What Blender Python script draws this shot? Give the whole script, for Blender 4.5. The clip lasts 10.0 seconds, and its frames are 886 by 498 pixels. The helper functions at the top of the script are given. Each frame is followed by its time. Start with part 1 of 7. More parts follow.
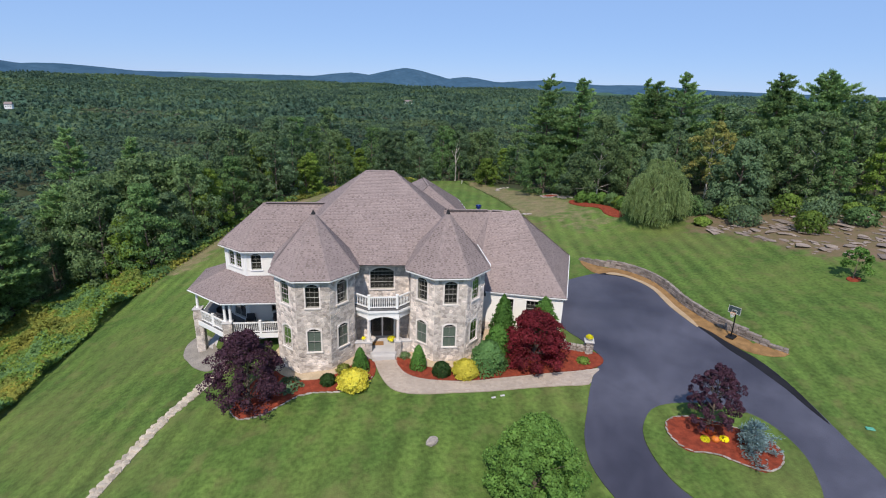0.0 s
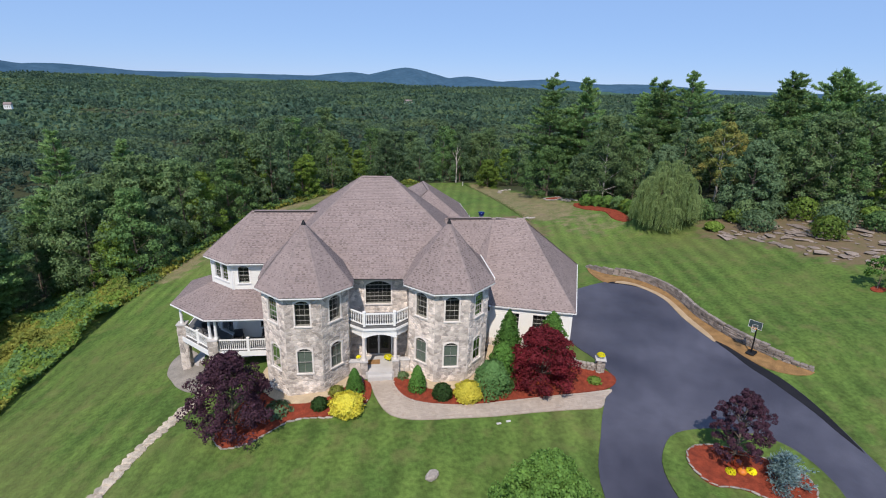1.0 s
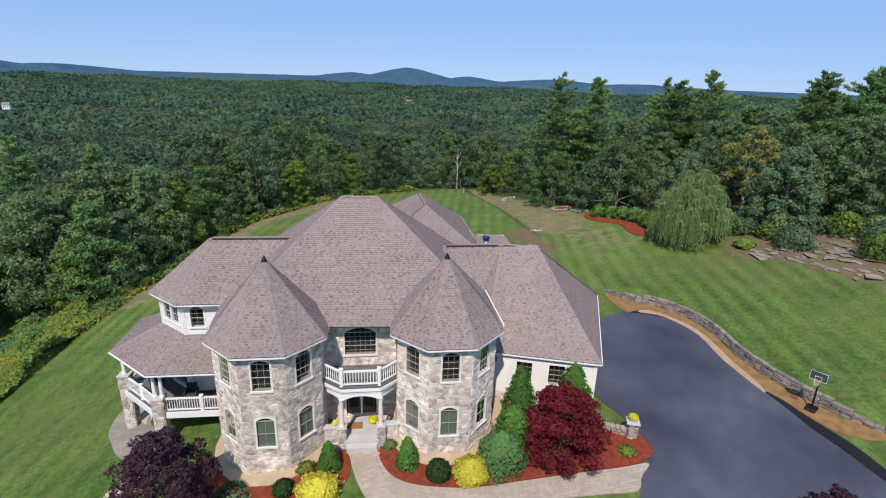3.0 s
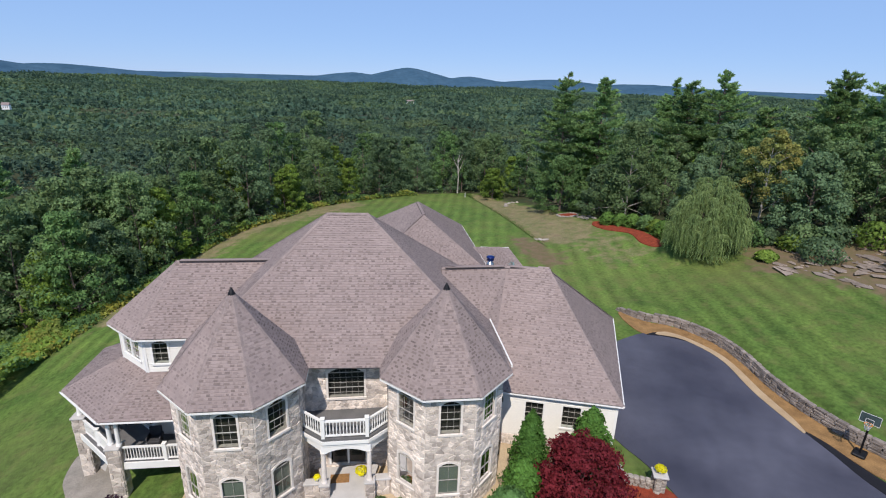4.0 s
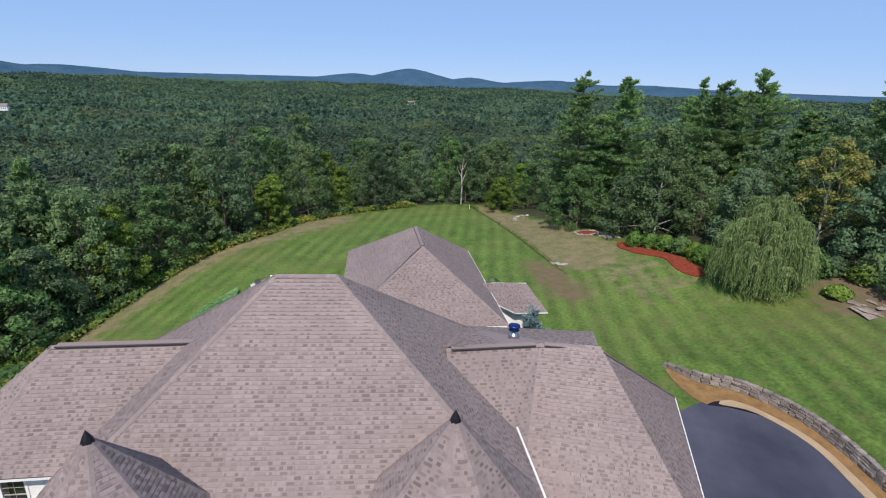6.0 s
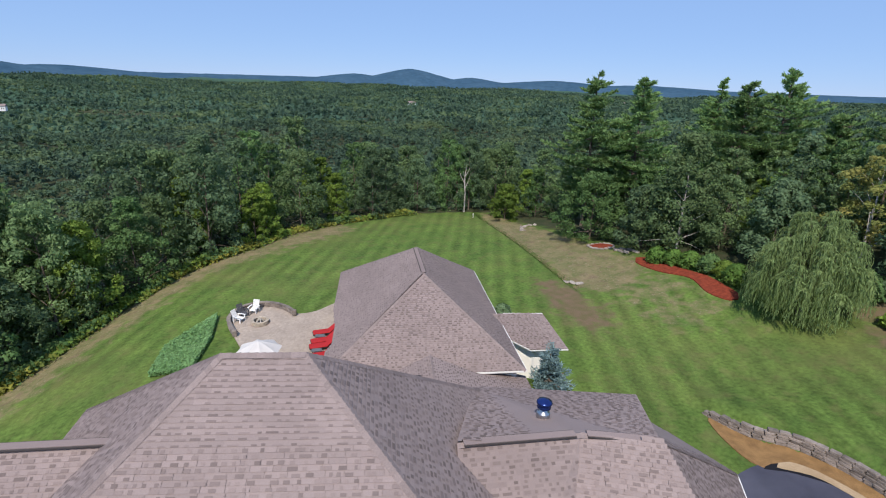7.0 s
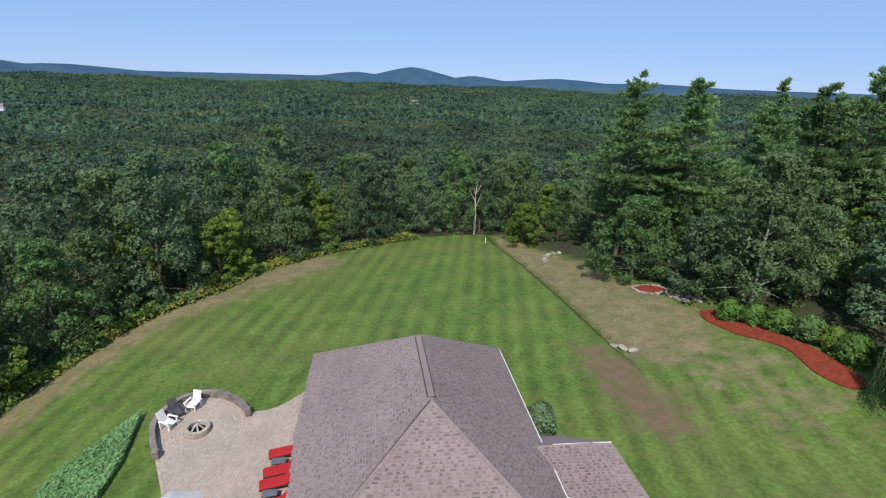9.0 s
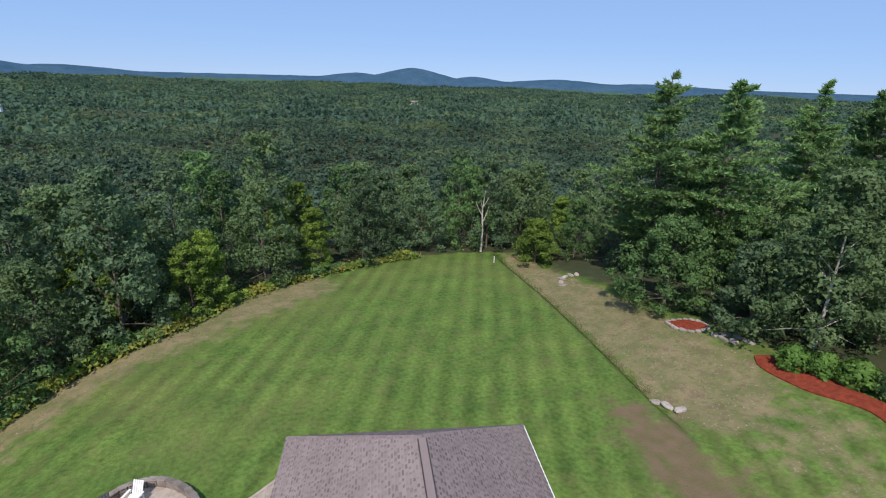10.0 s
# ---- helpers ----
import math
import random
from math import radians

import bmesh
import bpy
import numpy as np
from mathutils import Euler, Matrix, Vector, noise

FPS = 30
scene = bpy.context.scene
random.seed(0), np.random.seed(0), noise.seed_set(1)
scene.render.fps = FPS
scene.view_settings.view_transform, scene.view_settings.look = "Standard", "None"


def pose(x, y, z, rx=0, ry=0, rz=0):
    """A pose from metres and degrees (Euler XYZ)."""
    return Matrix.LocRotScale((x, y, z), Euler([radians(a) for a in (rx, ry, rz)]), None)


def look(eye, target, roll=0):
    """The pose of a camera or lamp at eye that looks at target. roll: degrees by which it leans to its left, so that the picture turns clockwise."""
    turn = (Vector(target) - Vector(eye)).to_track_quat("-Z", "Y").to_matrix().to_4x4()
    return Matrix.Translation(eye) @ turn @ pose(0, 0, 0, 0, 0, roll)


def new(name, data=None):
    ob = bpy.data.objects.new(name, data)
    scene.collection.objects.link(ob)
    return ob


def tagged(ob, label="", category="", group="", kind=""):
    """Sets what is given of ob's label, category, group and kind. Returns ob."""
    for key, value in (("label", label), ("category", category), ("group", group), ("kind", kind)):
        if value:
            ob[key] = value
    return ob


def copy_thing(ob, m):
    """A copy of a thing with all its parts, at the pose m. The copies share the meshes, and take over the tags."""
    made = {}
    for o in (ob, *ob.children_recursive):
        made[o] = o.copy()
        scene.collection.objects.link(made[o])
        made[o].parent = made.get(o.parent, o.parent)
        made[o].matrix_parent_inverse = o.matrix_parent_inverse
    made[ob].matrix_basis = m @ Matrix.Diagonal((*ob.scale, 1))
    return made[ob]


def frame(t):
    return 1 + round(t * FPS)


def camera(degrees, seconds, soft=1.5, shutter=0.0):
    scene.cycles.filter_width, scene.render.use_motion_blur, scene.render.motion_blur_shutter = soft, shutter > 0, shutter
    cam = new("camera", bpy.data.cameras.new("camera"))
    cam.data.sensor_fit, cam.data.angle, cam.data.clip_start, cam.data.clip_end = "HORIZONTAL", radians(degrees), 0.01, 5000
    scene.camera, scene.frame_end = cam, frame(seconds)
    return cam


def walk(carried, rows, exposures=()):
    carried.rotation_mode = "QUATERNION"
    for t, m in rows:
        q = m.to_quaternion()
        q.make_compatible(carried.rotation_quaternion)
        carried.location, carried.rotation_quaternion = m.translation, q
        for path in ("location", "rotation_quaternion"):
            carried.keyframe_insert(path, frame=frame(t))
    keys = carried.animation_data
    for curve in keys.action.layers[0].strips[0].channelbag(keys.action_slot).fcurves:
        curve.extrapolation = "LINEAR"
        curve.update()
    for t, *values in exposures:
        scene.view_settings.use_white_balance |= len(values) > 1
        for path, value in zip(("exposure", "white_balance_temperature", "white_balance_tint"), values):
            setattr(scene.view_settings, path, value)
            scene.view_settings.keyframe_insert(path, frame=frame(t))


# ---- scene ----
cam = camera(83.0, 10.0, soft=1.1)
PATH = [
    (0, (-0.911, 2.242, 19.802), (-0.484, 4.094, 19.179), 2.0),
    (0.5, (-0.554, 3.427, 19.757), (-0.132, 5.281, 19.136), 1.9),
    (1, (-0.339, 4.924, 19.817), (0.086, 6.776, 19.192), 1.9),
    (1.5, (0.086, 6.419, 19.802), (0.508, 8.272, 19.179), 1.9),
    (2, (0.47, 8.091, 19.863), (0.892, 9.943, 19.237), 1.9),
    (2.5, (0.916, 9.854, 19.843), (1.338, 11.706, 19.218), 1.9),
    (4, (2.335, 15.599, 19.962), (2.753, 17.453, 19.337), 1.9),
    (4.5, (2.839, 17.774, 19.933), (3.256, 19.628, 19.309), 1.9),
    (5, (3.281, 20.104, 19.899), (3.698, 21.958, 19.274), 1.9),
    (5.5, (3.762, 22.521, 19.87), (4.176, 24.375, 19.247), 1.9),
    (7, (5.071, 30.529, 19.979), (5.483, 32.385, 19.358), 1.9),
    (7.5, (5.592, 33.581, 20.122), (5.999, 35.437, 19.499), 1.9),
    (8, (6.19, 36.858, 20.14), (6.594, 38.715, 19.516), 1.8),
    (8.5, (6.664, 40.191, 20.33), (7.066, 42.047, 19.702), 1.7),
    (9, (7.13, 43.771, 20.453), (7.533, 45.627, 19.826), 1.8),
    (9.5, (7.632, 47.448, 20.599), (8.034, 49.303, 19.969), 1.8),
    (10, (8.166, 51.147, 20.649), (8.568, 53.004, 20.024), 1.8),
]
walk(cam, [(t, look(eye, target, roll)) for t, eye, target, roll in PATH],
     exposures=[(0.0, 0.1, 6600, 15), (10.0, 0.1, 6600, 15)])

# ---- world and sun ----
SUN_TO = Vector((-0.25, -0.58, 0.79)).normalized()
world = bpy.data.worlds.new("sky_world")
scene.world = world
world.use_nodes = True
wn = world.node_tree.nodes
sky = wn.new("ShaderNodeTexSky")
sky.sky_type = "NISHITA"
sky.sun_disc = False
sky.sun_elevation = math.asin(SUN_TO.z)
sky.sun_rotation = math.atan2(SUN_TO.x, SUN_TO.y)
sky.altitude = 2500
sky.air_density, sky.dust_density, sky.ozone_density = 1.0, 0.0, 4.0
wn["Background"].inputs[1].default_value = 0.12
# a clear September sky: the scattering model evened towards one blue
even = wn.new("ShaderNodeMix")
even.data_type = "RGBA"
even.inputs[0].default_value = 0.78
even.inputs[7].default_value = (2.25, 3.9, 6.9, 1)
world.node_tree.links.new(sky.outputs[0], even.inputs[6])
world.node_tree.links.new(even.outputs[2], wn["Background"].inputs[0])
sun_data = bpy.data.lights.new("sun", "SUN")
sun_data.energy, sun_data.angle, sun_data.color = 4.3, radians(0.55), (1.0, 0.95, 0.86)
sun = new("sun", sun_data)
sun.matrix_world = look(Vector((0, 0, 60)) + SUN_TO * 50, (0, 0, 60))
scene.view_settings.exposure = 0.0


# ---- materials ----
def material(name, base, base2=None, scale=4.0, rough=0.8, fine=60.0, fine_amount=0.25, bump=0.2, bump_scale=40.0,
             metal=0.0, island=0.0, random_object=0.0, translucent=0.0, spec=0.5, detail=6.0, coat=0.0):
    """Two noise scales mix base and base2, with relief; island and random_object vary the brightness piece by piece."""
    m = bpy.data.materials.new(name)
    m.use_nodes = True
    nt = m.node_tree
    n, l = nt.nodes, nt.links
    bsdf = n["Principled BSDF"]
    base2 = base2 or tuple(c * 0.7 for c in base)
    co = n.new("ShaderNodeTexCoord")
    geo = n.new("ShaderNodeNewGeometry")
    a = n.new("ShaderNodeTexNoise")
    a.inputs["Scale"].default_value, a.inputs["Detail"].default_value = scale, detail
    b = n.new("ShaderNodeTexNoise")
    b.inputs["Scale"].default_value, b.inputs["Detail"].default_value = fine, 3
    l.new(geo.outputs["Position"], a.inputs["Vector"])
    l.new(geo.outputs["Position"], b.inputs["Vector"])
    ramp = n.new("ShaderNodeMapRange")
    ramp.inputs[1].default_value, ramp.inputs[2].default_value = 0.32, 0.68
    l.new(a.outputs[0], ramp.inputs[0])
    mix = n.new("ShaderNodeMix")
    mix.data_type = "RGBA"
    mix.inputs[6].default_value, mix.inputs[7].default_value = (*base, 1), (*base2, 1)
    l.new(ramp.outputs[0], mix.inputs[0])
    out = mix.outputs[2]

    def brightness(value, low, high):
        nonlocal out
        r = n.new("ShaderNodeMapRange")
        r.inputs[3].default_value, r.inputs[4].default_value = low, high
        l.new(value, r.inputs[0])
        v = n.new("ShaderNodeVectorMath")
        v.operation = "SCALE"
        l.new(out, v.inputs[0])
        l.new(r.outputs[0], v.inputs[3])
        out = v.outputs[0]

    brightness(b.outputs[0], 1 - fine_amount * 1.6, 1 + fine_amount * 1.6)
    if island:
        brightness(geo.outputs["Random Per Island"], 1 - island, 1 + island)
    if random_object:
        info = n.new("ShaderNodeObjectInfo")
        brightness(info.outputs["Random"], 1 - random_object, 1 + random_object)
    l.new(out, bsdf.inputs["Base Color"])
    bsdf.inputs["Roughness"].default_value = rough
    bsdf.inputs["Metallic"].default_value = metal
    bsdf.inputs["Specular IOR Level"].default_value = spec
    bsdf.inputs["Coat Weight"].default_value = coat
    if bump:
        c = n.new("ShaderNodeTexNoise")
        c.inputs["Scale"].default_value, c.inputs["Detail"].default_value = bump_scale, 4
        l.new(geo.outputs["Position"], c.inputs["Vector"])
        bp = n.new("ShaderNodeBump")
        bp.inputs["Strength"].default_value, bp.inputs["Distance"].default_value = bump, 0.05
        l.new(c.outputs[0], bp.inputs["Height"])
        l.new(bp.outputs[0], bsdf.inputs["Normal"])
    if translucent:
        tr = n.new("ShaderNodeBsdfTranslucent")
        l.new(out, tr.inputs["Color"])
        ms = n.new("ShaderNodeMixShader")
        ms.inputs[0].default_value = translucent
        l.new(bsdf.outputs[0], ms.inputs[1])
        l.new(tr.outputs[0], ms.inputs[2])
        l.new(ms.outputs[0], n["Material Output"].inputs["Surface"])
    return m


def grass_material():
    """Mown lawn with dry patches and faint mowing stripes; rough grass, bare soil and wood floor where the ground says so."""
    m = material("lawn_grass", (0.096, 0.149, 0.031), (0.06, 0.107, 0.022), scale=0.3, rough=0.9, fine=3.4, fine_amount=0.46,
                 bump=1.0, bump_scale=9.0, spec=0.15, detail=10)
    n, l = m.node_tree.nodes, m.node_tree.links
    bsdf = n["Principled BSDF"]
    col = bsdf.inputs["Base Color"].links[0].from_socket
    geo = n.new("ShaderNodeNewGeometry")

    def noise_of(scale, detail, lo, hi, out_lo=0.0, out_hi=1.0):
        t = n.new("ShaderNodeTexNoise")
        t.inputs["Scale"].default_value, t.inputs["Detail"].default_value = scale, detail
        l.new(geo.outputs["Position"], t.inputs["Vector"])
        r = n.new("ShaderNodeMapRange")
        for i, v in enumerate((lo, hi, out_lo, out_hi)):
            r.inputs[1 + i].default_value = v
        l.new(t.outputs[0], r.inputs[0])
        return r.outputs[0]

    def maths(op, a, b):
        t = n.new("ShaderNodeMath")
        t.operation = op
        for i, v in enumerate((a, b)):
            if isinstance(v, float):
                t.inputs[i].default_value = v
            else:
                l.new(v, t.inputs[i])
        return t.outputs[0]

    def blend(col, mask, colour):
        t = n.new("ShaderNodeMix")
        t.data_type = "RGBA"
        l.new(mask, t.inputs[0])
        l.new(col, t.inputs[6])
        if isinstance(colour, tuple):
            t.inputs[7].default_value = (*colour, 1)
        else:
            l.new(colour, t.inputs[7])
        return t.outputs[2]

    # mowing stripes, here clear and there lost
    turn = n.new("ShaderNodeMapping")
    turn.inputs["Rotation"].default_value = (0, 0, radians(17))
    l.new(geo.outputs["Position"], turn.inputs[0])
    wave = n.new("ShaderNodeTexWave")
    wave.bands_direction = "X"
    wave.inputs["Scale"].default_value, wave.inputs["Distortion"].default_value = 0.17, 1.1
    wave.inputs["Detail"].default_value, wave.inputs["Detail Scale"].default_value = 3.0, 0.35
    l.new(turn.outputs[0], wave.inputs["Vector"])
    amount = noise_of(0.11, 7, 0.36, 0.62, 0.06, 0.46)
    swing = maths("MULTIPLY", maths("SUBTRACT", wave.outputs["Fac"], 0.5), amount)
    v = n.new("ShaderNodeVectorMath")
    v.operation = "SCALE"
    l.new(col, v.inputs[0])
    l.new(maths("ADD", swing, 1.0), v.inputs[3])
    col = v.outputs[0]
    # the rear lawn is lighter: its mask scales the grass colour up
    rear_at = n.new("ShaderNodeAttribute")
    rear_at.attribute_name = "rear"
    v2 = n.new("ShaderNodeVectorMath")
    v2.operation = "SCALE"
    l.new(col, v2.inputs[0])
    l.new(maths("ADD", maths("MULTIPLY", rear_at.outputs["Fac"], 0.16), 0.98), v2.inputs[3])
    col = v2.outputs[0]
    # dry straw-coloured patches at two scales
    col = blend(col, noise_of(0.08, 9, 0.48, 0.76, 0.0, 0.42), (0.17, 0.15, 0.058))
    col = blend(col, noise_of(0.7, 8, 0.52, 0.7, 0.0, 0.4), (0.17, 0.15, 0.06))
    col = blend(col, noise_of(0.35, 9, 0.55, 0.75, 0.0, 0.45), (0.05, 0.1, 0.02))

    def mask(name, edge):
        at = n.new("ShaderNodeAttribute")
        at.attribute_name = name
        s_ = maths("ADD", at.outputs["Fac"], maths("MULTIPLY", maths("SUBTRACT", noise_of(0.8, 8, 0.0, 1.0), 0.5), edge))
        r = n.new("ShaderNodeMapRange")
        r.interpolation_type = "SMOOTHSTEP"
        r.inputs[1].default_value, r.inputs[2].default_value = 0.3, 0.7
        l.new(s_, r.inputs[0])
        return r.outputs[0]

    straw = blend(noise_rgb(n, l, geo, (0.23, 0.185, 0.1), (0.14, 0.145, 0.058), 0.6), noise_of(2.5, 6, 0.5, 0.7, 0.0, 0.7), (0.095, 0.115, 0.04))
    straw = blend(straw, noise_of(1.1, 9, 0.54, 0.66, 0.0, 0.6), (0.15, 0.105, 0.068))
    straw = blend(straw, noise_of(6.0, 5, 0.6, 0.7, 0.0, 0.8), (0.33, 0.28, 0.2))
    col = blend(col, mask("rough", 1.3), straw)
    col = blend(col, mask("soil", 1.1), noise_rgb(n, l, geo, (0.165, 0.115, 0.072), (0.125, 0.105, 0.05), 1.2))
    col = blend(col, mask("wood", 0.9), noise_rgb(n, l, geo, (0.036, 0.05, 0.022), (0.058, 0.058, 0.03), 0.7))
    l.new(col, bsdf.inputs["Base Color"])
    return m


def noise_rgb(n, l, geo, a, b, scale):
    t = n.new("ShaderNodeTexNoise")
    t.inputs["Scale"].default_value, t.inputs["Detail"].default_value = scale, 9
    l.new(geo.outputs["Position"], t.inputs["Vector"])
    r = n.new("ShaderNodeMapRange")
    r.inputs[1].default_value, r.inputs[2].default_value = 0.35, 0.65
    l.new(t.outputs[0], r.inputs[0])
    x = n.new("ShaderNodeMix")
    x.data_type = "RGBA"
    x.inputs[6].default_value, x.inputs[7].default_value = (*a, 1), (*b, 1)
    l.new(r.outputs[0], x.inputs[0])
    return x.outputs[2]


def glass_material():
    """Thin window glass: clear, with reflections that grow at grazing angles."""
    m = bpy.data.materials.new("window_glass")
    m.use_nodes = True
    n, l = m.node_tree.nodes, m.node_tree.links
    clear = n.new("ShaderNodeBsdfTransparent")
    clear.inputs[0].default_value = (0.5, 0.55, 0.54, 1)
    gloss = n.new("ShaderNodeBsdfGlossy")
    gloss.inputs["Roughness"].default_value = 0.03
    f = n.new("ShaderNodeFresnel")
    f.inputs[0].default_value = 1.22
    mix = n.new("ShaderNodeMixShader")
    l.new(f.outputs[0], mix.inputs[0])
    l.new(clear.outputs[0], mix.inputs[1])
    l.new(gloss.outputs[0], mix.inputs[2])
    l.new(mix.outputs[0], n["Material Output"].inputs["Surface"])
    return m


LAWN = grass_material()
ASPHALT = material("sealed_asphalt", (0.034, 0.032, 0.046), (0.08, 0.078, 0.1), scale=0.16, rough=0.5, fine=1.3, fine_amount=0.16, bump=0.25, bump_scale=60, detail=8)
PAVER = material("tan_paver", (0.42, 0.345, 0.278), (0.345, 0.283, 0.228), scale=0.5, rough=0.85, fine=30, fine_amount=0.15, bump=0.2, island=0.1, random_object=0.09)
JOINT = material("paver_joint_sand", (0.37, 0.29, 0.24), (0.32, 0.25, 0.205), scale=2, rough=0.95)
STONE_DUST = material("tan_stone_dust", (0.5, 0.39, 0.26), (0.4, 0.31, 0.2), scale=1.2, rough=0.95, fine=26, fine_amount=0.25, bump=0.5, bump_scale=30, spec=0.1)
CONCRETE = material("pale_concrete", (0.5, 0.48, 0.46), (0.42, 0.4, 0.38), scale=1.2, rough=0.85, fine=40, fine_amount=0.1)
MULCH = material("red_bark_mulch", (0.27, 0.055, 0.028), (0.16, 0.035, 0.02), scale=3.0, rough=0.95, fine=22, fine_amount=0.4, bump=1.0, bump_scale=22, spec=0.1)
GRAVEL = material("tan_gravel", (0.42, 0.29, 0.14), (0.3, 0.2, 0.1), scale=2, rough=0.95, fine=30, fine_amount=0.35, bump=0.8, bump_scale=30, spec=0.1)
STONE = material("fieldstone_veneer", (0.58, 0.51, 0.445), (0.4, 0.345, 0.3), scale=1.6, rough=0.9, fine=18, fine_amount=0.22, bump=0.5, bump_scale=14, island=0.32, random_object=0.3)
MORTAR = material("pale_mortar", (0.62, 0.56, 0.5), (0.53, 0.47, 0.42), scale=6, rough=0.95, fine=40, bump=0.3)
WALL_STONE = material("grey_wall_block", (0.25, 0.21, 0.18), (0.145, 0.12, 0.1), scale=2, rough=0.95, fine=15, fine_amount=0.3, bump=0.6, bump_scale=15, island=0.3, random_object=0.28)
BOULDER = material("granite_boulder", (0.34, 0.3, 0.26), (0.2, 0.17, 0.145), scale=1.2, rough=0.95, fine=9, fine_amount=0.3, bump=0.8, bump_scale=6, island=0.2, random_object=0.2)
SHINGLE = material("asphalt_shingle", (0.275, 0.22, 0.205), (0.245, 0.195, 0.183), scale=0.35, rough=0.95, fine=45, fine_amount=0.12, bump=0.3, bump_scale=90, island=0.08, random_object=0.08, spec=0.25)
SHINGLE_DARK = material("dark_blend_shingle", (0.205, 0.161, 0.149), (0.178, 0.14, 0.13), scale=0.35, rough=0.95, fine=45, fine_amount=0.12, bump=0.3, bump_scale=90, island=0.25, random_object=0.22, spec=0.25)
RIDGE_CAP = material("ridge_cap_shingle", (0.25, 0.2, 0.187), (0.225, 0.18, 0.168), scale=2, rough=0.95, fine=45, island=0.12, spec=0.25)
WHITE = material("white_trim_paint", (0.78, 0.77, 0.74), (0.72, 0.71, 0.68), scale=1.0, rough=0.5, fine=12, fine_amount=0.03, bump=0.05)
SIDING = material("white_clapboard", (0.76, 0.74, 0.68), (0.7, 0.68, 0.63), scale=0.7, rough=0.6, fine=10, fine_amount=0.04, bump=0.05, random_object=0.03)
DARK_METAL = material("black_metal", (0.02, 0.02, 0.022), scale=5, rough=0.5, metal=0.6, bump=0.05)
STEEL = material("galvanised_steel", (0.55, 0.55, 0.55), (0.45, 0.45, 0.46), scale=6, rough=0.3, metal=1.0, bump=0.05)
DECK = material("grey_deck_membrane", (0.14, 0.135, 0.135), (0.10, 0.10, 0.10), scale=1.5, rough=0.8, fine=20)
GLASS = glass_material()
LIMESTONE = material("limestone_trim", (0.72, 0.66, 0.6), (0.64, 0.58, 0.52), scale=1.5, rough=0.8, fine=25, fine_amount=0.08)
PATH_STONE = material("tan_path_stone", (0.46, 0.39, 0.3), (0.34, 0.29, 0.23), scale=1.5, rough=0.95, fine=12, fine_amount=0.25, bump=0.5, island=0.2, random_object=0.2)
GRILLE = material("almond_glazing_bar", (0.42, 0.4, 0.36), scale=3, rough=0.6, bump=0)
BLIND = material("sage_blind", (0.22, 0.26, 0.22), (0.19, 0.23, 0.19), scale=2, rough=0.8, bump=0)
# near-black colour that stands for the darkness of unlit rooms
UNLIT_DARK = material("unlit_room_dark", (0.05, 0.045, 0.04), scale=1, rough=0.9, bump=0)
DOOR_WOOD = material("dark_door", (0.05, 0.04, 0.035), scale=4, rough=0.4, bump=0.1)
BARK = material("grey_brown_bark", (0.17, 0.13, 0.1), (0.10, 0.08, 0.06), scale=3, rough=0.95, fine=20, bump=0.8, bump_scale=14)
PALE_BARK = material("pale_birch_bark", (0.5, 0.47, 0.42), (0.3, 0.27, 0.23), scale=3, rough=0.9, fine=14, bump=0.4)


def leaf(name, a, b, scale=0.35, rand=0.22, isl=0.28, fine=2.5, fine_amount=0.12):
    return material(name, a, b, scale=scale, rough=0.6, fine=fine, fine_amount=fine_amount, bump=0, island=isl, random_object=rand, translucent=0.38, spec=0.1, detail=3)


OAK_LEAF = leaf("oak_leaf", (0.165, 0.245, 0.1), (0.112, 0.182, 0.077))
MAPLE_LEAF = leaf("maple_leaf", (0.135, 0.23, 0.08), (0.092, 0.175, 0.06))
DARK_LEAF = leaf("dark_leaf", (0.134, 0.208, 0.104), (0.102, 0.167, 0.082))
LIME_LEAF = leaf("lime_leaf", (0.185, 0.275, 0.05), (0.13, 0.21, 0.042))
TURNING_LEAF = leaf("turning_leaf", (0.3, 0.27, 0.08), (0.18, 0.225, 0.065))
PINE_LEAF = leaf("pine_needles", (0.205, 0.32, 0.115), (0.15, 0.255, 0.095))
WILLOW_LEAF = leaf("willow_leaf", (0.29, 0.39, 0.15), (0.22, 0.315, 0.115))
PURPLE_LEAF = leaf("purple_leaf", (0.105, 0.05, 0.07), (0.068, 0.034, 0.05))
RED_LEAF = leaf("crimson_leaf", (0.205, 0.026, 0.034), (0.125, 0.018, 0.024))
YELLOW_LEAF = leaf("golden_leaf", (0.72, 0.63, 0.09), (0.58, 0.54, 0.07), isl=0.1)
BLUE_LEAF = leaf("blue_spruce_needles", (0.23, 0.325, 0.325), (0.165, 0.25, 0.25))
ARBOR_LEAF = leaf("arborvitae_leaf", (0.115, 0.25, 0.05), (0.075, 0.175, 0.036))
BOX_LEAF = leaf("boxwood_leaf", (0.038, 0.083, 0.022), (0.030, 0.060, 0.018))
GOLDENROD_LEAF = leaf("goldenrod_leaf", (0.29, 0.27, 0.05), (0.16, 0.21, 0.05))
BANK_LEAF = leaf("bank_leaf", (0.21, 0.36, 0.15), (0.16, 0.29, 0.11))
JUNIPER_LEAF = leaf("juniper_leaf", (0.19, 0.36, 0.12), (0.135, 0.28, 0.09), isl=0.15)
LAWN_TREE_LEAF = leaf("young_tree_leaf", (0.15, 0.272, 0.06), (0.104, 0.206, 0.046))


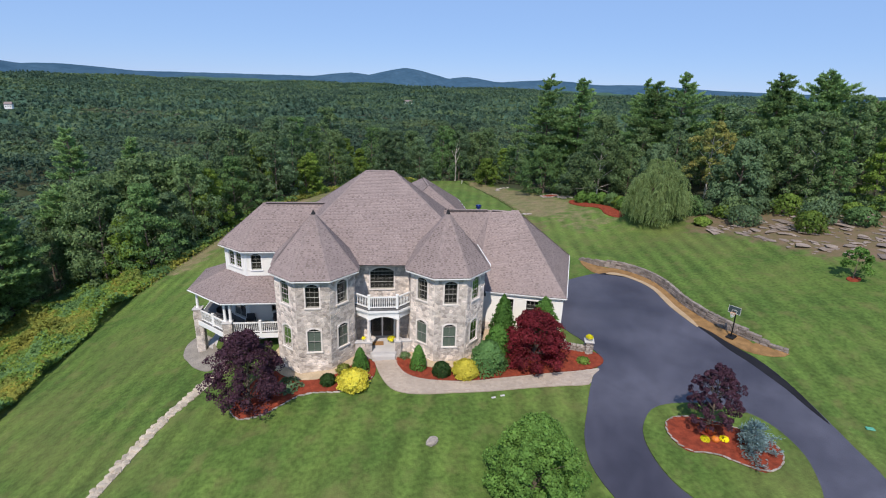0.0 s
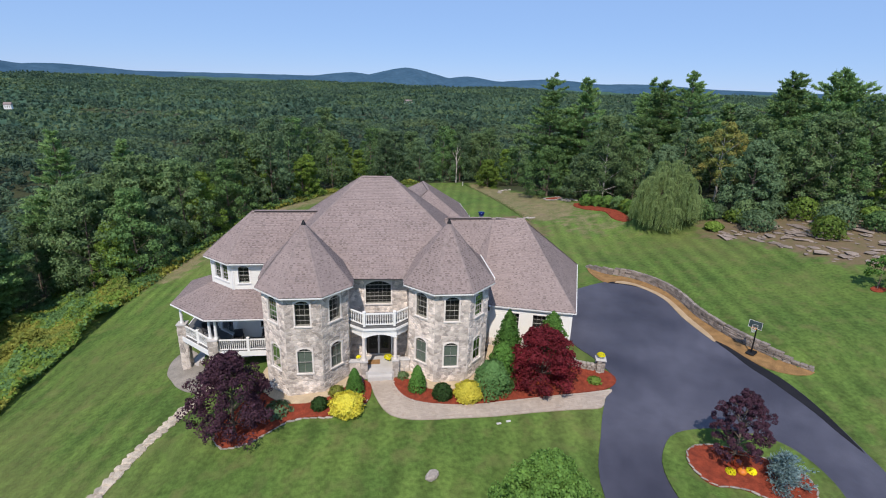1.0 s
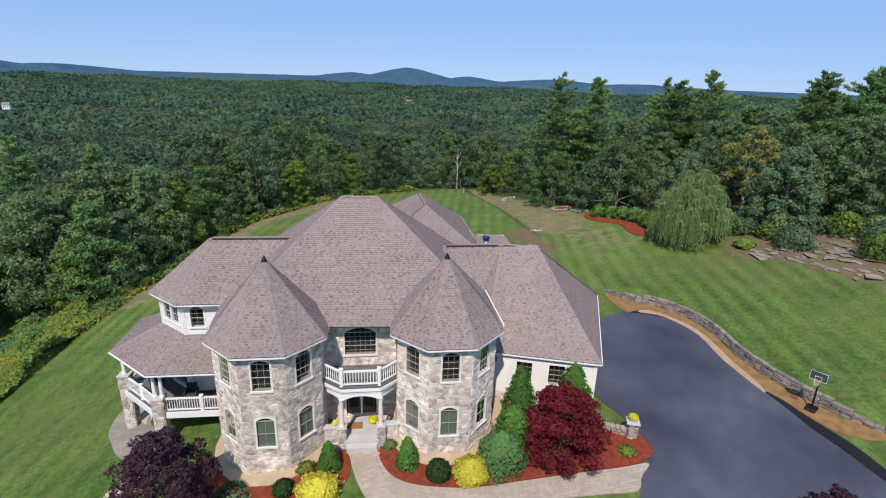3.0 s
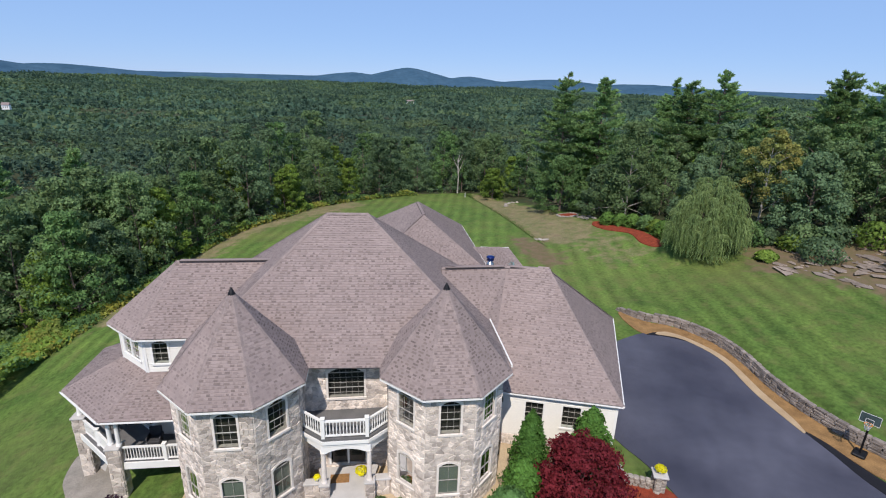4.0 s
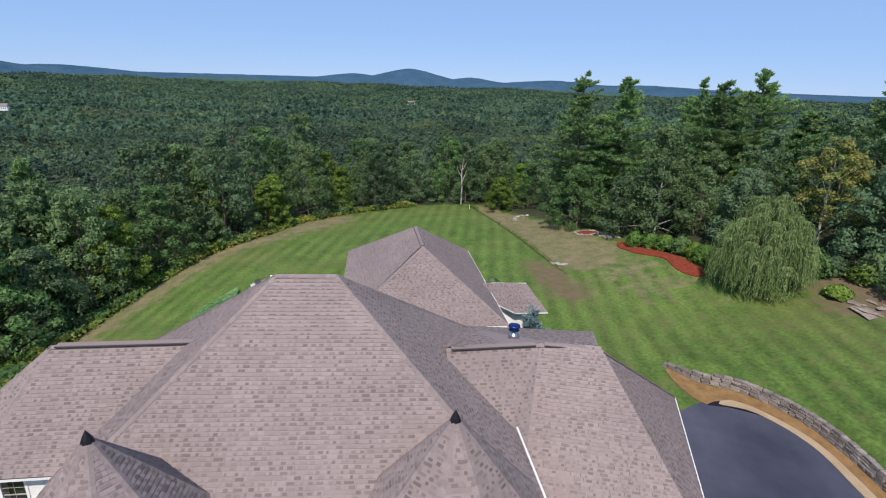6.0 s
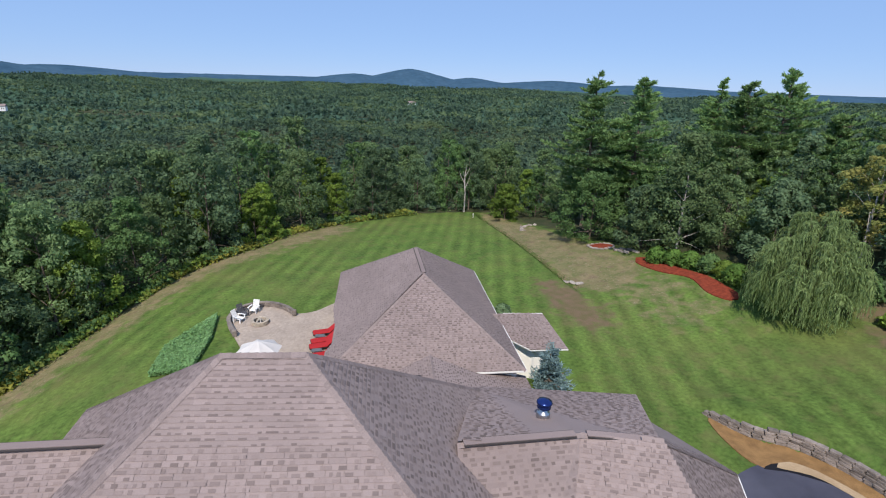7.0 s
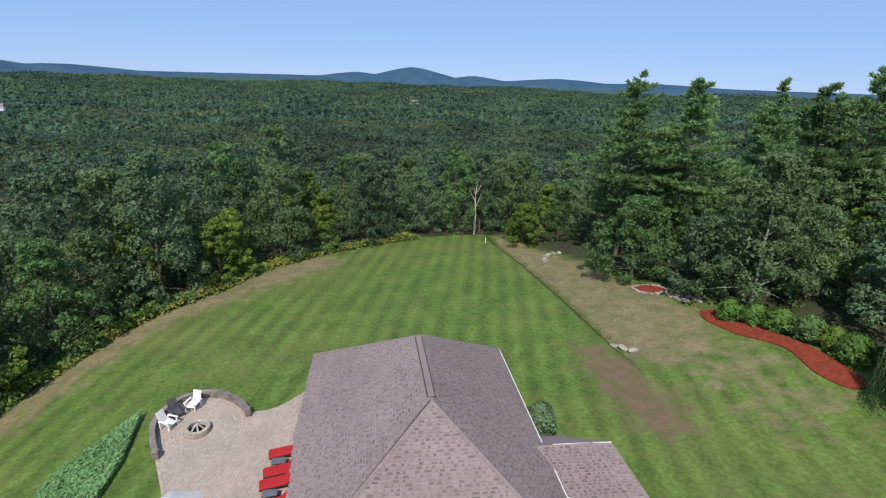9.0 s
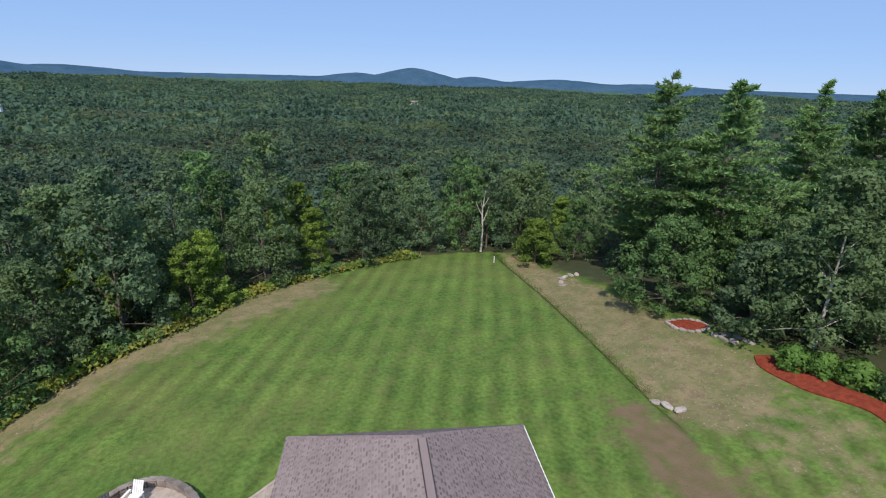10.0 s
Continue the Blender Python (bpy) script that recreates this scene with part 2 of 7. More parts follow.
# forest leaf colours carry extra blue that imitates the valley haze
HAZY_LEAVES = [leaf("far_" + nm, a, b, scale=0.013, rand=0.05, isl=0.08, fine=0.13, fine_amount=0.22) for nm, a, b in (
    ("oak", (0.13, 0.197, 0.108), (0.08, 0.136, 0.082)), ("dark", (0.1, 0.157, 0.096), (0.062, 0.108, 0.072)),
    ("maple", (0.16, 0.216, 0.1), (0.1, 0.166, 0.08)), ("pine", (0.086, 0.142, 0.092), (0.062, 0.11, 0.074)))]


# ---- geometry helpers ----
def mesh_ob(name, verts, faces, mat, parent=None, label="", smooth=False, mats=None, indices=None):
    me = bpy.data.meshes.new(name)
    me.from_pydata([tuple(map(float, v)) for v in verts], [], [tuple(map(int, f)) for f in faces])
    for m in (mats or [mat]):
        me.materials.append(m)
    if indices is not None:
        me.polygons.foreach_set("material_index", indices)
    if smooth:
        me.polygons.foreach_set("use_smooth", [True] * len(me.polygons))
    me.update()
    ob = new(name, me)
    if parent is not None:
        ob.parent = parent
        ob.matrix_parent_inverse = parent.matrix_basis.inverted()
    if label:
        tagged(ob, label=label)
    return ob


def part(name, bm, mat, parent, label="", smooth=False):
    me = bpy.data.meshes.new(name)
    bm.to_mesh(me)
    bm.free()
    me.materials.append(mat)
    if smooth:
        me.polygons.foreach_set("use_smooth", [True] * len(me.polygons))
    ob = new(name, me)
    if parent is not None:
        ob.parent = parent
        ob.matrix_parent_inverse = parent.matrix_basis.inverted()
    if label:
        tagged(ob, label=label)
    return ob


def thing(name, at, label, category, group="", kind=""):
    e = new(name)
    e.matrix_basis = at if isinstance(at, Matrix) else Matrix.Translation(at)
    return tagged(e, label=label, category=category, group=group, kind=kind)


def box(bm, centre, size, m=None, bevel=0.0):
    """A box added to bm; m turns and moves it."""
    r = bmesh.ops.create_cube(bm, size=1.0, matrix=(m or Matrix()) @ Matrix.Translation(centre) @ Matrix.Diagonal((*size, 1)))
    if bevel:
        es = list({e for v in r["verts"] for e in v.link_edges})
        bmesh.ops.bevel(bm, geom=es, offset=bevel, segments=1, affect="EDGES")
    return bm


def tube(bm, path, radii, seg=8, cap=True):
    """A tapered round tube along path."""
    path = [Vector(p) for p in path]
    rings = []
    for i, p in enumerate(path):
        d = (path[min(i + 1, len(path) - 1)] - path[max(i - 1, 0)]).normalized()
        a = d.orthogonal().normalized()
        b = d.cross(a)
        rings.append([bm.verts.new(p + (a * math.cos(t) + b * math.sin(t)) * radii[i]) for t in (2 * math.pi * k / seg for k in range(seg))])
    for r0, r1 in zip(rings, rings[1:]):
        for k in range(seg):
            bm.faces.new((r0[k], r0[(k + 1) % seg], r1[(k + 1) % seg], r1[k]))
    if cap:
        bm.faces.new(rings[0][::-1])
        bm.faces.new(rings[-1])
    return bm


def lathe(bm, profile, seg=16, m=None):
    """Turns a profile of (radius, z) round the z axis."""
    m = m or Matrix()
    rings = [[bm.verts.new(m @ Vector((r * math.cos(t), r * math.sin(t), z))) for t in (2 * math.pi * k / seg for k in range(seg))] for r, z in profile]
    for r0, r1 in zip(rings, rings[1:]):
        for k in range(seg):
            bm.faces.new((r0[k], r0[(k + 1) % seg], r1[(k + 1) % seg], r1[k]))
    bm.faces.new(rings[0][::-1])
    bm.faces.new(rings[-1])
    return bm


def spline(points, step=0.5, closed=False):
    """A smooth line through points (Catmull-Rom), in two or three dimensions."""
    P = [np.array(p, float) for p in points]
    n = len(P)
    out = []
    for i in range(n if closed else n - 1):
        p0, p1, p2, p3 = (P[(i + k) % n] if closed else P[min(max(i + k, 0), n - 1)] for k in (-1, 0, 1, 2))
        k = max(2, int(np.linalg.norm(p2 - p1) / step))
        for j in range(k):
            t = j / k
            out.append(0.5 * (2 * p1 + (p2 - p0) * t + (2 * p0 - 5 * p1 + 4 * p2 - p3) * t * t + (3 * p1 - p0 - 3 * p2 + p3) * t ** 3))
    if not closed:
        out.append(P[-1])
    return out


def inside(poly, x, y):
    """Even-odd test of many points against a polygon."""
    p = np.array(poly)[:, :2]
    q = np.roll(p, -1, 0)
    x, y = np.asarray(x)[..., None], np.asarray(y)[..., None]
    cross = ((p[:, 1] > y) != (q[:, 1] > y)) & (x < (q[:, 0] - p[:, 0]) * (y - p[:, 1]) / (q[:, 1] - p[:, 1] + 1e-12) + p[:, 0])
    return cross.sum(-1) % 2 == 1


# ---- the ground ----
def soft(v, w):
    return w * np.logaddexp(0, v / w)


def ground_z(x, y):
    """Height of the ground: a levelled house site on a hilltop that falls away to the west and north into a wide valley."""
    x, y = np.asarray(x, float), np.asarray(y, float)
    x0 = -5 - 3.5 / (1 + np.exp(-(y - 58) / 4))
    west = soft(x0 - x, 3.5)
    z = 0.55 - 0.33 * np.where(west < 60, west, 60 + 0.8 * (west - 60)) - 0.105 * np.minimum(soft(33 - y, 3), 60)
    north = soft(y - 82, 7)
    z = z - 0.06 * np.minimum(north, 45) - 0.24 * np.clip(north - 38, 0, 280)
    z = z + 0.19 * np.minimum(soft(x - 32, 2.2), 60) * np.exp(-((y - 55) / 45) ** 2) + 1.0 * np.exp(-((x - 41) / 11) ** 2 - ((y - 80) / 14) ** 2)
    edge_x = 29.0 + 0.25 * np.sin(y / 7)
    z = z - (0.5 / (1 + np.exp(-np.clip((x - edge_x) / 0.22, -40, 40))) + 0.35 * np.exp(-((x - edge_x - 0.35) / 0.5) ** 2)) * np.clip(np.minimum((y - 71) / 6, (114 - y) / 5), 0, 1)
    far = np.clip((np.hypot(x - 6, y - 50) - 150) / 250, 0, 1)
    z = -66 + soft(z + 66, 6)
    z = z + far * (11 * np.sin(x / 150 + 1.1) * np.cos(y / 175 + 0.4) + 7 * np.sin(x / 76 + y / 98) + 3 * np.sin(x / 41 - y / 55 + 2))
    # the lawn is held up behind the retaining wall
    wall_x = np.interp(y, [30.5, 32.2, 34.4, 36.8, 40, 43.6, 46.7, 49.4, 51, 53.6], [33.8, 32.7, 31.8, 31.3, 31.3, 31.9, 31.7, 30.5, 28.7, 27.6])
    d = x - wall_x - 0.75
    z = z + 0.75 / (1 + np.exp(-np.clip(d / 0.22, -40, 40))) * np.exp(-np.maximum(d, 0) / 10) * np.clip(np.minimum((y - 29.5) / 3, (56 - y) / 4), 0, 1)
    return z


def gz(x, y):
    return float(ground_z(x, y))


def axis(stops):
    out = []
    for (a, b, s) in stops:
        out += list(np.arange(a, b, s))
    return np.array(out + [stops[-1][1]])


gx = axis([(-1020, -120, 60), (-120, -40, 8), (-40, 26.5, 1.0), (26.5, 32, 0.25), (32, 66, 1.0), (66, 130, 8), (130, 1330, 60)])
gy = axis([(-300, -20, 40), (-20, 4, 4), (4, 124, 1.0), (124, 220, 6), (220, 1360, 60)])
X, Y = np.meshgrid(gx, gy)
Z = ground_z(X, Y)
gv = np.stack([X, Y, Z], -1).reshape(-1, 3)
nx, ny = len(gx), len(gy)
idx = np.arange(nx * ny).reshape(ny, nx)
gf = np.stack([idx[:-1, :-1], idx[:-1, 1:], idx[1:, 1:], idx[1:, :-1]], -1).reshape(-1, 4)
ground = mesh_ob("ground", gv, gf, LAWN, smooth=True)


def soft_mask(poly, reach):
    """How far inside a polygon each ground point lies: 0.5 on its line, 0 and 1 at reach outside and inside."""
    p = np.array(poly)[:, :2]
    q = np.roll(p, -1, 0)
    near = np.full(len(gv), 1e9)
    for a, b in zip(p, q):
        ab = b - a
        t = np.clip(((gv[:, :2] - a) @ ab) / (ab @ ab + 1e-9), 0, 1)
        near = np.minimum(near, np.linalg.norm(gv[:, :2] - a - t[:, None] * ab, axis=1))
    sign = np.where(inside(p, gv[:, 0], gv[:, 1]), 1, -1)
    return np.clip(0.5 + 0.5 * sign * near / reach, 0, 1)


def ground_attribute(name, values):
    at = ground.data.attributes.new(name, "FLOAT", "POINT")
    at.data.foreach_set("value", values.astype(np.float32))


tagged(ground, "mown green lawn with dry patches round the house", "lawn", kind="structure")


def ground_patch(name, outline, lift, mat, label, category, step=1.0, skirt=0.25, bumps=0.0, flat=None, parent=None):
    """A sheet that follows the ground inside a closed outline, lift above it, with a skirt down into the soil."""
    from mathutils.geometry import delaunay_2d_cdt
    rim = [Vector((p[0], p[1])) for p in outline]
    a = np.array(outline)[:, :2]
    xs = np.arange(a[:, 0].min(), a[:, 0].max(), step)
    ys = np.arange(a[:, 1].min(), a[:, 1].max(), step)
    GX, GY = np.meshgrid(xs, ys)
    GX = GX + (np.arange(len(ys)) % 2)[:, None] * step * 0.5
    ok = inside(a, GX, GY)
    pts = rim + [Vector((u, v)) for u, v in zip(GX[ok], GY[ok])]
    n = len(rim)
    v2, _, f2, *_ = delaunay_2d_cdt(pts, [(i, (i + 1) % n) for i in range(n)], [], 1, 1e-4)
    rng = random.Random(len(pts))
    verts = [(p.x, p.y, (gz(p.x, p.y) if flat is None else flat) + lift + (rng.uniform(0, bumps) if i >= n else 0)) for i, p in enumerate(v2)]
    faces = [tuple(f) for f in f2]
    base = len(verts)
    for i in range(n):
        x, y, z = verts[i]
        verts.append((x, y, z - skirt))
    for i in range(n):
        j = (i + 1) % n
        faces.append((i, base + i, base + j, j))
    ob = mesh_ob(name, verts, faces, mat, parent)
    if parent is None:
        tagged(ob, label, category, kind="structure")
    return ob


# ---- drive, walks, beds ----
drive_outline = spline([(20.2, 46.5), (23.3, 47.6), (27.6, 48.9), (30.2, 47.6), (31.1, 43.9), (30.4, 39.3), (29.9, 35.6), (30.3, 32.2), (30.95, 30.3),
                        (30.95, 27.6), (30.5, 24.6), (29.95, 21.7), (29.4, 19.0), (27.5, 15.5), (23.0, 12.0), (17.5, 12.6), (14.4, 16.5), (13.2, 20.8), (13.0, 23.2),
                        (13.7, 25.3), (14.8, 27.1), (16.1, 29.2), (17.6, 31.2), (18.8, 32.4), (18.6, 35.0), (18.0, 38.5)], 0.8, True)
ground_patch("drive", drive_outline, 0.05, ASPHALT, "dark sealed asphalt drive with a turning loop", "driveway", 1.2)
# two near-black strips laid over the drive along its rim
BLACK_STRIP = material("near_black_strip", (0.009, 0.009, 0.012), (0.014, 0.014, 0.017), scale=0.8, rough=0.85, spec=0.2, fine=30, fine_amount=0.15, bump=0.25, bump_scale=60)
apron = spline([(29.75, 35.9), (30.2, 34.6), (30.35, 33.2), (30.6, 31.9), (30.93, 30.4), (30.97, 28.6), (30.85, 26.8), (30.45, 24.6), (30.15, 23.4), (30.1, 25.2), (30.2, 26.8), (30.1, 28.6), (29.95, 30.4), (29.7, 32.1), (29.75, 33.8)], 0.5, True)
apron_far = spline([(27.4, 48.55), (28.6, 48.75), (29.9, 47.6), (30.75, 45.6), (29.9, 46.9), (28.5, 48.1)], 0.4, True)
ground_patch("drive_edge_far", apron_far, 0.062, BLACK_STRIP, "near-black strip at the drive head", "driveway", 0.8)
ground_patch("drive_edge", apron, 0.062, BLACK_STRIP, "near-black strip at the drive edge", "driveway", 0.8)
island_outline = spline([(18.2, 25.8), (19.8, 26.8), (22.6, 26.7), (25.2, 25.5), (26.2, 24.0), (26.3, 22.1), (25.7, 20.4), (24.2, 18.4), (21.5, 17.2), (18.9, 18.2), (17.4, 20.1), (16.9, 22.0), (17.2, 24.3)], 0.5, True)
ground_patch("island_lawn", island_outline, 0.11, LAWN, "oval mown lawn island within the asphalt drive", "lawn", 0.8)
island_bed = spline([(18.9, 24.5), (19.7, 25.5), (21.5, 25.4), (23.4, 24.2), (24.8, 22.9), (24.9, 21.9), (24.0, 21.0), (22.7, 20.8), (21.8, 21.5), (20.6, 22.5), (19.2, 23.0)], 0.3, True)
ground_patch("island_bed", island_bed, 0.2, MULCH, "red mulch bed edged with stone on the island lawn", "mulch bed", 0.3, bumps=0.06)
front_bed = spline([(3.4, 35.0), (3.5, 33.6), (4.1, 32.6), (5.5, 31.9), (8, 31.35), (11, 31.35), (14, 31.35), (17.5, 31.4), (18.8, 32.2), (18.6, 33.4), (17.0, 34.6), (14, 35.6), (11, 36.6), (8, 35.2), (5.6, 34.8)], 0.4, True)
ground_patch("front_bed", front_bed, 0.07, MULCH, "red mulch planting bed along the front walk", "mulch bed", 0.4, bumps=0.05)
west_bed = spline([(1.6, 35.0), (1.6, 33.2), (0.9, 32.5), (-0.8, 32.0), (-2.2, 32.3), (-3.6, 32.3), (-5.6, 31.3), (-7.2, 31.4), (-7.9, 32.6), (-7.2, 34.6), (-5.6, 35.8), (-3, 35.4), (-0.5, 35.6)], 0.4, True)
ground_patch("west_bed", west_bed, 0.07, MULCH, "red mulch bed below the west turret", "mulch bed", 0.4, bumps=0.05)
walk_outline = spline([(1.65, 36.0), (1.75, 34.6), (2.0, 33.0), (2.5, 31.6), (3.3, 30.9), (4.6, 30.5), (6.4, 30.3), (9, 30.05), (12, 29.95), (14.6, 29.8), (16.3, 29.7), (17.0, 30.5), (17.9, 31.25),
                       (16.1, 31.25), (13.6, 31.3), (10.5, 31.3), (7.8, 31.35), (5.4, 31.9), (4.1, 32.6), (3.5, 33.6), (3.4, 34.9), (3.5, 36.0)], 0.35, True)
ground_patch("front_walk", walk_outline, 0.045, JOINT, "tan paver front walk curving to the drive", "walkway", 0.6)
patio_outline = spline([(4.6, 56.5), (1.5, 56.0), (-1.2, 57.5), (-1.8, 60.0), (-2.6, 62.0), (-2.5, 63.8), (-1.9, 65.3), (-2.7, 67.6), (-3.6, 69.8), (-4.3, 72.0), (-4.0, 73.6), (-3.1, 74.6), (-1.6, 74.8),
                        (0.2, 73.6), (1.3, 72.3), (2.9, 72.5), (4.6, 74.0), (6.2, 75.5), (7.4, 75.0), (6.4, 72.5), (6.0, 66), (6.0, 60)], 0.4, True)
ground_patch("patio", patio_outline, 0.1, JOINT, "tan paver patio behind the house", "patio", 0.8)
wall_line = [(27.6, 53.6), (27.9, 52.6), (28.7, 51.0), (30.5, 49.4), (31.7, 46.7), (31.9, 43.6), (31.3, 40.0), (31.3, 36.8), (31.8, 34.4), (32.7, 32.2), (33.8, 30.5)]
gravel = spline([(27.5, 53.0), (28.6, 50.9), (30.4, 49.3), (31.6, 46.6), (31.8, 43.6), (31.2, 40), (31.2, 36.8), (31.7, 34.5), (32.7, 32.0), (33.8, 30.3), (32.4, 30.4), (30.9, 31.6), (30.3, 33.6), (29.7, 36.6), (29.9, 39.6), (30.7, 43.9), (29.9, 47.3), (27.4, 48.7), (27.0, 51.0)], 0.5, True)
# the strip has two tones: pale tan by the drive, brown towards the wall
BARK_GRAVEL = material("orange_brown_gravel", (0.31, 0.18, 0.075), (0.2, 0.115, 0.05), scale=1.6, rough=0.95, fine=30, fine_amount=0.4, bump=0.8, bump_scale=30, spec=0.1)
tan_line = spline([(29.6, 35.6), (29.8, 39.6), (30.6, 43.9), (29.8, 47.2), (28.2, 48.5), (29.2, 48.7), (30.3, 47.3), (31.1, 44.0), (30.4, 39.6), (30.05, 36.6)], 0.4, True)
TAN_BAND = material("pale_tan_band", (0.43, 0.32, 0.2), (0.34, 0.24, 0.14), scale=1.0, rough=0.95, fine=20, fine_amount=0.25, bump=0.4, bump_scale=30, spec=0.1)
ground_patch("sand_band", tan_line, 0.075, TAN_BAND, "pale tan band along the drive edge", "sand band", 0.5)
ground_patch("gravel_strip", gravel, 0.06, BARK_GRAVEL, "orange-brown gravel strip between drive and stone retaining wall", "gravel strip", 0.6)
rough = spline([(29.4, 111), (29.2, 93), (29.4, 84), (29.3, 77), (30.4, 73), (33.5, 72.5), (37.8, 77.0), (37.5, 86), (36.5, 97), (34.5, 104), (32.5, 112)], 1.0, True)
rough_low = spline([(29.6, 80), (30.5, 68), (33, 62), (39, 62), (40, 70), (38.5, 80)], 1.0, True)
soil = spline([(25.0, 76.9), (26.7, 77.4), (28.3, 76.3), (29.3, 72.6), (28.8, 66.5), (26.6, 65.0), (24.7, 66.3), (24.4, 70.5)], 1.0, True)
red_bed = spline([(38.0, 78.2), (38.2, 74.4), (39.5, 71.2), (39.0, 67.9), (39.7, 65.8), (41.0, 66.2), (41.2, 69.5), (40.7, 72.6), (39.4, 78.8)], 0.6, True)
ground_patch("red_bed", red_bed, 0.1, MULCH, "long red mulch bed at the wood edge", "mulch bed", 0.7, bumps=0.06)
small_bed = spline([(36.8, 87.0), (38.6, 86.5), (39.2, 84.6), (37.8, 84.0), (36.7, 85.2)], 0.4, True)
ground_patch("small_bed", small_bed, 0.1, MULCH, "small red mulch bed edged with pale stones", "mulch bed", 0.5, bumps=0.06)
ledge = spline([(44, 56), (47, 53), (48.2, 48), (49.5, 43.5), (52, 40.5), (57, 37), (66, 36), (70, 50), (62, 62), (50, 62)], 1.0, True)
path_strip = spline([(-16.3, 27.0), (-14.95, 29.4), (-13.95, 31.6), (-12.85, 33.8), (-11.7, 35.6), (-10.6, 37.2), (-9.6, 38.6), (-8.9, 38.2), (-10.0, 36.4), (-11.0, 35.1), (-12.15, 33.6), (-13.2, 31.4), (-14.2, 29.2), (-15.6, 26.8)], 0.4, True)
ground_patch("path_bed", path_strip, 0.04, PATH_STONE, "tan stone-dust bed of the west path", "path", 0.4, bumps=0.03)
porch_pad = spline([(-12.6, 45.6), (-13.5, 44.6), (-13.4, 42.6), (-12.7, 41.2), (-11.9, 39.8), (-10.6, 38.5), (-9.4, 38.9), (-9.3, 40.2), (-10.6, 42.0), (-11.4, 44.2)], 0.4, True)
PAD = material("grey_stone_dust", (0.3, 0.265, 0.225), (0.2, 0.18, 0.15), scale=0.9, rough=0.95, fine=14, fine_amount=0.3, bump=0.5, bump_scale=20, spec=0.1)
ground_patch("porch_pad", porch_pad, 0.05, PAD, "grey stone-dust apron below the porch", "path", 0.4, bumps=0.03)
# forest floor under the trees
west_wood = spline([(-42, 15), (-38, 40), (-38, 60), (-37, 74), (-30, 72), (-24, 66.5), (-21.2, 69.5), (-18.5, 74.5), (-16, 81), (-12.2, 89), (-6, 94.5), (0, 102.5), (9.5, 109), (20, 114.5), (31, 114), (36, 112),
                    (48, 120), (58, 140), (30, 200), (-60, 200), (-110, 120), (-110, 20)], 3.0, True)
east_wood = spline([(36, 112), (37.5, 100), (39.3, 88), (41, 79), (43.5, 72), (45, 64), (50, 60), (58, 56), (70, 48), (90, 60), (90, 140), (58, 140)], 2.0, True)

straw_line = np.array(spline([(-20.4, 69.0), (-17.4, 76), (-14.9, 82), (-11.4, 89.2), (-6, 93.8), (-1, 99), (4, 103.5)], 0.6))
gap = np.full(len(gv), 99.0)
near = np.where((gv[:, 0] > -34) & (gv[:, 0] < 10) & (gv[:, 1] > 38) & (gv[:, 1] < 110))[0]
for i in near:
    gap[i] = np.sqrt(((straw_line - gv[i, :2]) ** 2).sum(1).min())
straw_mask = np.clip(0.78 - (gap - 1.6) / 6.0, 0, 0.78)
ground_attribute("rough", np.maximum.reduce([soft_mask(rough, 1.8), straw_mask, 0.5 * soft_mask(rough_low, 3.0)]))
ground_attribute("rear", soft_mask([(-22, 56), (0, 56), (4, 60), (16, 60), (20, 50), (29, 56), (40, 60), (40, 72), (31, 118), (-4, 104), (-22, 76)], 5.0))
ground_attribute("soil", np.maximum(0.85 * soft_mask(soil, 2.6), soft_mask(ledge, 3.0)))
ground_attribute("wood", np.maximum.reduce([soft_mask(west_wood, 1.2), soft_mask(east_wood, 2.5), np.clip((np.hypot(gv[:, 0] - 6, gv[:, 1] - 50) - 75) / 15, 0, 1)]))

# ---- the house ----
TURN = radians(-5.0)
HOUSE_AT = Vector((2.5, 37.1, 0.0))
HM = Matrix.Translation(HOUSE_AT) @ Matrix.Rotation(TURN, 4, "Z")


def hp(u, v, z):
    """A point of the house: u along the front to the east, v back from the entrance eave, z up."""
    return HM @ Vector((u, v, z))


house = thing("house", HOUSE_AT, "large pale fieldstone and white-sided house with taupe shingle roof", "house")
shingle_jobs = []


def roof_plane(points, name="roof_plane", thick=0.14, shingles=True):
    """A roof slope as a slab; the points run round it as seen from above, the first two along the eave."""
    P = [Vector(p) for p in points]
    n = (P[1] - P[0]).cross(P[-1] - P[0]).normalized()
    if n.z < 0:
        n = -n
        P = [P[1], P[0]] + P[2:][::-1]
    down = -n * thick
    k = len(P)
    verts = P + [p + down for p in P]
    faces = [tuple(range(k)), tuple(range(2 * k - 1, k - 1, -1))] + [(i, k + i, k + (i + 1) % k, (i + 1) % k) for i in range(k)]
    ob = mesh_ob(name, verts, faces, SHINGLE, house)
    if shingles:
        shingle_jobs.append((ob, P, n))
    return ob


def strip(name, a, b, width, height, mat, parent, label="", drop=0.0, out=0.0):
    """A straight board from a to b."""
    a, b = Vector(a), Vector(b)
    d = b - a
    L = d.length
    x = d.normalized()
    y = Vector((0, 0, 1)).cross(x).normalized()
    z = x.cross(y)
    m = Matrix((x, y, z)).transposed().to_4x4()
    m.translation = (a + b) / 2
    bm = box(bmesh.new(), (0, out, -drop), (L, width, height), m)
    return part(name, bm, mat, parent, label)


def fascia(a, b):
    strip("fascia", a, b, 0.03, 0.08, WHITE, house, drop=0.09)


E0 = 7.15
